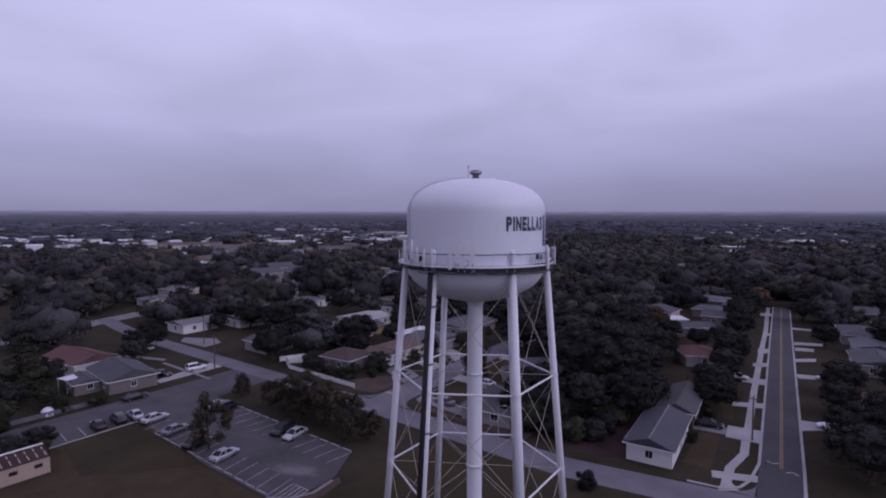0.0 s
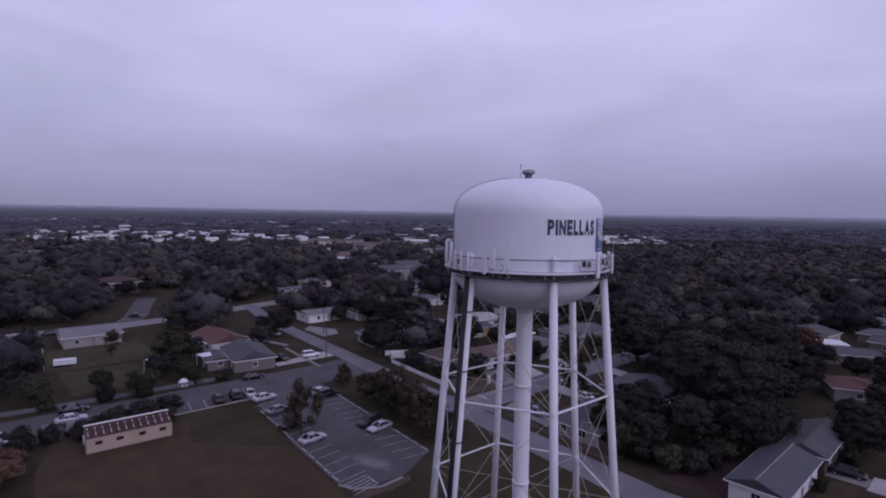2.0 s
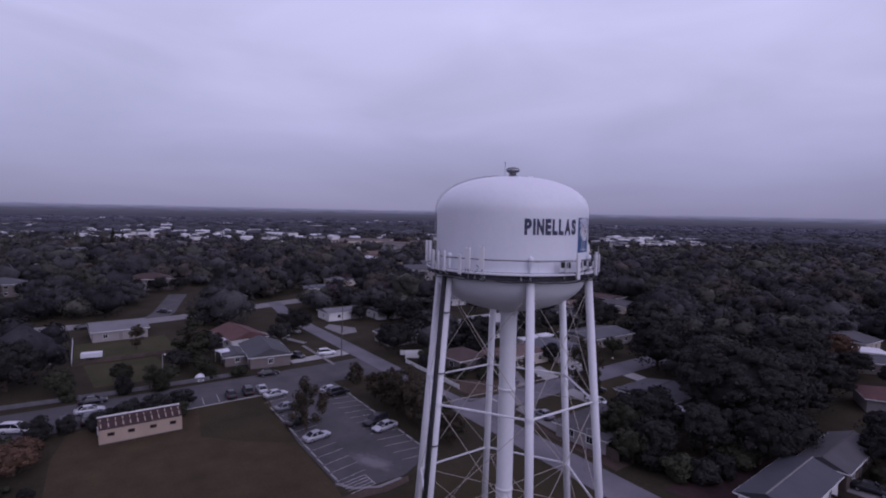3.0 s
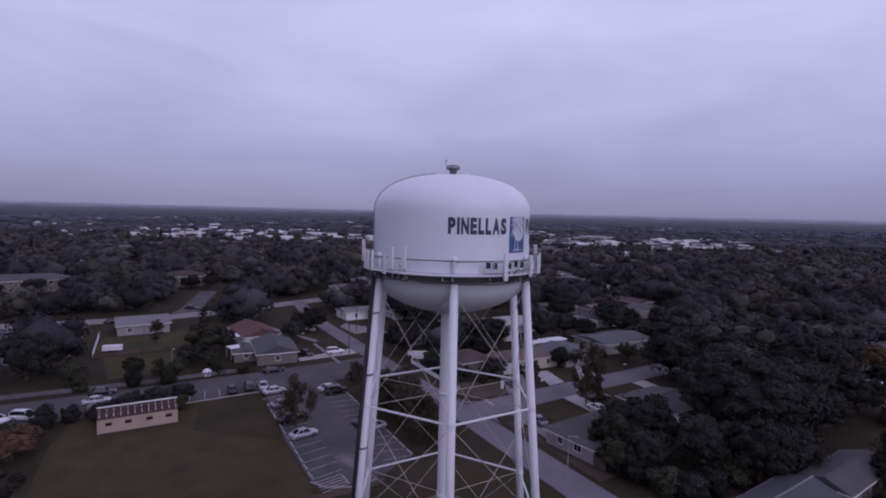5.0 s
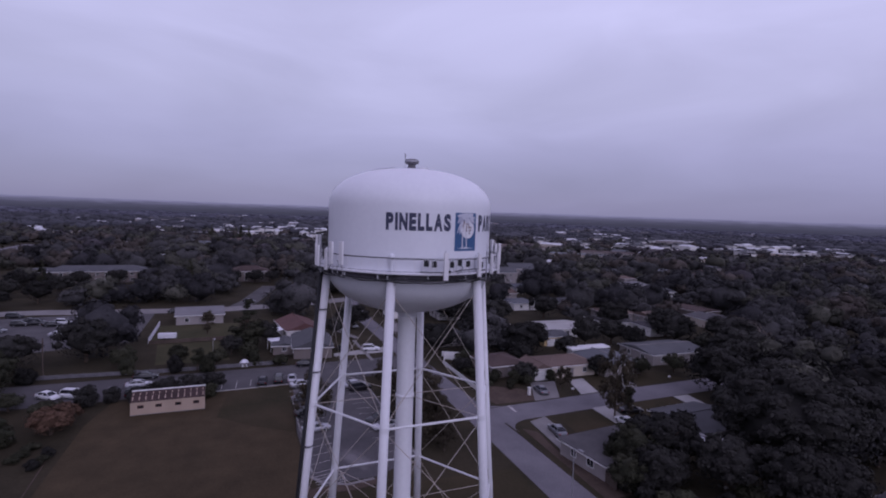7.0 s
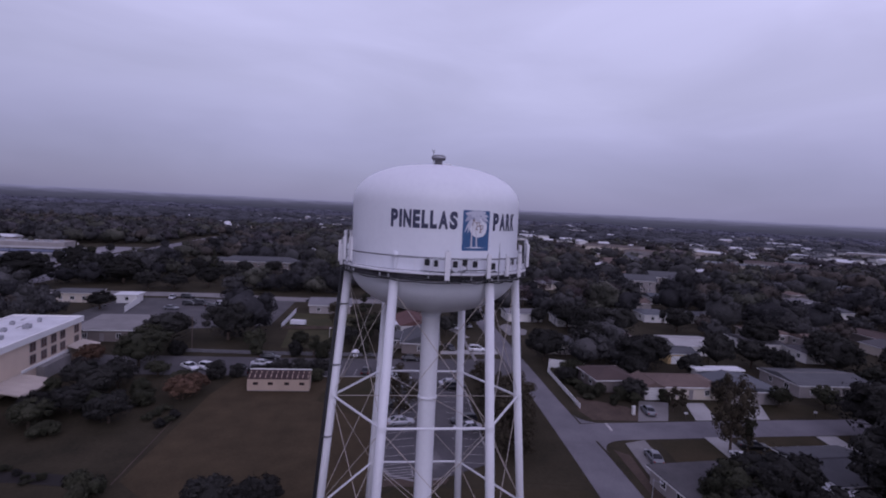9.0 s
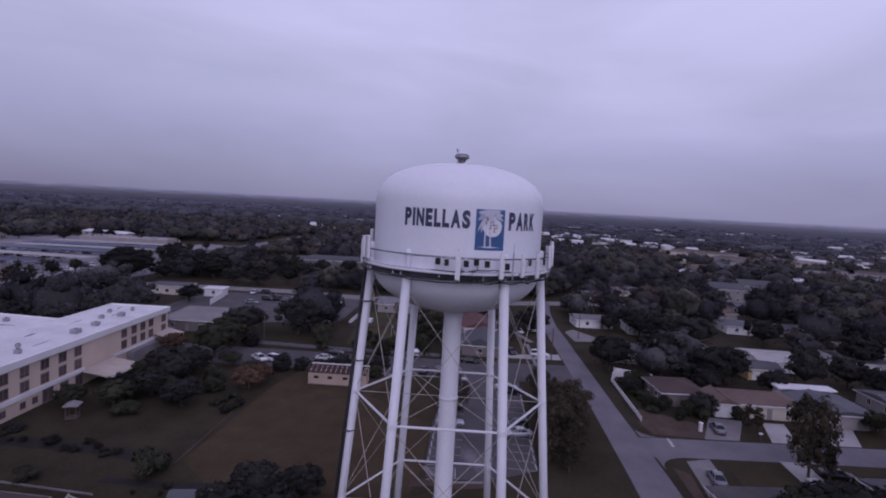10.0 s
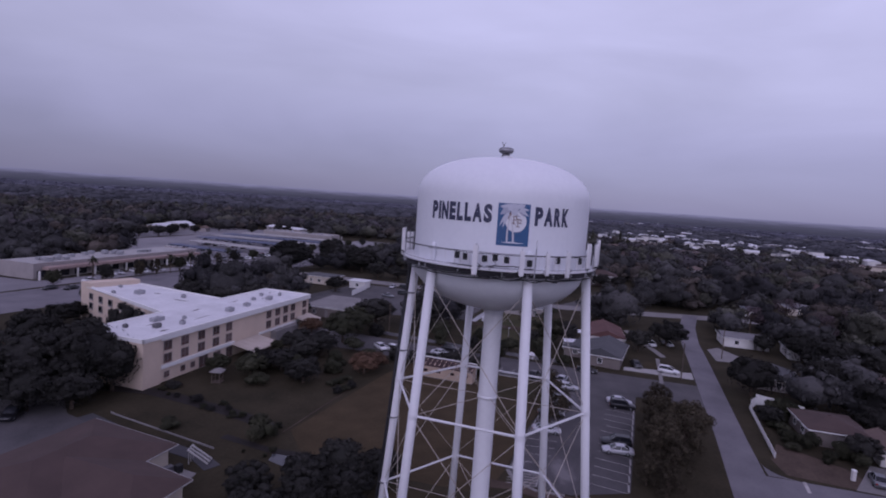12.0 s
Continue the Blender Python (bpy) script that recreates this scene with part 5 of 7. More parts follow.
part("roof", hip_roof([(-10.4, -10.6), (9.6, -11.0), (10.0, 5.0), (-9.2, 5.0)], [(-3.6, -3.0), (3.4, -3.0)], 3.0, 5.0), M["roof_brown"], brown, "broad brown shingle hip roof")
part("wing_roof", hip_roof([(6.2, 4.0), (5.6, 12.9), (-3.2, 12.9), (-4.3, 4.0)][::-1], [(0.8, -1.5), (0.8, 8.6)], 3.01, 4.7), M["roof_brown"], brown, "brown hip roof over the wing")
gut = Geo()
for p, q in (((-10.45, -10.6), (-9.25, 5.05)), ((-9.2, 5.07), (-4.3, 5.07)), ((-4.28, 5.0), (-3.25, 12.95)), ((-3.2, 12.96), (5.6, 12.96))):
    ribbon(gut, [p, q], 0.045, 3.06, 3.16)
part("gutter", gut, M["concrete"], brown, "pale gutter edge")
part("yard_slab", Geo().prism([(-9.2, 5.3), (-4.6, 5.3), (-3.8, 9.4), (-9.0, 8.2)], 0.0, 0.056), M["concrete_old"], brown)
setting("service_lane", ribbon(Geo(), [(-45.6, -22), (-44.0, -14), (-42.6, 2.4), (-41.0, 6)], 1.1, -0.2, 0.05), M["asphalt_dark"], "narrow dark lane beside the brown roofed building", "lane")
setting("low_wall", ribbon(Geo(), [(-48.0, -19.6), (-47.7, -18.3), (-45.2, 2.6)], 0.06, -0.2, 0.25), M["concrete_old"], "low pale garden wall", "wall")
clutter = thing("storage_boxes", "pale and dark boxes stacked in a building corner", "boxes", at=pose(-37.5, 2.2, 0.05, 0, 0, -13))
for x, y, a, b, c, m in ((0, 0, 1.1, 0.8, 1.0, "vent"), (1.2, 0.3, 0.9, 0.9, 0.7, "tarp"), (-0.9, 0.8, 0.8, 0.7, 1.1, "black"), (0.4, 1.2, 1.3, 0.6, 0.5, "tarp")):
    part("box", Geo().box(x - a / 2, x + a / 2, y - b / 2, y + b / 2, 0, c, 0.04), M[m], clutter)
frame_ = thing("canopy_frame", "leaning white trellis frame at a wall end", "frame", at=pose(-41.6, 3.6, 0, 0, 0, 20))
for x in (-0.7, 0.0, 0.7):
    part("rail", Geo().tube((x, -1.4, 1.9), (x + 0.3, 1.3, 0.3), 0.13, 0.13, 6), M["concrete"], frame_)
    part("post", Geo().tube((x, -1.3, 0), (x, -1.3, 1.85), 0.06, 0.06, 6), M["concrete"], frame_)
part("crossbar", Geo().tube((-0.9, -1.4, 1.95), (0.9, -1.4, 1.95), 0.1, 0.1, 6), M["concrete"], frame_)

# ---- gazebo ----
gz = thing("gazebo", "small dark wooden gazebo with a pale roof", "gazebo", at=pose(-66.6, -15.2, 0, 0, 0, 15) @ Matrix.Diagonal((0.66, 0.66, 0.9, 1)))
for x in (-1.1, 1.1):
    for y in (-1.1, 1.1):
        part("post", Geo().box(x - 0.09, x + 0.09, y - 0.09, y + 0.09, 0, 2.3), M["wood"], gz)
part("roof", Geo().add([(-1.7, -1.7, 2.3), (1.7, -1.7, 2.3), (1.7, 1.7, 2.3), (-1.7, 1.7, 2.3), (-1.7, -1.7, 2.42), (1.7, -1.7, 2.42), (1.7, 1.7, 2.42), (-1.7, 1.7, 2.42), (-0.9, 0, 2.95), (0.9, 0, 2.95)], [(3, 2, 1, 0), (0, 1, 5, 4), (1, 2, 6, 5), (2, 3, 7, 6), (3, 0, 4, 7), (4, 5, 9, 8), (5, 6, 9), (6, 7, 8, 9), (7, 4, 8)]), M["concrete_old"], gz)
part("floor", Geo().box(-1.3, 1.3, -1.3, 1.3, 0, 0.15), M["wood"], gz)
for y in (-1.1, 1.1):
    part("rail", Geo().box(-1.1, 1.1, y - 0.04, y + 0.04, 0.85, 0.95).box(-1.1, 1.1, y - 0.03, y + 0.03, 0.35, 0.42), M["wood"], gz)

# ---- the long tan shed on the field ----
shed = thing("storage_shed", "long tan shed with a rusty slatted frame roof on the field", "shed", at=pose(-90.3, 22.7, 0, 0, 0, -1))
SL, SW = 11.8, 2.6
part("wall", Geo().box(-SW / 2, SW / 2, -SL / 2, SL / 2, 0.0, 2.35, 0.02), M["shed"], shed, "tan metal walls")
part("skirt", Geo().box(-SW / 2 - 0.03, SW / 2 + 0.03, -SL / 2 - 0.03, SL / 2 + 0.03, 0, 0.10), M["concrete_old"], shed)
for y in (-4.3, -1.5, 1.6, 4.5):
    w = part("window", Geo().box(SW / 2 - 0.02, SW / 2 + 0.05, y - 0.5, y + 0.5, 1.2, 1.75), M["rust"], shed)
    part("pane", Geo().box(SW / 2 + 0.03, SW / 2 + 0.065, y - 0.38, y + 0.38, 1.28, 1.67), M["glass"], w)
part("roof_deck", Geo().add([(SW / 2 + 0.1, -SL / 2, 2.36), (SW / 2 + 0.1, SL / 2, 2.36), (-SW / 2 - 0.5, SL / 2, 3.3), (-SW / 2 - 0.5, -SL / 2, 3.3), (SW / 2 + 0.1, -SL / 2, 2.40), (SW / 2 + 0.1, SL / 2, 2.40), (-SW / 2 - 0.5, SL / 2, 3.34), (-SW / 2 - 0.5, -SL / 2, 3.34)], [(3, 2, 1, 0), (4, 5, 6, 7), (0, 1, 5, 4), (1, 2, 6, 5), (2, 3, 7, 6), (3, 0, 4, 7)]), M["rust_dark"], shed, "dark rust-brown roof deck")
part("rear_deck", Geo().add([(-SW / 2 - 0.5, -SL / 2, 3.24), (-SW / 2 - 0.5, SL / 2, 3.24), (-SW / 2 - 1.5, SL / 2, 3.0), (-SW / 2 - 1.5, -SL / 2, 3.0), (-SW / 2 - 0.5, -SL / 2, 3.30), (-SW / 2 - 0.5, SL / 2, 3.30), (-SW / 2 - 1.5, SL / 2, 3.06), (-SW / 2 - 1.5, -SL / 2, 3.06)], [(3, 2, 1, 0), (4, 5, 6, 7), (0, 1, 5, 4), (1, 2, 6, 5), (2, 3, 7, 6), (3, 0, 4, 7)]), M["rust_dark"], shed, "narrow rust-brown rear roof")
for y in (-SL / 2 + 0.2, 0.0, SL / 2 - 0.2):
    part("rear_post", Geo().box(-SW / 2 - 1.48, -SW / 2 - 1.36, y - 0.06, y + 0.06, 0, 3.02), M["trim"], shed)
for k in range(12):
    y = -SL / 2 + 0.3 + (SL - 0.6) * k / 11
    for x0, x1, zz in ((SW / 2 - 0.35, SW / 2 - 1.35, 2.42), (SW / 2 - 1.9, SW / 2 - 2.5, 2.86), (-SW / 2 - 0.75, -SW / 2 - 1.2, 3.1)):
        dz = 0.30 * (x0 - x1) if x0 > -SW / 2 else -0.24 * (x0 - x1)
        z0 = zz + (0.06 if x0 > -SW / 2 else 0.14)
        part("batten", Geo().add([(x0, y - 0.07, z0), (x0, y + 0.07, z0), (x1, y + 0.07, z0 + dz), (x1, y - 0.07, z0 + dz), (x0, y - 0.07, z0 + 0.12), (x0, y + 0.07, z0 + 0.12), (x1, y + 0.07, z0 + dz + 0.12), (x1, y - 0.07, z0 + dz + 0.12)], [(3, 2, 1, 0), (4, 5, 6, 7), (0, 1, 5, 4), (1, 2, 6, 5), (2, 3, 7, 6), (3, 0, 4, 7)]), M["shed"], shed, "short pale roof batten")
part("ridge_beam", Geo().box(-SW / 2 - 0.6, -SW / 2 - 0.42, -SL / 2 - 0.1, SL / 2 + 0.1, 3.26, 3.50), M["trim"], shed, "white top beam")
part("end_panel", Geo().add([(SW / 2, -SL / 2 - 0.02, 2.34), (-SW / 2 - 0.5, -SL / 2 - 0.02, 3.3), (-SW / 2, -SL / 2 - 0.02, 2.34), (SW / 2, -SL / 2 + 0.06, 2.34), (-SW / 2 - 0.5, -SL / 2 + 0.06, 3.3), (-SW / 2, -SL / 2 + 0.06, 2.34)], [(0, 1, 2), (5, 4, 3), (0, 3, 4, 1), (1, 4, 5, 2), (2, 5, 3, 0)]), M["shed"], shed)
part("end_panel", Geo().add([(SW / 2, SL / 2 - 0.06, 2.34), (-SW / 2 - 0.5, SL / 2 - 0.06, 3.3), (-SW / 2, SL / 2 - 0.06, 2.34), (SW / 2, SL / 2 + 0.02, 2.34), (-SW / 2 - 0.5, SL / 2 + 0.02, 3.3), (-SW / 2, SL / 2 + 0.02, 2.34)], [(0, 1, 2), (5, 4, 3), (0, 3, 4, 1), (1, 4, 5, 2), (2, 5, 3, 0)]), M["shed"], shed)
for y, m in ((-5.0, "tarp"), (2.2, "vent")):
    bx = thing("crate", "pale crate standing behind the long shed", "crate", at=pose(-93.4, 22.7 + y, 0, 0, 0, 8))
    part("body", Geo().box(-0.7, 0.7, -0.8, 0.8, 0, 1.2, 0.04), M[m], bx)
    part("lid", Geo().box(-0.75, 0.75, -0.85, 0.85, 1.2, 1.28, 0.02), M[m], bx)

# ---- shopping centre and blue canopies ----
for label, x, y, w, d, rot, h in (
        ("long low pale shopping centre with a pinkish fascia", -155.5, -146, 77, 19, 1, 5.0),
        ("low pale shop building beyond the parking area", -356, -182, 60, 14, 92, 3.8)):
    mall = thing("shopping_centre", label, "shops", at=pose(x, y, 0, 0, 0, rot))
    part("wall", Geo().box(-w / 2, w / 2, -d / 2, d / 2, -0.2, h), M["stucco_grey"], mall)
    part("roof", Geo().box(-w / 2 + 0.3, w / 2 - 0.3, -d / 2 + 0.3, d / 2 - 0.3, h, h + 0.1), M["concrete"], mall)
    part("parapet", Geo().box(-w / 2, w / 2, d / 2 - 0.3, d / 2, h, h + 0.6).box(-w / 2, -w / 2 + 0.3, -d / 2, d / 2, h, h + 0.6).box(w / 2 - 0.3, w / 2, -d / 2, d / 2, h, h + 0.6), M["stucco_grey"], mall)
    part("canopy", Geo().box(-w / 2 + 1, w / 2 - 3, d / 2, d / 2 + 3.2, 3.2, 4.3, 0.05), M["canopy_pink"], mall, "dull pinkish walkway canopy")
    n = int(w / 7)
    for i in range(n):
        u = -w / 2 + w * (i + 0.5) / n
        part("shop_window", Geo().box(u - 2.4, u + 2.4, d / 2, d / 2 + 0.06, 0.4, 2.9), M["glass"], mall)
        part("pillar", Geo().box(u + w / n / 2 - 0.25, u + w / n / 2 + 0.25, d / 2 + 2.6, d / 2 + 3.1, 0, 3.2), M["stucco_white"], mall)
    for i in range(int(w / 4)):
        u, v = random.uniform(-w / 2 + 3, w / 2 - 3), random.uniform(-d / 2 + 3, d / 2 - 5)
        part("roof_unit", Geo().box(u - 1, u + 1, v - 0.8, v + 0.8, h + 0.1, h + 1.3, 0.05), M["galv"], mall)
setting("parking_lot_shops", Geo().prism([(-70, -132), (-78, -165), (-112, -170), (-116, -133), (-182, -126), (-200, -160), (-380, -140), (-380, -116), (-200, -119), (-68, -124)], -0.3, 0.03), M["asphalt_pale"], "pale asphalt parking in front of the shops", "parking lot")
setting("parking_lot_dealer", Geo().prism([(-186, -158), (-200, -161), (-330, -143), (-345, -185), (-300, -235), (-212, -232)], -0.3, 0.026), M["asphalt_pale"], "pale asphalt yard with long blue canopies", "parking lot")
for x, y, rot, wd, half, color in ((-217.5, -153, -8, 7, 24, "blue"), (-243, -158, -4, 9, 28, "grey"), (-269.5, -165, 2, 12, 35, "blue"), (-288, -166, 2, 8, 38, "grey"), (-303, -167, 4, 12, 42, "blue"), (-322, -168, 4, 9, 40, "grey")):
    cn = thing("long_canopy", "long %s metal canopy over a parking row" % color, "canopy", "canopies beyond the shops", at=pose(x, y, 0, 0, 0, rot))
    n = int(2 * half / 12)
    for i in range(n):
        y0 = -half + 2 * half * i / n
        part("roof", Geo().box(-wd / 2, wd / 2, y0 + 0.06, y0 + 2 * half / n - 0.06, 3.0 + 0.08 * (i % 2), 3.35 + 0.08 * (i % 2), 0.05), M["canopy_blue" if color == "blue" else "concrete"], cn)
        for v in (-wd / 3, wd / 3):
            part("post", Geo().tube((v, y0 + 1, 0), (v, y0 + 1, 3.0), 0.15, 0.15, 8), M["galv"], cn)
setting("parking_lot_far", Geo().prism([(-214, -236), (-300, -239), (-348, -190), (-400, -200), (-380, -272), (-300, -292), (-238, -282)], -0.3, 0.022), M["asphalt_pale"], "pale open yard between distant stores", "parking lot")
setting("parking_lot_back", Geo().prism([(-186, -46), (-140, -50), (-140, -10), (-146, 11), (-189, 13)], -0.3, 0.018), M["asphalt_lot"], "dark asphalt parking area behind the lane", "parking lot")

# ---- cars ----
def loft(sections):
    """A closed hull through cross-sections (lists of points of equal length)."""
    g = Geo()
    n = len(sections[0])
    for s in sections:
        g.v += s
    for k in range(len(sections) - 1):
        g.f += [(k * n + i, k * n + (i + 1) % n, (k + 1) * n + (i + 1) % n, (k + 1) * n + i) for i in range(n)]
    g.f += [tuple(range(n - 1, -1, -1)), tuple((len(sections) - 1) * n + i for i in range(n))]
    return g


def car_section(x, half, z0, z1, round_=0.16):
    r = round_
    return [(x, -half + 0.08, z0), (x, half - 0.08, z0), (x, half, z0 + 0.12), (x, half, z1 - r), (x, half - r * 0.5, z1 - r * 0.25), (x, half - r * 1.3, z1), (x, -half + r * 1.3, z1), (x, -half + r * 0.5, z1 - r * 0.25), (x, -half, z1 - r), (x, -half, z0 + 0.12)]


CAR_MESH = {}


def car(kind, color, x, y, turn, word=""):
    """kind: sedan, suv or van. The nose points along local +x."""
    if (kind, color) not in CAR_MESH:
        L, Wd = (4.75, 0.9) if kind == "sedan" else (4.7, 0.93)
        belt, top = (0.92, 1.42) if kind == "sedan" else (1.05, 1.72)
        hull = loft([car_section(-L / 2, Wd - 0.16, 0.36, belt - 0.10), car_section(-L / 2 + 0.18, Wd - 0.03, 0.26, belt), car_section(-L / 2 + 1.0, Wd, 0.24, belt + 0.03), car_section(0.1, Wd, 0.22, belt + 0.01), car_section(0.95, Wd, 0.24, belt - 0.02), car_section(L / 2 - 0.55, Wd - 0.03, 0.24, belt - 0.16), car_section(L / 2 - 0.12, Wd - 0.10, 0.28, belt - 0.26), car_section(L / 2, Wd - 0.26, 0.38, belt - 0.34)])
        if kind == "sedan":
            xs = [(-1.75, 0.70, belt - 0.02), (-0.95, 0.60, top - 0.02), (-0.25, 0.60, top), (0.35, 0.60, top - 0.03), (1.15, 0.72, belt - 0.03)]
        else:
            xs = [(-2.25, 0.76, belt), (-2.0, 0.66, top - 0.05), (-0.9, 0.66, top), (0.25, 0.65, top - 0.03), (1.1, 0.76, belt - 0.02)]
        glass = loft([[(px, -0.82, belt - 0.06), (px, 0.82, belt - 0.06), (px, hw + 0.03, max(pz - 0.06, belt - 0.04)), (px, hw - 0.08, pz), (px, -hw + 0.08, pz), (px, -hw - 0.03, max(pz - 0.06, belt - 0.04))] for px, hw, pz in xs])
        roof = loft([[(px, -hw + 0.02, pz - 0.02), (px, hw - 0.02, pz - 0.02), (px, hw - 0.1, pz + 0.035), (px, -hw + 0.1, pz + 0.035)] for px, hw, pz in xs[1:4]])
        pil = []
        for s in (-1, 1):
            for (xa, ha, za), (xb, hb, zb) in ((xs[0], xs[1]), (xs[4], xs[3])):
                pil.append(Geo().tube((xa, s * (ha + 0.08), belt), (xb, s * hb, zb), 0.055, 0.05, 6).mesh("pillar", M["car_" + color]))
            pil.append(Geo().tube((-0.35, s * 0.80, belt), (-0.35, s * 0.60, top - 0.02), 0.05, 0.05, 6).mesh("pillar", M["car_" + color]))
        CAR_MESH[kind, color] = (hull.mesh("body", M["car_" + color], True), glass.mesh("glass", M["glass"]), roof.mesh("roof", M["car_" + color]), pil, L, Wd)
    hull, glass, roof, pil, L, Wd = CAR_MESH[kind, color]
    c = thing("car", word or {"sedan": "parked %s four-door sedan", "suv": "parked %s sport utility car", "van": "parked %s van"}[kind] % color, "car", at=pose(x, y, 0.035, 0, 0, turn))
    part("body", hull, None, c)
    part("glasshouse", glass, None, c)
    part("roof", roof, None, c)
    for p in pil:
        part("pillar", p, None, c)
    for sx in (-1.38, 1.42):
        for sy in (-1, 1):
            w = part("wheel", Geo().lathe([(0.2, -0.10), (0.31, -0.10), (0.33, -0.06), (0.33, 0.06), (0.31, 0.10), (0.2, 0.10)], 16), M["tyre"], c)
            w.matrix_basis = pose(sx, sy * (Wd - 0.09), 0.33, 90)
            part("rim", Geo().lathe([(0, -0.07), (0.2, -0.09), (0.2, 0.09), (0, 0.07)], 12), M["rim"], w)
    for sy in (-1, 1):
        part("headlight", Geo().box(L / 2 - 0.24, L / 2 - 0.04, sy * 0.55 - 0.16, sy * 0.55 + 0.16, 0.55, 0.68, 0.03), M["lamp_clear"], c)
        part("taillight", Geo().box(-L / 2 - 0.01, -L / 2 + 0.14, sy * 0.66 - 0.12, sy * 0.66 + 0.12, 0.62, 0.82, 0.02), M["lamp_red"], c)
        part("mirror", Geo().box(0.72, 0.86, sy * 0.98 - 0.09, sy * 0.98 + 0.09, 0.92, 1.04, 0.03), M["car_" + color], c)
    return c


car("sedan", "silver", -72.6, 45.6, 100)
car("sedan", "grey", -87.9, 46.3, 100)
car("sedan", "dark", -80.0, 45.5, 100)
car("sedan", "silver", -96.0, 46.9, 97)
car("sedan", "silver", -92.6, 57.2, 95)
car("suv", "dark", -90.3, 57.8, 95)
car("sedan", "silver", -69.9, 56.8, -82)
car("suv", "dark", -72.8, 56.6, -82)
car("sedan", "dark", -100.6, 39.6, 172)
car("suv", "dark", -100.8, 42.9, 172)
car("sedan", "silver", -100.4, 45.6, 172)
car("sedan", "dark", -110.6, 50.3, 88)
car("suv", "white", -119.8, 68.6, 82)
car("sedan", "dark", -121.5, 61.4, 15)
car("suv", "white", -102.0, 6.2, 60)
car("sedan", "dark", -110.8, 17.2, 88)
car("suv", "dark", -101.2, 12.6, 172)
car("suv", "dark", -100.6, 15.9, 172)
car("sedan", "silver", -105.6, 16.4, 92)
car("sedan", "white", -102.8, 2.0, 50)
car("sedan", "grey", -102.0, 20.6, 172)
car("sedan", "grey", -58.4, 83.9, 170)
car("sedan", "white", -57.6, 98.2, 175)
car("sedan", "dark", -61.8, 103.4, 80)
car("sedan", "grey", -77.2, 93.3, 170)
car("suv", "white", -174.0, -10.0, 80)
car("suv", "dark", -176.0, -17.0, 80)
car("sedan", "dark", -186, 19, 90)
car("sedan", "dark", -180, -3, 0)
car("sedan", "white", -165, 2, 90)
car("sedan", "silver", -158, -8, 90)
car("suv", "grey", -152, 0, 90)
car("sedan", "dark", -202.4, 43.8, 60)
car("sedan", "white", -146.0, 66.3, 20)
car("sedan", "silver", -149, 71.0, 20)
car("sedan", "dark", -108.8, -116.5, 5)
car("sedan", "dark", -112.6, -112.4, 5)
car("suv", "white", -152, -124, 85)
car("sedan", "silver", -160, -124, 85)
car("sedan", "white", -178, -127, 85)
car("sedan", "dark", -190, -128, 85)
car("suv", "grey", -205, -130, 85)
car("sedan", "white", -221, -126, 85)
car("sedan", "red", -236, -130, 85)
car("sedan", "white", -206, -148, 5)
car("sedan", "dark", -206, -155, 5)
car("suv", "silver", -207, -168, 5)
car("sedan", "white", -208, -176, 5)
car("sedan", "grey", -230, -150, 95)
car("sedan", "white", -229, -162, 95)
car("suv", "dark", -231, -172, 95)
car("sedan", "silver", -254, -152, 95)
car("sedan", "white", -255, -166, 95)
car("sedan", "white", -279, -150, 90)
car("suv", "dark", -280, -160, 90)
car("sedan", "silver", -279, -172, 90)
car("sedan", "white", -200, -140, 5)
car("sedan", "dark", -240, -123, 4)
car("sedan", "white", -262, -121, 4)
lot_rng = random.Random(5)
for row, (x, y, turn, step, n) in enumerate(((-200, -152, 95, 3.4, 9), (-229, -150, 81, -3.3, 12), (-254, -150, 81, -3.3, 12), (-279, -180, 85, -3.2, 10), (-140, -127.5, 92, -3.6, 9), (-212, -125, 90, -4.2, 12))):
    for i in range(n):
        if lot_rng.random() < 0.65:
            along = i * step
            car(lot_rng.choice(("sedan", "suv")), lot_rng.choice(("white", "silver", "dark", "white")), x + (along if row in (0, 4, 5) else 0), y + (0 if row in (0, 4, 5) else along), turn if row in (0, 4, 5) else turn + 95)
for kind, color, x, y, turn in (("suv", "dark", -174.2, -20.7, 92), ("sedan", "dark", -175, -17.4, 88), ("sedan", "dark", -171.7, -12.5, 90), ("sedan", "silver", -186.1, -30.4, 4), ("suv", "dark", -187.4, -25.5, 90), ("sedan", "white", -175.5, 3.7, 92), ("sedan", "dark", -179.3, -19.5, 90), ("sedan", "grey", -166.5, -24, 88), ("sedan", "blue", -180.5, -6, 90)):
    car(kind, color, x, y, turn)
car("suv", "dark", -40.6, -30.3, 30)
car("sedan", "dark", -37.6, -32.2, 30)
car("sedan", "white", -126, -121.5, 4)
car("sedan", "white", 3.6, 111.8, 175)
car("sedan", "silver", 3.4, 144.6, 175)
car("sedan", "dark", -14.2, 101.2, 10)
car("sedan", "silver", -13.5, 135, 5)


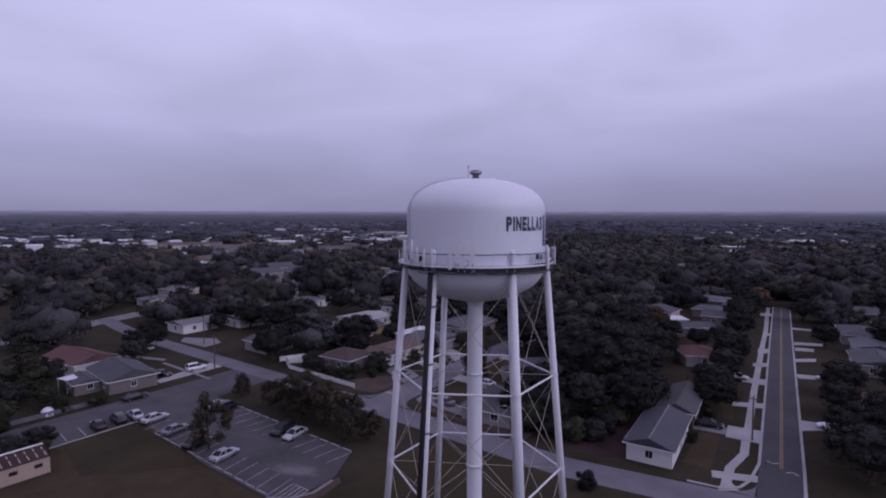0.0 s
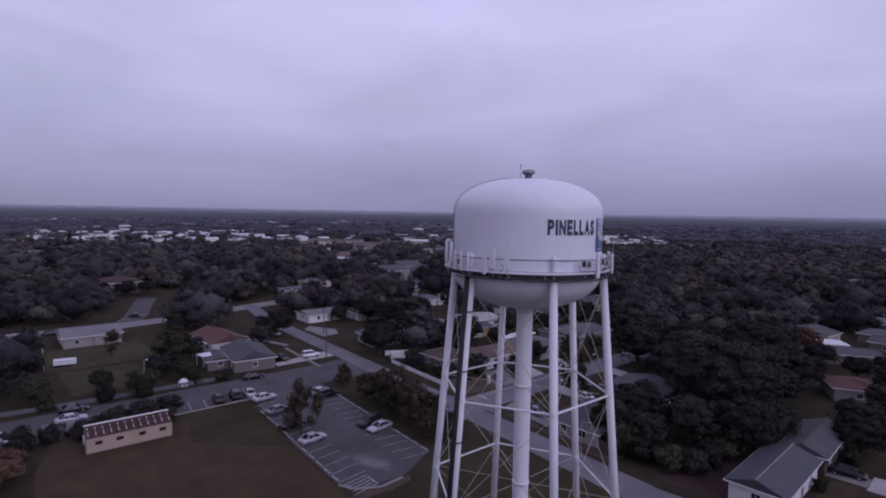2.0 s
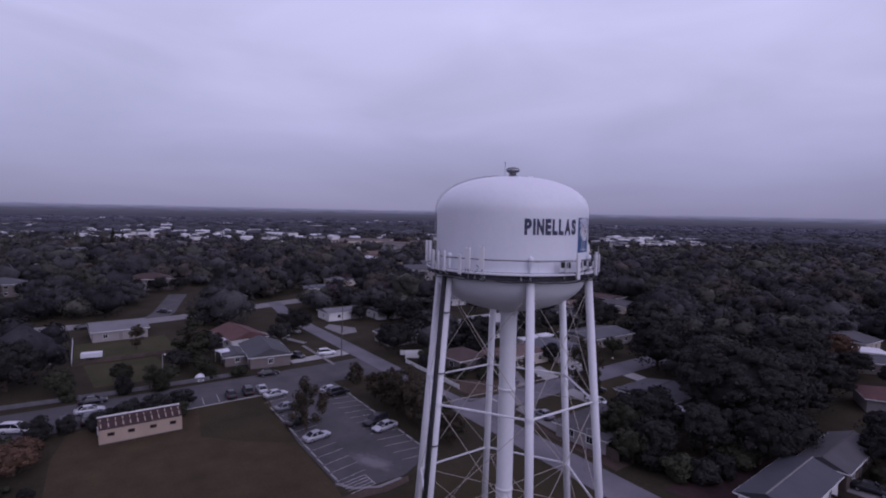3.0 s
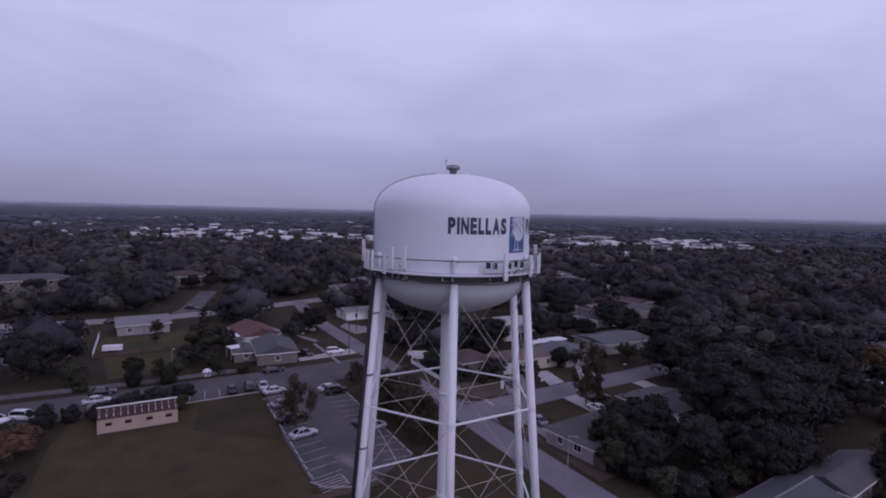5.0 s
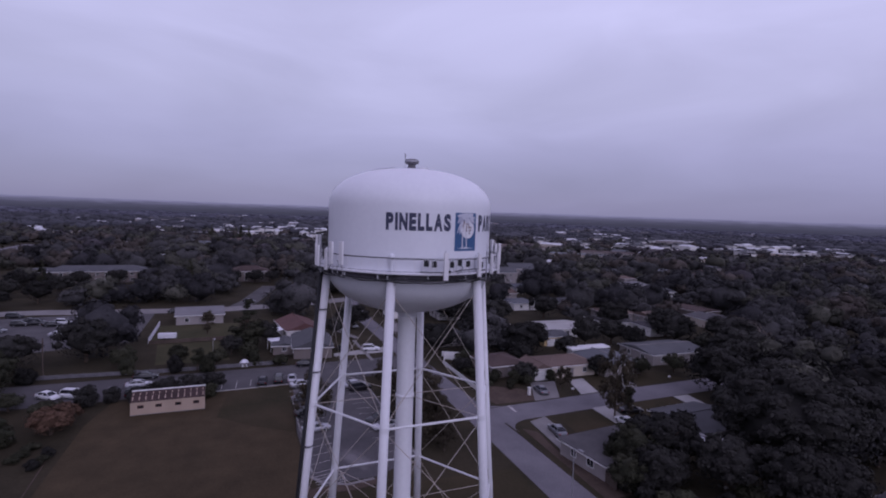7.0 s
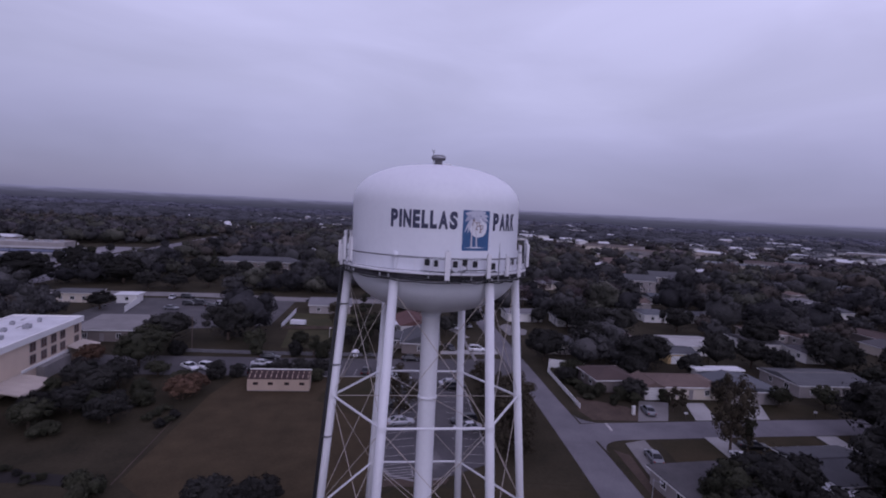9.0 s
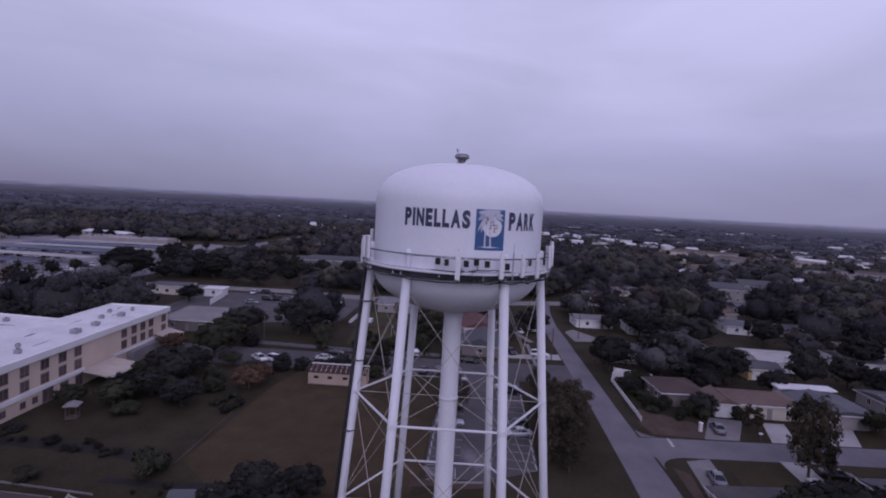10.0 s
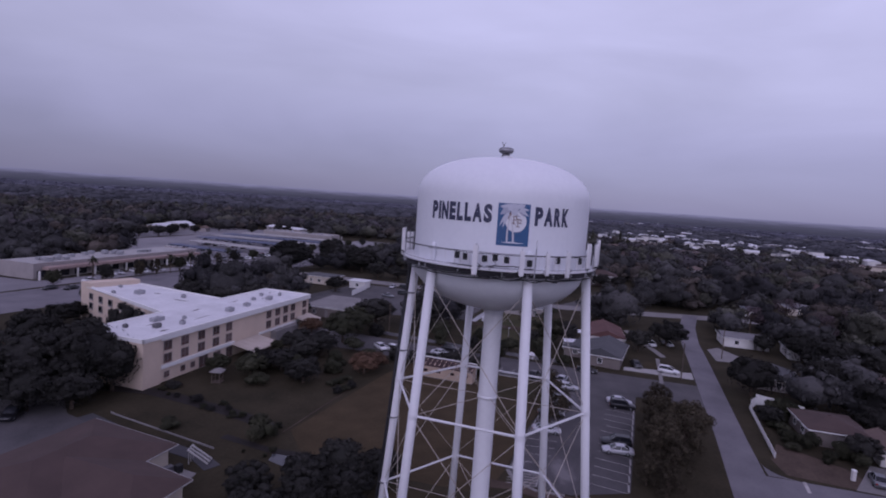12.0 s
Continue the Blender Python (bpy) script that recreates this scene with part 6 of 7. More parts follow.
# ---- fences, poles, small yard things ----
def fence(label, pts, h, mat, board=0.9, gap=0.02):
    f = thing("fence", label, "fence")
    for (ax, ay), (bx, by) in zip(pts, pts[1:]):
        L = math.hypot(bx - ax, by - ay)
        n = max(1, int(L / board))
        ang = math.degrees(math.atan2(by - ay, bx - ax))
        me = Geo().box(0, L / n - gap, -0.03, 0.03, 0.05, h, 0.01).mesh("panel", M[mat])
        po = Geo().box(-0.06, 0.06, -0.06, 0.06, 0, h + 0.1).mesh("post", M[mat])
        for i in range(n):
            s = i / n
            for name, m_ in (("panel", me), ("post", po)):
                o = part(name, m_, None, f)
                o.matrix_basis = pose(ax + (bx - ax) * s, ay + (by - ay) * s, 0, 0, 0, ang)
    return f


fence("long white wall beside the back parking area", [(-176.4, -37.6), (-160.2, -35.6)], 2.0, "trim", 1.6, 0.01)
fence("white board fence along the street", [(-79.6, 80.6), (-102.8, 82.0)], 0.95, "trim", 2.4)
fence("tall white vinyl fence at a corner", [(-102.8, 82.2), (-106.4, 84.2), (-101.5, 90.5)], 1.9, "trim", 2.4)
fence("white vinyl fence section in a yard", [(-109.4, 84.6), (-105.4, 92.2)], 1.3, "trim", 2.4)
fence("weathered wooden fence round a back yard", [(-165.5, 15.8), (-142, 14.8)], 1.5, "tarp", 2.4)
fence("weathered wooden yard fence", [(-141.5, 15), (-142.5, 37)], 1.0, "wood", 2.4)
fence("low dark weathered yard fence by the lane", [(-113.8, 46), (-114.2, 20), (-116, -4)], 0.9, "vent", 2.4)
fence("tan wooden fence beside a carport", [(-42.3, 80.3), (-39.5, 80.0)], 1.6, "wood", 2.4)
setting("field_edging", ribbon(Geo(), [(-77, 8.2), (-54, 7.9)], 0.09, -0.1, 0.05), M["dirt"], "low earth edging along the field", "edging")
for x, y, h, label in ((-118.4, 30.2, 6.0, "tall pale street lamp pole in a yard"), (-40.6, 73.4, 6.5, "grey street lamp beside the street")):
    p = thing("street_lamp", label, "street lamp", at=pose(x, y, 0))
    part("pole", Geo().tube((0, 0, 0), (0, 0, h), 0.08, 0.05, 8), M["concrete" if x < -100 else "galv"], p)
    part("arm", Geo().tube((0, 0, h - 0.15), (0.9, 0.3, h + 0.1), 0.045, 0.04, 6), M["galv"], p)
    part("lamp_head", Geo().box(0.75, 1.35, 0.2, 0.45, h + 0.02, h + 0.18, 0.03), M["tarp" if x < -100 else "galv"], p)
for x, y, h in ((-115.9, 70.9, 8.5), (-7.4, 99.0, 7.5), (-142, 83.8, 8.5), (-116.8, -2, 8.5)):
    p = thing("utility_pole", "brown wooden utility pole beside the street", "utility pole", at=pose(x, y, 0))
    part("pole", Geo().tube((0, 0, 0), (0, 0, h), 0.14, 0.10, 8), M["wood"], p)
    part("crossarm", Geo().box(-0.9, 0.9, -0.05, 0.05, h - 0.6, h - 0.48), M["wood"], p)
setting("ditch", ribbon(Geo(), [(-55, -30), (-57.6, -22.0), (-57.2, -12.5), (-56.4, -3.6), (-54.6, 6.4)], 1.35, -0.2, 0.026), M["ditch"], "dark damp ditch across the rough grass", "ditch")
setting("ditch", ribbon(Geo(), [(-49.0, 1.0), (-48.2, 9.9), (-49.4, 17.5), (-52, 24)], 0.7, -0.2, 0.027), M["ditch"], "dark damp ditch beside the tower yard", "ditch")
setting("pond", Geo().prism([(-47.6, 10.6), (-48.3, 16.3), (-46.9, 17.0), (-45.4, 16.9), (-45.2, 13.5), (-45.7, 11.2)], -0.2, 0.03), M["water"], "small still grey drainage pond", "water")
tent = thing("dome_tent", "small pale dome tent by the yard fence", "tent", at=pose(-114.9, 36.9, 0) @ Matrix.Diagonal((0.8, 0.8, 0.75, 1)))
part("shell", Geo().lathe([(1.45, 0), (1.4, 0.7), (1.1, 1.4), (0.5, 1.9), (0, 2.05)], 12), M["tarp"], tent)
part("door_flap", Geo().box(1.28, 1.42, -0.4, 0.4, 0, 1.1, 0.02), M["concrete_old"], tent)
for x, y, z, w, d, m, label in ((-127.2, 45.6, 2.75, 3.4, 4.4, "tarp", "white metal carport roof beside a house"), (-140.5, 47.5, 2.6, 4, 6, "tarp", "white sheet patio cover behind a house"), (-44.2, 102.6, 2.3, 4.5, 4.5, "tarp", "white tarpaulin canopy in a yard"), (-36.5, 160, 2.6, 5, 4, "tarp", "white sheet patio cover in a yard")):
    c = thing("patio_cover", label, "canopy", at=pose(x, y, 0, 0, 0, 10))
    part("sheet", Geo().box(-w / 2, w / 2, -d / 2, d / 2, z, z + 0.1, 0.02), M[m], c)
    for sx in (-1, 1):
        for sy in (-1, 1):
            part("post", Geo().tube((sx * (w / 2 - 0.15), sy * (d / 2 - 0.15), 0), (sx * (w / 2 - 0.15), sy * (d / 2 - 0.15), z), 0.05, 0.05, 6), M["trim"], c)
trl = thing("trailer_box", "white box trailer standing on a lawn", "trailer", at=pose(-146.5, 19.0, 0, 0, 0, 80))
part("body", Geo().box(-2.2, 2.2, -0.8, 0.8, 0.45, 1.7, 0.05), M["tarp"], trl)
for sx in (-0.5, 0.5):
    part("wheel", Geo().lathe([(0, -0.1), (0.3, -0.1), (0.3, 0.1), (0, 0.1)], 12), M["tyre"], trl).matrix_basis = pose(sx, -0.75, 0.3, 90)
for x, y, a in ((-76.6, 90.0, 5),):
    b = thing("gate_pillar", "square white masonry pillar beside a drive", "pillar", at=pose(x, y, 0, 0, 0, a))
    part("shaft", Geo().box(-0.25, 0.25, -0.25, 0.25, 0, 1.5, 0.03), M["stucco_white"], b)
    part("cap", Geo().box(-0.31, 0.31, -0.31, 0.31, 1.5, 1.62, 0.03), M["trim"], b)
for x, y in ((-74.3, 126.5), (-65.8, 101.8), (-74.2, 99.2)):
    mb = thing("mailbox", "small white mailbox on a post by the street", "mailbox", at=pose(x, y, 0))
    part("post", Geo().box(-0.06, 0.06, -0.06, 0.06, 0, 1.0), M["wood"], mb)
    part("box", Geo().box(-0.15, 0.15, -0.28, 0.28, 1.0, 1.3, 0.04), M["trim"], mb)

# ---- trees and bushes ----
def tri_mesh(name, verts, tris, mats, soft_faces=None, tone=None):
    """soft_faces: one flag a triangle, for the rounded masses behind the leaves. tone: which of the materials each one has."""
    me = bpy.data.meshes.new(name)
    me.vertices.add(len(verts))
    me.vertices.foreach_set("co", np.asarray(verts, dtype=np.float32).ravel())
    tris = np.asarray(tris, dtype=np.int32)
    me.loops.add(tris.size)
    me.loops.foreach_set("vertex_index", tris.ravel())
    me.polygons.add(len(tris))
    me.polygons.foreach_set("loop_start", np.arange(0, tris.size, 3, dtype=np.int32))
    me.update(calc_edges=True)
    me.shade_flat()
    if soft_faces is not None:
        me.polygons.foreach_set("use_smooth", soft_faces)
    for mat in mats:
        me.materials.append(mat)
    if tone is not None:
        me.polygons.foreach_set("material_index", tone)
    return me


def ico(sub):
    bm = bmesh.new()
    bmesh.ops.create_icosphere(bm, subdivisions=sub, radius=1.0)
    bm.verts.index_update()
    v = np.array([p.co[:] for p in bm.verts])
    f = np.array([[q.index for q in p.verts] for p in bm.faces])
    bm.free()
    return v, f


ICO1, ICO2 = ico(1), ico(2)


def leaf_cards(rng, centres, radii, n, size, up=0.25, spread=(0.88, 1.20), loose=0.6, out=1.0):
    """n small bent leaves (two triangles each) on the outer skins of ellipsoids."""
    share = radii.prod(1) ** 0.5
    pick = rng.choice(len(centres), n, p=share / share.sum())
    away = centres - centres.mean(0)
    away = away / (np.linalg.norm(away, axis=1)[:, None] + 0.6)
    d = rng.normal(size=(n, 3)) + 1.5 * out * away[pick]
    d[:, 2] += up
    d /= np.linalg.norm(d, axis=1)[:, None]
    p = centres[pick] + d * radii[pick] * rng.uniform(*spread, (n, 1))
    a = np.cross(d, rng.normal(size=(n, 3)))
    a /= np.linalg.norm(a, axis=1)[:, None] + 1e-9
    b = np.cross(d, a) + loose * rng.normal(size=(n, 3))
    b /= np.linalg.norm(b, axis=1)[:, None] + 1e-9
    s = size * rng.uniform(0.6, 1.4, (n, 1))
    v = np.stack([p - a * s, p - b * s * 0.6 - d * s * 0.12, p + a * s, p + b * s * 0.6 + d * s * 0.1], 1).reshape(-1, 3)
    k = np.arange(n)[:, None] * 4
    return v, np.concatenate([k + [0, 1, 2], k + [0, 2, 3]])


def crown_mesh(name, rng, lumps, n_cards, size, mat, base=ICO1, up=0.25, fill=0.9, out=1.0):
    c, r = np.array([q[:3] for q in lumps]), np.array([q[3:] for q in lumps])
    V, F, k = [], [], 0
    for ci, ri in zip(c, r):
        v = base[0] * ri * fill * rng.uniform(0.86, 1.10, (len(base[0]), 1)) + ci
        V.append(v)
        F.append(base[1] + k)
        k += len(v)
    v, f = leaf_cards(rng, c, r, n_cards, size, up, out=out)
    V.append(v)
    F.append(f + k)
    F = np.concatenate(F)
    return tri_mesh(name, np.concatenate(V), F, [mat], np.arange(len(F)) < len(F) - len(f))


def dome_lumps(rng, R, z_mid, hz, n, s):
    """Leaf masses over a broad uneven dome: a core, and n clumps on its skin."""
    lumps = [(0, 0, z_mid, 0.90 * R, 0.90 * R, 0.90 * hz)]
    swell = [rng.uniform(0.88, 1.10) for i in range(7)]
    for i in range(n):
        el, az = math.asin(rng.uniform(-0.35, 1.0)), rng.uniform(0, 2 * math.pi)
        k = 0.80 * swell[int(az / 2 / math.pi * 7) % 7] * rng.uniform(0.88, 1.06)
        q = s * rng.uniform(0.7, 1.3)
        lumps.append((k * R * math.cos(el) * math.cos(az), k * R * math.cos(el) * math.sin(az), z_mid + k * hz * math.sin(el), q, q, q * 0.8))
    return lumps


def trunk_geo(rng, h, r, crown_r, crown_z, limbs=5):
    g = Geo()
    top = (rng.uniform(-0.3, 0.3), rng.uniform(-0.3, 0.3), h * 0.62)
    mid = (top[0] * 0.3, top[1] * 0.3, h * 0.3)
    g.tube((0, 0, -0.1), mid, r, r * 0.75, 8, False).tube(mid, top, r * 0.75, r * 0.42, 8, False)
    for i in range(limbs):
        a = 2 * math.pi * (i + rng.uniform(-0.2, 0.2)) / limbs
        z = h * rng.uniform(0.26, 0.5)
        q = rng.uniform(0.45, 0.75) * crown_r
        g.tube((mid[0], mid[1], z), (q * math.cos(a), q * math.sin(a), crown_z + rng.uniform(-0.1, 0.25) * h), r * 0.42, r * 0.12, 6, False)
    return g


def tree_kind(kind, seed):
    """Trunk mesh and crown mesh of one tree about 10 m high."""
    rng = np.random.default_rng(seed)
    lumps = []
    if kind == "great":
        crown = crown_mesh("crown", rng, dome_lumps(rng, 5.1, 4.9, 4.6, 120, 0.62), 12000, 0.13, M["leaf_oak"], fill=0.84)
        trunk = trunk_geo(rng, 10, 0.42, 4.2, 5.2, 7)
    elif kind in ("oak", "green", "rust"):
        mat = {"oak": "leaf_oak", "green": "leaf_green", "rust": "leaf_rust"}[kind]
        crown = crown_mesh("crown", rng, dome_lumps(rng, 5.0, 5.2, 4.1, 50, 0.92), 2300, 0.25, M[mat], fill=0.84)
        trunk = trunk_geo(rng, 10, 0.36, 4.2, 5.6)
    elif kind == "brown":
        for i in range(34):
            z = rng.uniform(1.8, 9.2)
            q = math.sqrt(rng.uniform(0, 1)) * 4.4 * (1.1 - abs(z - 4.6) / 7.0)
            a = rng.uniform(0, 2 * math.pi)
            s = rng.uniform(0.7, 1.35)
            lumps.append((q * math.cos(a), q * math.sin(a), z, s, s, s * 0.9))
        crown = crown_mesh("crown", rng, lumps, 3600, 0.19, M["leaf_brown"], fill=0.58, out=0.2)
        trunk = trunk_geo(rng, 12, 0.26, 3.2, 4.5, 6)
    elif kind == "slim":
        for i in range(26):
            z = rng.uniform(2.4, 9.6)
            q = rng.uniform(0, 1.9) * (1.15 - abs(z - 5) / 7.5)
            a = rng.uniform(0, 2 * math.pi)
            s = rng.uniform(0.45, 0.95)
            lumps.append((q * math.cos(a), q * math.sin(a), z, s, s, s * 0.85))
        crown = crown_mesh("crown", rng, lumps, 2600, 0.18, M["leaf_brown" if seed % 2 else "leaf_green"], fill=0.60, out=0.2)
        trunk = trunk_geo(rng, 14, 0.2, 1.6, 5.0, 6)
    elif kind == "conifer":
        for i in range(40):
            z = rng.uniform(1.2, 9.4)
            q = max(0.1, (10 - z) / 10) * rng.uniform(0.3, 1.0) * 3.0
            a = rng.uniform(0, 2 * math.pi)
            s = 0.4 + 0.9 * (10 - z) / 10
            lumps.append((q * math.cos(a), q * math.sin(a), z, s, s, s * 0.7))
        crown = crown_mesh("crown", rng, lumps, 2600, 0.22, M["leaf_green"], fill=0.7)
        trunk = trunk_geo(rng, 12, 0.25, 1.2, 4.0, 4)
    elif kind == "bare":
        for i in range(20):
            a, q = rng.uniform(0, 2 * math.pi), rng.uniform(0, 3.2)
            z = rng.uniform(4.5, 8.6)
            s = rng.uniform(0.8, 1.3)
            lumps.append((q * math.cos(a), q * math.sin(a), z, s, s, s))
        crown = crown_mesh("crown", rng, lumps, 1500, 0.2, M["leaf_grey"], fill=0.2)
        trunk = trunk_geo(rng, 11, 0.28, 3.4, 6.5, 8)
    elif kind == "palm":
        g = Geo()
        for i in range(26):
            a, tilt = 2 * math.pi * i / 26 + rng.uniform(-0.15, 0.15), rng.uniform(-0.9, 1.0)
            pts = []
            L = rng.uniform(2.0, 2.9)
            for k in range(6):
                s = k / 5
                q, z = L * s * math.cos(tilt) * 0.9 + 0.1, 8 + L * s * math.sin(tilt) - 1.1 * s * s
                w = 0.34 * math.sin(math.pi * min(0.15 + s * 0.85, 1)) + 0.02
                pts.append(((q * math.cos(a) - w * math.sin(a), q * math.sin(a) + w * math.cos(a), z - 0.12), (q * math.cos(a), q * math.sin(a), z), (q * math.cos(a) + w * math.sin(a), q * math.sin(a) - w * math.cos(a), z - 0.12)))
            k0 = len(g.v)
            for p in pts:
                g.v += p
            for k in range(5):
                b = k0 + 3 * k
                g.f += [(b, b + 1, b + 4, b + 3), (b + 1, b + 2, b + 5, b + 4)]
        crown = g.mesh("crown", M["leaf_green"])
        trunk = Geo().tube((0, 0, -0.1), (0.1, 0, 4), 0.24, 0.19, 8, False).tube((0.1, 0, 4), (0, 0, 8.1), 0.19, 0.2, 8)
    else:
        for i in range(12):
            a, q = rng.uniform(0, 2 * math.pi), rng.uniform(0, 2.6)
            s = rng.uniform(1.0, 1.8)
            lumps.append((q * math.cos(a), q * math.sin(a), rng.uniform(1.2, 5.0), s, s, s * 1.2))
        crown = crown_mesh("crown", rng, lumps, 1500, 0.34, M["leaf_green" if seed % 2 else "leaf_oak"], fill=0.9)
        trunk = trunk_geo(rng, 5, 0.2, 1.6, 2.0, 5)
    return trunk.mesh("trunk", M["bark"]), crown


KINDS = {k: [tree_kind(k, 11 * i + j) for j in range(n)] for i, (k, n) in enumerate((("great", 1), ("oak", 6), ("green", 3), ("brown", 3), ("rust", 2), ("slim", 2), ("conifer", 2), ("bare", 1), ("palm", 2), ("bush", 3)))}
SAY = {"great": ("huge dark domed live oak", "tree"), "oak": ("broad dark green oak tree", "tree"), "green": ("leafy green tree", "tree"), "brown": ("brownish winter cypress tree", "tree"), "rust": ("low rust-brown leaved tree", "tree"), "slim": ("tall slim open-crowned tree", "tree"), "conifer": ("dark pointed conifer", "tree"), "bare": ("greyish nearly bare tree", "tree"), "palm": ("fan palm with a rough trunk", "palm"), "bush": ("rounded dark green bush", "bush")}
tree_rng = np.random.default_rng(5)


def tree(kind, x, y, h, spread=None, where="in a yard"):
    """h: height in metres; spread: the crown's radius."""
    trunk, crown = KINDS[kind][tree_rng.integers(len(KINDS[kind]))]
    base_h = {"great": 9.4, "oak": 9.4, "green": 9.4, "brown": 9.4, "rust": 9.4, "slim": 10.2, "conifer": 9.8, "bare": 9.6, "palm": 9.0, "bush": 6.2}[kind]
    base_r = {"great": 5.3, "oak": 5.3, "green": 5.3, "brown": 5.3, "rust": 5.3, "slim": 2.5, "conifer": 3.2, "bare": 4.2, "palm": 2.8, "bush": 4.0}[kind]
    sz = h / base_h
    sx = (spread / base_r) if spread else sz
    m = pose(x, y, 0, 0, 0, tree_rng.uniform(0, 360)) @ Matrix.Diagonal((sx, sx, sz, 1))
    t = thing("bush" if kind == "bush" else ("palm_tree" if kind == "palm" else "tree"), SAY[kind][0] + " " + where, SAY[kind][1])
    t.matrix_basis = m
    part("trunk", trunk, None, t)
    part("crown", crown, None, t)
    return t


def plant(kind, where, *spots):
    """spots: x, y, height, spread."""
    for s in spots:
        tree(kind, *s, where=where)


plant("great", "over yards", (-35.2, 109.5, 15.4, 11.6))
plant("oak", "beside the streets north of the tower", (-42.5, 91.5, 8.8, 6.6), (-33.5, 93.5, 8.6, 5.6), (-27.5, 99.5, 8.2, 4.8), (-49, 121, 11, 7.5), (-63.5, 129, 11.4, 7.6), (-52, 134, 11.5, 7.8), (-31, 124, 8, 5.4), (-37.5, 130, 11.5, 8.0), (-58, 145, 11.5, 7.6), (-44, 147, 12, 8.2), (-71, 146, 10, 6.2), (-43, 155, 10, 6.5), (-79.5, 157, 10, 7), (-100, 156, 10, 6.5), (-58, 161, 12, 8), (-46, 164, 11.5, 8), (-90, 167, 11, 8))
plant("green", "beside the streets north of the tower", (-42.5, 86, 7.5, 4.6), (-38.5, 81.5, 5.5, 3.2), (-80, 123.5, 4.5, 2.4), (-79, 133, 5, 3))
plant("brown", "at the side street", (-60.4, 98.2, 12.8, 4.3))
plant("slim", "at the side street", (-60.0, 101, 6, 1.7), (-78.0, 98.8, 5, 1.5), (-78.6, 101.2, 4.4, 1.3), (-150, 29, 7, 2.4), (-112.8, 27, 5.5, 2))
plant("brown", "between the parking lot and the street", (-76.8, 45.6, 8.6, 3.7), (-64, 64.0, 6.5, 3.2), (-67.5, 62.4, 7.5, 3.6), (-71.5, 63.5, 7.5, 3.6), (-75.5, 62.4, 7.2, 3.4), (-80.0, 63.6, 7, 3.4), (-84, 62.8, 5.5, 2.8), (-94.6, 63.6, 4.5, 2.4), (-97, 65.5, 3.6, 1.8), (-61.5, 60.5, 4, 2.2), (-58.5, 62.8, 5, 2.6))
plant("oak", "in the yards along the street", (-111.5, 84.2, 8.6, 5.8), (-102, 104.7, 9.5, 6.2), (-95, 83.5, 3.6, 2.6), (-97.2, 26, 4.2, 3.0), (-98, 30.2, 4.0, 2.6), (-97.5, 21.6, 4.0, 2.6), (-149, 8, 6.5, 4), (-84.5, 94, 4.4, 3.0), (-97.5, 101, 6, 3.6), (-82.8, 113.5, 5, 3), (-99, 116, 6, 3.6))
plant("brown", "beside the street corner", (-80.0, 67.4, 7, 4.2), (-73.4, 66.5, 6.6, 3.8))
plant("oak", "near the hotel's lawn", (-75.2, -12.6, 4.6, 3.4), (-73.8, -1.2, 5.2, 3.9), (-91, -7.4, 5.6, 4.2), (-262, -36, 7, 4.6), (-261, -22, 6.5, 4.4), (-262, -8, 7, 4.6), (-260, 4, 7.5, 5), (-257, 40, 7, 4.6), (-257, 50, 7, 4.8), (-256, 58, 6.5, 4.2))
plant("rust", "at the edge of the field", (-106.5, -19.5, 4.2, 3.2), (-84.5, 6.5, 4.6, 3.7), (-88.5, 7.5, 3.6, 2.6))
plant("oak", "beside the tower yard", (-38, 86.5, 6.0, 4.2), (-37, 84.5, 7, 4.2), (-46.0, 22.0, 5.0, 3.6), (-41.0, 20.0, 5.0, 3.4), (-46.5, 27.5, 4.8, 3.2), (-40.5, 26.0, 5.0, 3.4), (-37.0, 22, 5, 3.2), (-37.0, 14.4, 4.4, 3.0), (-32.5, 18.5, 4.8, 3.4))
plant("oak", "round the hotel", (-52.5, -32, 12, 8.6), (-47, -37, 11, 8), (-46.5, -26, 6.4, 4.6), (-43, -31, 7.5, 5), (-57, -41, 9.5, 6), (-64, -44, 9, 6), (-70.5, -42.5, 11.2, 3.8), (-62, -56, 9, 6), (-50, -48, 9, 6), (-40, -42, 8, 5), (-78, -9, 4.6, 4.0), (-86, -8.5, 5.2, 3.8), (-90, -13, 5.6, 4.0), (-117, -31, 6.0, 4.6), (-114, -36, 7.5, 5))
plant("oak", "round the hotel", (-118, -45, 9, 6), (-108, -50, 9, 6), (-104, -62, 6, 4.6), (-116, -66, 6.5, 5), (-128, -58, 9, 6.5), (-136, -72.5, 9.5, 7.4), (-152, -66, 9, 6), (-122, -74, 7, 4.6), (-164, -44.5, 6.0, 4.6), (-125, -9.7, 8, 6.2), (-128, 3.5, 10.5, 6.6))
plant("green", "round the hotel", (-72, -12, 4.6, 3.4), (-70.5, -18.5, 4.0, 2.6), (-103, -8.5, 8.4, 5.0), (-97.5, -2.5, 3.4, 2.6), (-113, -9.5, 7.5, 4.6), (-119, 12, 5.5, 3.0), (-121, 23, 4.5, 2.6), (-119, 38, 4.6, 2.6), (-116.5, 31, 4, 2.4))
plant("bush", "at the end of the field", (-51, 6, 3.6, 2.7), (-72, 7.0, 1.2, 1.3), (-73.9, 7.6, 1.1, 1.3), (-75.8, 8.1, 1.2, 1.3), (-75.4, 4.3, 1.2, 1.3), (-77.2, 4.8, 1.1, 1.3), (-79, 5.3, 1.2, 1.3))
brush_rng = random.Random(3)
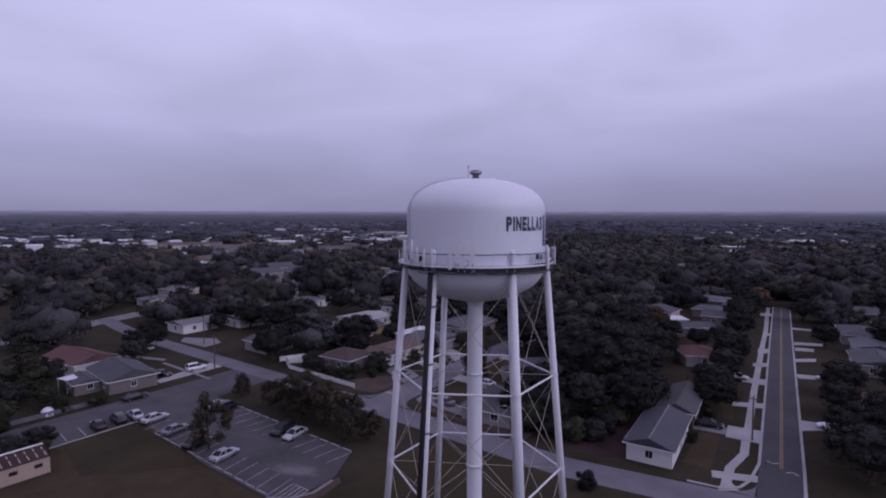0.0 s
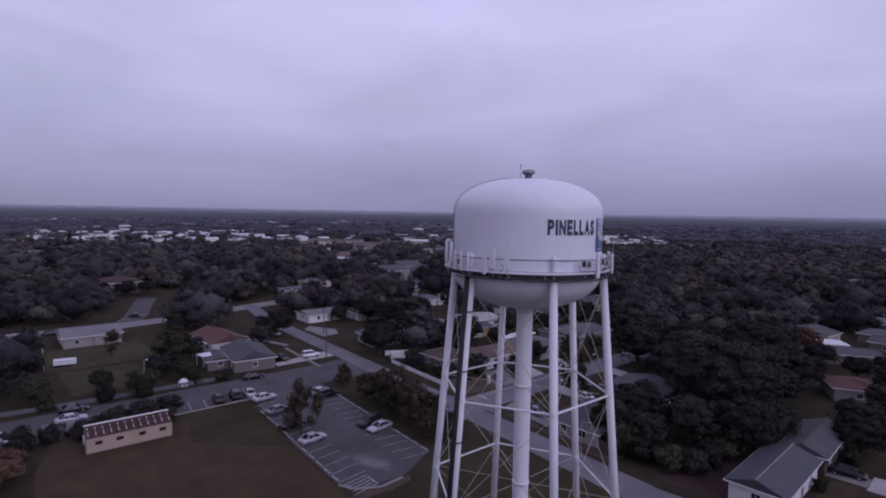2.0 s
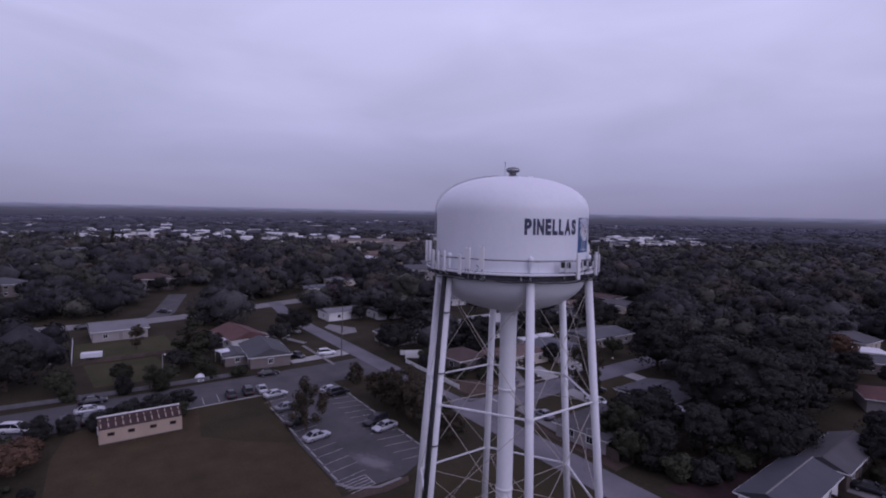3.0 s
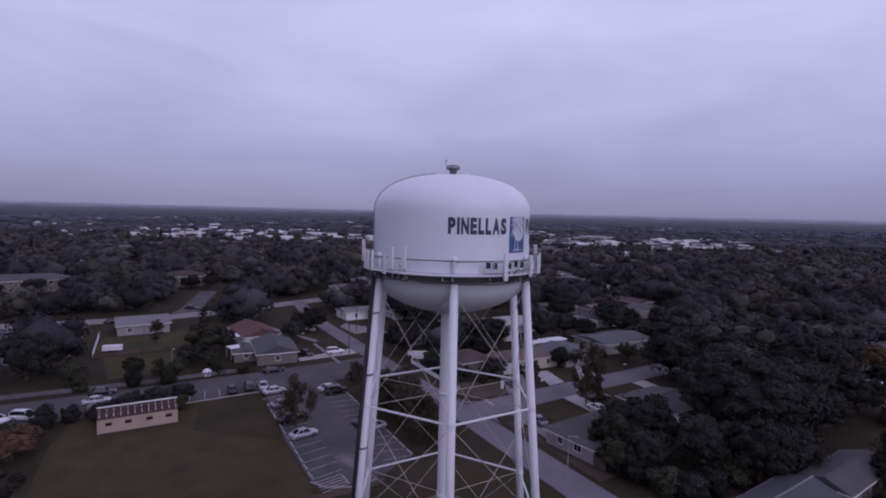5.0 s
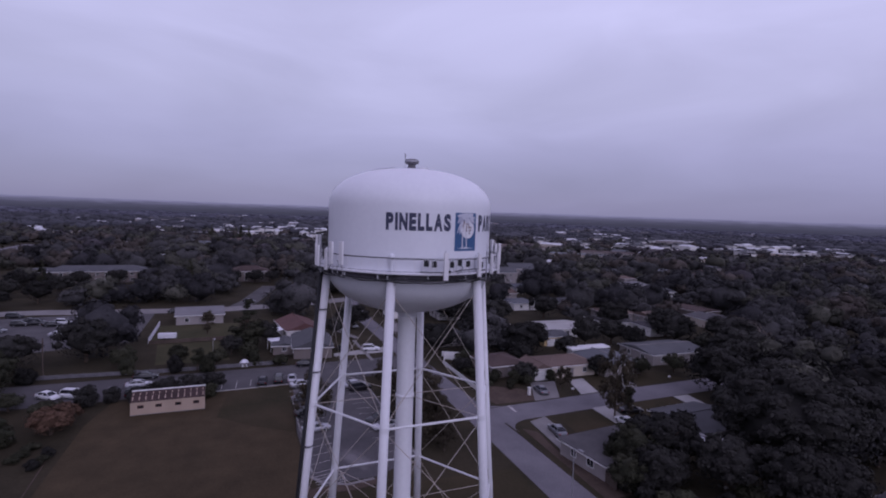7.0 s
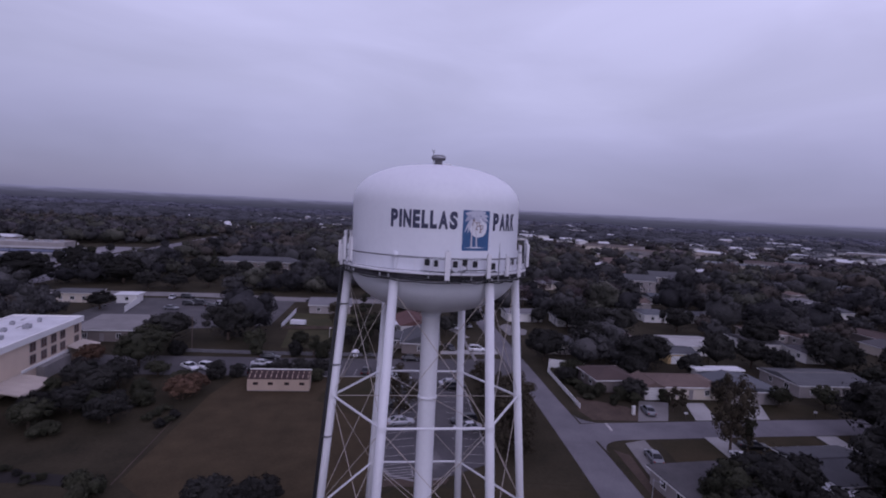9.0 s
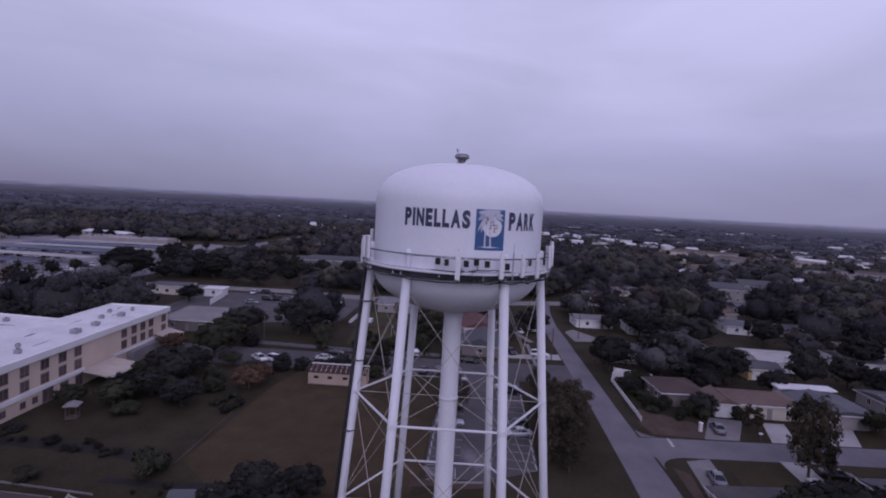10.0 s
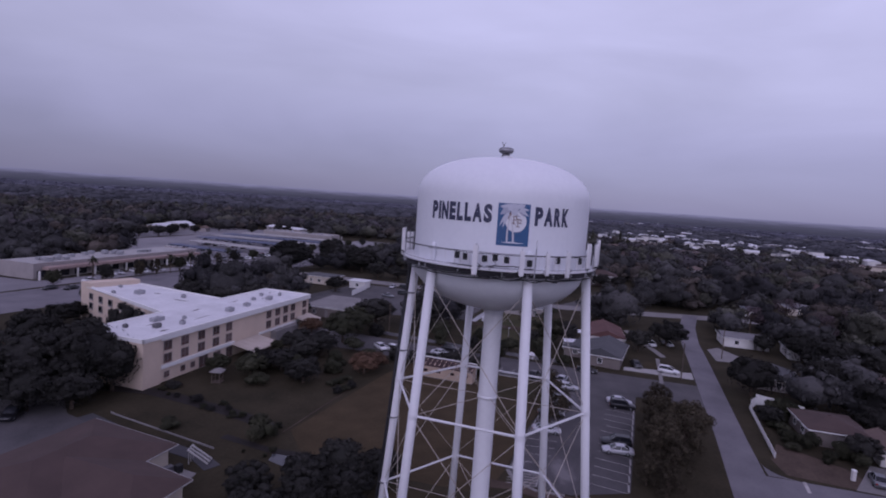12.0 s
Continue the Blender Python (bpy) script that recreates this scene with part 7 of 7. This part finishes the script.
for x, y, n in ((-57.8, -17, 4), (-57.0, -9, 4), (-55.8, -2, 4), (-54.2, 4, 4), (-47, 7.5, 3)):
    for i in range(n):
        h = brush_rng.uniform(0.35, 0.8)
        tree("bush", x + brush_rng.uniform(-1.5, 1.5), y + brush_rng.uniform(-3.6, 3.6), h, h * brush_rng.uniform(0.9, 1.7), "along the ditch")
plant("bush", "under the big trees", (-24.5, 68.2, 2.2, 1.8), (-40, 82.6, 3.2, 3.4), (-36, 82.2, 3.4, 3.4), (-32, 82.8, 3.2, 3.2), (-29.6, 85, 3.0, 3.0), (-28.6, 89, 3.2, 3.0), (-29, 94, 3.4, 3.2), (-44, 84, 3, 3))
plant("bush", "at the edge of the rough grass", (-76, -3, 2.6, 2.6), (-82, 1.0, 2.4, 2.6), (-87, -1, 2.8, 2.8), (-80, -14, 2.8, 2.6), (-88, -17, 2.4, 2.2), (-60.5, -19.5, 1.2, 1.8), (-57.5, -12, 1.0, 1.5), (-69, -8, 2.4, 2.4), (-79, -5.5, 3.2, 3.0), (-93, 4, 3, 2.8), (-96.5, 8.5, 3.4, 2.8), (-97.5, 12.5, 2.6, 2.0), (-113.4, 44.8, 2.6, 1.9), (-114.8, 39.5, 2.8, 2.2), (-113.6, 22.5, 3.4, 2.4), (-112.6, 29.2, 3.6, 2.6), (-115.2, 13.5, 3.2, 2.6), (-97.8, 27.5, 2.2, 1.6))
plant("bush", "at the edge of the rough grass", (-88, 84.8, 2.0, 1.7), (-91, 84.6, 1.8, 1.5), (-86.4, 87.2, 3.0, 1.9), (-84.0, 90.6, 2.6, 1.8), (-82.6, 93.2, 2.6, 1.9), (-98.5, 87, 3.6, 2.6), (-84.5, 84.5, 1.3, 1.4), (-94, 84.4, 1.8, 1.6), (-97.4, 84.4, 2.4, 1.6), (-81.5, 88.5, 1.8, 1.4), (-100, 85.5, 3.4, 2.4), (-83.6, 100.4, 2.4, 1.8), (-48, -8, 1.6, 1.8), (-113.5, -4, 3, 2.6), (-15.4, 93, 1.6, 1.2), (-14.8, 106, 2.0, 1.6), (-97.5, 24, 3.0, 2.2))
plant("bush", "at the edge of the rough grass", (-98, 20, 2.6, 2.2), (-95.6, 29.5, 2.4, 2.0), (-96.4, 17, 2.8, 2.2))
plant("conifer", "rising over the far town", (-602, 33, 17, 3.6), (-605, 62, 18, 3.4), (-606, 70.5, 16.5, 3.2))
plant("conifer", "among the back yards", (-130.5, 38.6, 13.2, 5.6), (-236, -30, 14, 3), (-243, 22, 13, 3))
plant("oak", "among the back yards", (-134, 43.5, 6.5, 3.4), (-125.5, 34.5, 5.0, 3.2), (-55, -27.6, 9.5, 5.2), (-137, 62.5, 6.5, 3.6), (-148, 70.5, 7.6, 5.6), (-155.6, 96.8, 5.6, 3.2), (-149.5, 104.5, 9, 5.6), (-145, 113, 8.5, 5.2), (-119.4, 99.6, 9.0, 6.2), (-106, 109, 9, 6), (-104, 126, 10.4, 4.4), (-107, 138, 8, 4.6))
plant("oak", "among the back yards", (-138, 106, 9.5, 6), (-140, 118, 9.5, 6), (-146, 141, 9, 6), (-126, 155, 9.5, 6), (-110, 163, 10, 7), (-100, 140, 7.5, 4))
plant("oak", "along the main road", (7.5, 92, 8.5, 6.0), (6.5, 103, 8, 5), (12, 100, 9, 6), (12, 110, 9, 6), (5.5, 133, 8, 4.2), (16, 137, 9, 6), (4.6, 121, 6.5, 3.6), (20, 122, 9, 6), (3, 180, 7, 3.8), (18, 185, 9, 6), (-25, 103, 8, 4.6), (-27, 97.5, 9, 5), (-14.6, 110.5, 6.5, 4.4), (-16.2, 117.5, 7.5, 4.6), (-14.8, 124.5, 6, 3.4), (-16.0, 146, 8, 4.6))
plant("oak", "along the main road", (-17, 158, 7, 4.2), (-15.8, 137.5, 6.5, 4.0), (-32, 142, 8.5, 5.2), (-26, 162, 5.5, 3.6), (-35, 168, 6, 4), (-22, 171, 5, 3.2), (-18, 180, 8.5, 5), (-20, 205, 9, 6), (-3, 222, 8, 4.6), (6, 222, 9, 6), (-20, 225, 9, 6), (-2, 250, 10, 6.5), (-17.5, 252, 9.5, 5.5), (-3, 275, 10, 7), (-20, 280, 10, 7))
plant("rust", "in the woods", (-18, 240, 9, 5), (-58, 205, 9, 5), (-41, 176, 8, 4.4))
plant("bare", "in the woods", (-178, 118, 10, 5), (-196, 128, 10, 5.5), (-190, 138, 10, 5), (-186, 100, 9, 4.6), (-208, 116, 10, 5))
plant("palm", "near the rough grass", (-133, -128, 8, 2.6), (-158, -117, 8, 2.6), (-170, -118, 8, 2.6), (-182, -119, 8.5, 2.6), (-196, -120, 8, 2.6))
for i in range(14):
    tree("oak" if i % 3 else "green", -112 - 17 * i, -119.5 + (i % 2) * 2.5, 6.2 + (i % 3) * 0.5, 2.7, "in a row along the wide road")
plant("great", "by the wide road", (-198, -87, 14.2, 11.0), (-219, -61, 11.5, 9.0))
plant("oak", "by the wide road", (-250, -94, 12, 8), (-236, -78, 11, 7), (-73, -74, 5.5, 3.6), (-80, -73, 6, 4), (-86, -75, 5, 3.4), (-100, -87.5, 7.0, 3.6), (-228, -86, 7, 4.5))
plant("brown", "by the wide road", (-130, -117.5, 6, 2.8), (-144, -118, 6.2, 2.8), (-152, -118, 6, 2.6), (-176, -118.5, 6, 2.8), (-188, -119, 6, 2.6))
plant("oak", "on the far yards", (-292, -248, 7, 5), (-312, -246, 6, 4), (-300, -254, 7, 4.5), (-342, -250, 7, 5), (-352, -226, 7, 4.6), (-366, -236, 7.5, 5), (-378, -210, 7, 4.5), (-322, -266, 6, 4), (-344, -264, 7, 4.5), (-388, -226, 7, 4.5), (-356, -206, 6, 4), (-270, -238, 8, 6), (-258, -242, 8, 6), (-282, -240, 7, 5), (-240, -240, 9, 6))
plant("oak", "along the back road", (-205, -46, 7.4, 5.3), (-207, -37, 6.5, 5.7), (-231, -39, 7.1, 4.6), (-214, -26, 9.0, 5.0), (-232, -23, 8.6, 5.1), (-215, -12, 8.1, 4.5), (-254, -58, 8.1, 5.8), (-255, -42, 7.8, 5.5))

# ---- woods ----
OPEN = []  # centre, half sizes of places with no woods
OPEN += [(-80, 38, 42, 36), (-78, -14, 40, 22), (-30, 44, 30, 32), (-165, 27, 20, 14), (-150, 54, 14, 10), (-126, 54, 14, 10), (-130, 26, 14, 14), (-165, -17, 27, 30), (-131, -18, 14, 10), (-75, -45, 28, 30)]
OPEN += [(-84, 108, 20, 42), (-60, 102, 12, 26), (-20, 95, 12, 22), (-22.5, 130, 9, 9), (-25, 141, 8, 9), (-33, 180, 11, 9), (-26, 202, 8, 8), (10, 160, 12, 50), (13, 122, 9, 10), (-124, 131, 10, 10)]
OPEN += [(-114, 121, 7, 7), (-124, 153, 11, 10), (-164, 161, 9, 12), (-158, 92, 12, 10), (-157, 107, 8, 7), (-160, 124, 10, 8), (-135, 110, 7, 7), (-120, 91, 7, 6), (-128, 128, 20, 13), (-135, 92, 12, 10), (-167, 204, 11, 12), (-117, 238, 9, 8)]
OPEN += [(-180, 230, 11, 8), (-274, -17, 9, 23), (-268, 48, 9, 12), (-236, 192, 16, 24), (-262, 205, 11, 15), (-300, 150, 8, 17), (-28, -2, 26, 22), (-240, -125, 160, 38), (-265, -205, 75, 40), (-300, -60, 16, 16)]
OPEN += [(-215, -38, 12, 20), (-222, 186, 10, 14), (-146, 90, 10, 8), (-126, 168, 5, 5), (-290, -170, 60, 60), (-124, 78, 12, 9), (-92, -84, 34, 20), (-150, -90, 40, 10), (-119, 68, 8, 8)]
OPEN += [(-29, 162, 11, 14), (-23, 140, 9, 12), (-172, -51, 18, 20), (-243, -22, 20, 26), (-345, -112, 60, 18), (-133, -26, 14, 12)]
OPEN += [(-318, -254, 34, 22), (-372, -222, 18, 32), (-92, -148, 22, 24)]
OPEN += [(x + 4, y - 2, 9, 9) for x, y in MORE]
LINES = [(STREET_A, 6), (STREET_B, 6.5), (STREET_C, 9), (MAIN, 8.5), (ROAD_D, 8), (ROAD_F, 9), (ROAD_E, 18)]


def is_open(x, y, pad=0.0):
    for cx, cy, a, b in OPEN:
        if abs(x - cx) < a + pad and abs(y - cy) < b + pad:
            return True
    for line, half in LINES:
        for (ax, ay), (bx, by) in zip(line, line[1:]):
            dx, dy = bx - ax, by - ay
            s = min(1, max(0, ((x - ax) * dx + (y - ay) * dy) / (dx * dx + dy * dy)))
            if math.hypot(x - ax - s * dx, y - ay - s * dy) < half + 1.8 * pad:
                return True
    return False


# ---- far buildings ----
far_rng = np.random.default_rng(21)
FAR = []


def far_building(x, y, w, d, h, rot, pale):
    w, d = (w * 0.42, d * 0.7) if pale and w > 30 else (w, d)
    top = M["roof_bright"] if pale else M[("roof_grey", "roof_tan", "roof_blue", "roof_brown")[far_rng.integers(4)]]
    b = thing("far_building", "distant low building with a %s roof among trees" % ("bright white" if pale else "dull"), "building", "distant buildings", at=pose(x, y, 0, 0, 0, rot))
    part("wall", Geo().box(-w / 2, w / 2, -d / 2, d / 2, -0.2, h), M["stucco_grey" if far_rng.random() < 0.7 else "stucco_cream"], b)
    rise = 0.3 if w > 24 else 1.6
    part("roof", Geo().add([(-w / 2 - 0.5, -d / 2 - 0.5, h), (w / 2 + 0.5, -d / 2 - 0.5, h), (w / 2 + 0.5, d / 2 + 0.5, h), (-w / 2 - 0.5, d / 2 + 0.5, h), (-w / 2, 0, h + rise), (w / 2, 0, h + rise)], [(3, 2, 1, 0), (0, 1, 5, 4), (2, 3, 4, 5), (1, 2, 5), (3, 0, 4)]), top, b)
    n = max(2, int(w / 8))
    for i in range(min(n, 6)):
        u = -w / 2 + w * (i + 0.5) / min(n, 6)
        part("window", Geo().box(u - 0.9, u + 0.9, -d / 2 - 0.05, -d / 2, 1.0, 2.3).box(u - 0.9, u + 0.9, d / 2, d / 2 + 0.05, 1.0, 2.3), M["glass"], b)
    FAR.append((x, y, max(w, d) / 2 + 5))


for bearing, dist, w, d, h, pale in ((98, 572, 125, 24, 6, True), (104, 585, 70, 20, 6, True), (122, 690, 60, 24, 6, True), (133, 640, 44, 24, 6, True), (137, 520, 50, 26, 6, False), (140, 470, 46, 24, 6, False), (143, 600, 55, 22, 7, True), (132, 860, 90, 30, 8, True), (147, 560, 70, 26, 6, False), (152, 620, 60, 24, 7, False), (96, 690, 60, 20, 6, True), (92, 610, 40, 20, 6, False), (90, 980, 120, 30, 8, True), (157, 1150, 90, 30, 8, True), (171, 1250, 80, 26, 8, True), (175, 1050, 60, 26, 8, True), (163, 900, 60, 24, 7, True), (112, 1200, 120, 30, 8, True), (118, 900, 60, 24, 7, True), (102, 1400, 130, 30, 8, True)):
    a = radians(bearing)
    far_building(dist * math.cos(a), 20 + dist * math.sin(a), w, d, h, bearing + 80 + far_rng.uniform(-20, 20), pale)
for x, y, w, d, rot, pale in ((-318, -284, 20, 12, 14, True), (-336, -278, 14, 9, 14, True), (-404, -236, 22, 12, 70, True), (-352, -300, 20, 12, 12, True), (-306, -262, 9, 6, 5, True), (-330, -254, 8, 6, 20, False), (-398, -214, 16, 10, 80, True)):
    far_building(x, y, w, d, 3.0, rot, pale)
made = 0
while made < 130:
    bearing = far_rng.uniform(86, 200)
    dist = 330 + 420 * far_rng.random()
    if dist < 500 and not (126 < bearing < 152 or 166 < bearing < 184) and far_rng.random() < 0.8:
        continue
    a = radians(bearing)
    x, y = dist * math.cos(a), 20 + dist * math.sin(a)
    if is_open(x, y, 12):
        continue
    big = far_rng.random() < 0.08 and dist > 480
    far_building(x, y, far_rng.uniform(28, 60) if big else far_rng.uniform(11, 18), far_rng.uniform(14, 24) if big else far_rng.uniform(8, 12), far_rng.uniform(4, 7) if big else 3.2, far_rng.uniform(-25, 25) + 90 * far_rng.integers(2), far_rng.random() < 0.3)
    made += 1


def in_town(x, y):
    """How much of the far land is built up: 0 to 1."""
    r, b = math.hypot(x, y - 25), math.degrees(math.atan2(y - 25, x)) % 360
    if r < 430:
        return 0.0
    edge = min(1.0, max(0.0, (b - 112) / 10)) * min(1.0, max(0.0, (200 - b) / 14))
    side = 0.8 * min(1.0, max(0.0, (104 - b) / 5))
    return max(edge, side) * min(1.0, (r - 430) / 140) * min(1.0, max(0.25, 0.6 + 1.2 * noise.noise((x / 260.0, y / 260.0, 1.0))))


# the town past the nearer blocks: too many houses to count
town = {key: Geo() for key in ("wall", "white", "dull", "plain")}
made = 0
while made < 1100:
    bearing, dist = far_rng.uniform(86, 204), 650 + 1560 * far_rng.random() ** 1.15
    a = radians(bearing)
    x, y = dist * math.cos(a), 20 + dist * math.sin(a)
    if far_rng.random() > 0.12 + in_town(x, y) or is_open(x, y, 12):
        continue
    big = far_rng.random() < 0.03
    w, d, h = (far_rng.uniform(28, 60), far_rng.uniform(16, 26), far_rng.uniform(5, 8)) if big else (far_rng.uniform(9, 19), far_rng.uniform(8, 12), far_rng.uniform(4, 8))
    t = radians(far_rng.uniform(-12, 12) + 90 * far_rng.integers(2))
    ca, sa = math.cos(t), math.sin(t)
    put = lambda u, v, z: (x + ca * u - sa * v, y + sa * u + ca * v, z)
    ring = ((-w / 2, -d / 2), (w / 2, -d / 2), (w / 2, d / 2), (-w / 2, d / 2))
    # past 1050 m the walls turn grey: haze put into their colour
    town["wall" if dist < 1050 else "plain"].add([put(u, v, z) for z in (-0.2, h) for u, v in ring], [(0, 1, 5, 4), (1, 2, 6, 5), (2, 3, 7, 6), (3, 0, 4, 7)])
    rise = 0.4 if big else 1.7
    roof_v = [put(u * 1.05, v * 1.05, h) for u, v in ring] + [put(-w / 2, 0, h + rise), put(w / 2, 0, h + rise)]
    # past 1200 m fewer roofs are white, again to paint in haze
    town["white" if far_rng.random() < (0.36 if dist < 1200 else 0.16) else "dull"].add(roof_v, [(0, 1, 5, 4), (2, 3, 4, 5), (1, 2, 5), (3, 0, 4)])
    made += 1
for key, mat, label in (("wall", "stucco_white", "pale walls of the distant town"), ("white", "roof_bright", "white roofs of the distant town"), ("dull", "roof_grey", "grey roofs of the distant town"), ("plain", "stucco_grey", "walls of the farthest houses greyed for haze")):
    tagged(new("town_" + key, town[key].mesh("town_" + key, M[mat])), label, "town", kind="stuff")
FAR_XY = np.array(FAR)


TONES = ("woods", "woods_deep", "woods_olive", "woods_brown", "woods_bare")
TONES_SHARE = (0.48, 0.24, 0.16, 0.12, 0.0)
# past the near belt: more pale and grey trees, standing in for haze
TONES_HAZED = (0.42, 0.08, 0.20, 0.16, 0.14)


def woods(name, r0, r1, step, low, high, cards, lumps_n, base, card_size, density, label, mat="woods"):
    rng = np.random.default_rng(int(r0))
    fill = 0.85 if r1 < 800 else 0.95
    V, F, k = [], [], 0
    pts = []
    for gx in np.arange(-r1, r1 * 0.16, step):
        for gy in np.arange(-r1 * 0.86, r1, step):
            px, py = gx + rng.uniform(-0.5, 0.5) * step, gy + rng.uniform(-0.5, 0.5) * step
            r = math.hypot(px, py - 25)
            if not r0 <= r < r1:
                continue
            b = math.degrees(math.atan2(py - 25, px)) % 360
            if not 80 < b < 246:
                continue
            clump = noise.noise((px / 90.0, py / 90.0, 3.0)) + 0.5 * noise.noise((px / 30.0, py / 30.0, 8.0))
            if rng.random() > (density + 0.5 * clump) * (1 - 0.50 * in_town(px, py)) or (r < 720 and is_open(px, py, 2.2)):
                continue
            near = np.hypot(FAR_XY[:, 0] - px, FAR_XY[:, 1] - py)
            if (near < FAR_XY[:, 2] + step * 0.35).any():
                continue
            pts.append((px, py))
    soft, tone = [], []
    for px, py in pts:
        shade = rng.choice(len(TONES), p=TONES_SHARE if r1 < 400 else TONES_HAZED) if mat == "woods" else 0
        before = len(F)
        u = rng.random() ** 1.3
        h = (low + (high - low) * u) * (1 - 0.35 * in_town(px, py))
        R = step * (0.46 + 0.56 * u) * rng.uniform(0.92, 1.1)
        hz = min(0.52 * h, 1.0 * R)
        if lumps_n > 1:
            c = np.array(dome_lumps(rng, R, h - hz, hz, lumps_n - 1, 0.26 * R))
            c, rad = c[:, :3] + (px, py, 0), c[:, 3:]
        else:
            c, rad = np.array([(px, py, h * rng.uniform(0.4, 0.7))]), np.array([(R, R, min(R, h * 0.42))])
        for ci, ri in zip(c, rad):
            V.append(base[0] * ri * fill * rng.uniform(0.84, 1.12, (len(base[0]), 1)) + ci)
            F.append(base[1] + k)
            soft.append(np.ones(len(base[1]), bool))
            k += len(base[0])
        if cards:
            v, f = leaf_cards(rng, c, rad, max(4, int(cards * (R / (0.68 * step)) ** 2)), card_size, 0.5, (0.86, 1.18), 0.6)
            V.append(v)
            F.append(f + k)
            soft.append(np.zeros(len(f), bool))
            k += len(v)
        tone.append(np.full(sum(len(f) for f in F[before:]), shade, np.int32))
    mats = [M[q] for q in TONES] if mat == "woods" else [M[mat]]
    ob = new(name, tri_mesh(name, np.concatenate(V), np.concatenate(F), mats, np.concatenate(soft), np.concatenate(tone)))
    return tagged(ob, label, "woods", kind="stuff")


woods("woods_near", 95, 330, 8.8, 5, 14, 500, 11, ICO1, 0.42, 0.82, "dense dark green tree crowns between the houses")
woods("woods_middle", 330, 760, 11.5, 5.5, 14, 64, 4, ICO1, 0.95, 0.92, "green tree crowns in the middle distance, mixed paler for haze")
# both far belts carry their haze in the leaf colour
woods("woods_far", 760, 1400, 16, 6, 15, 12, 1, ICO1, 1.5, 1.0, "far tree crowns with haze put into the leaf colour", "woods_far")
woods("woods_farthest", 1400, 2290, 27, 7, 15, 6, 1, ICO1, 3.0, 1.0, "tree crowns near the horizon coloured pale for haze", "woods_farthest")

# ---- hazy distance beyond the last woods: a glowing ring, haze painted as a fade to sky ----
HAZE_R, HAZE_TOP = 2310.0, 50.0
haze = bpy.data.materials.new("painted_haze_glow")
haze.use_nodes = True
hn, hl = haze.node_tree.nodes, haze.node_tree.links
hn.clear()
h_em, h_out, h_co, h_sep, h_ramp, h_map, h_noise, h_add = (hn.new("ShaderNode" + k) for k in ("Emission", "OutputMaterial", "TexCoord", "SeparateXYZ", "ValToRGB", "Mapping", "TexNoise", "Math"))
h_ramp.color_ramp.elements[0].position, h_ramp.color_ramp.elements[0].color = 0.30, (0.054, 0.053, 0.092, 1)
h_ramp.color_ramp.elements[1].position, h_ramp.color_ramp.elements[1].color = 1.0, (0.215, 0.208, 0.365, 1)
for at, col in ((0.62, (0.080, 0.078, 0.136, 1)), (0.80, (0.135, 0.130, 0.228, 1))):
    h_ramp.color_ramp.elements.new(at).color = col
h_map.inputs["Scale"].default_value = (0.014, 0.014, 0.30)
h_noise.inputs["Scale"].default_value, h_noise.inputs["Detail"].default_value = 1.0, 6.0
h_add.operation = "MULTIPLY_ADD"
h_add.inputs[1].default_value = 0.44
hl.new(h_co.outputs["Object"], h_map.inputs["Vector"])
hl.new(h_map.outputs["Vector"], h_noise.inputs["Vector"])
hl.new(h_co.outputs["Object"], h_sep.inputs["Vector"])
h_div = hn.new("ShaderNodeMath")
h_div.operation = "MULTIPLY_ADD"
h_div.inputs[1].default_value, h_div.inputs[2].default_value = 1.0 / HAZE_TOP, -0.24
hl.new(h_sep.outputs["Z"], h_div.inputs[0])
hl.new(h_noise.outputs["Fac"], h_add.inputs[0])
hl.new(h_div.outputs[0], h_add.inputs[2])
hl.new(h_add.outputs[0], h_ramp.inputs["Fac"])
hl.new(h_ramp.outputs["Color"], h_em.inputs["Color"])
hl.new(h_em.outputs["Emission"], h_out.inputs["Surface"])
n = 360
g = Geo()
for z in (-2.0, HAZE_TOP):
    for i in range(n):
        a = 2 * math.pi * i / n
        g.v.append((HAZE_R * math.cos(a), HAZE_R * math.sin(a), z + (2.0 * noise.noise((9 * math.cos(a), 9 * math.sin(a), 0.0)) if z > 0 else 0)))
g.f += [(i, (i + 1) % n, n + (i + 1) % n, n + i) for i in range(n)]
setting("backdrop", g, haze, "glowing backdrop ring painted as hazy grey distant land", "backdrop")
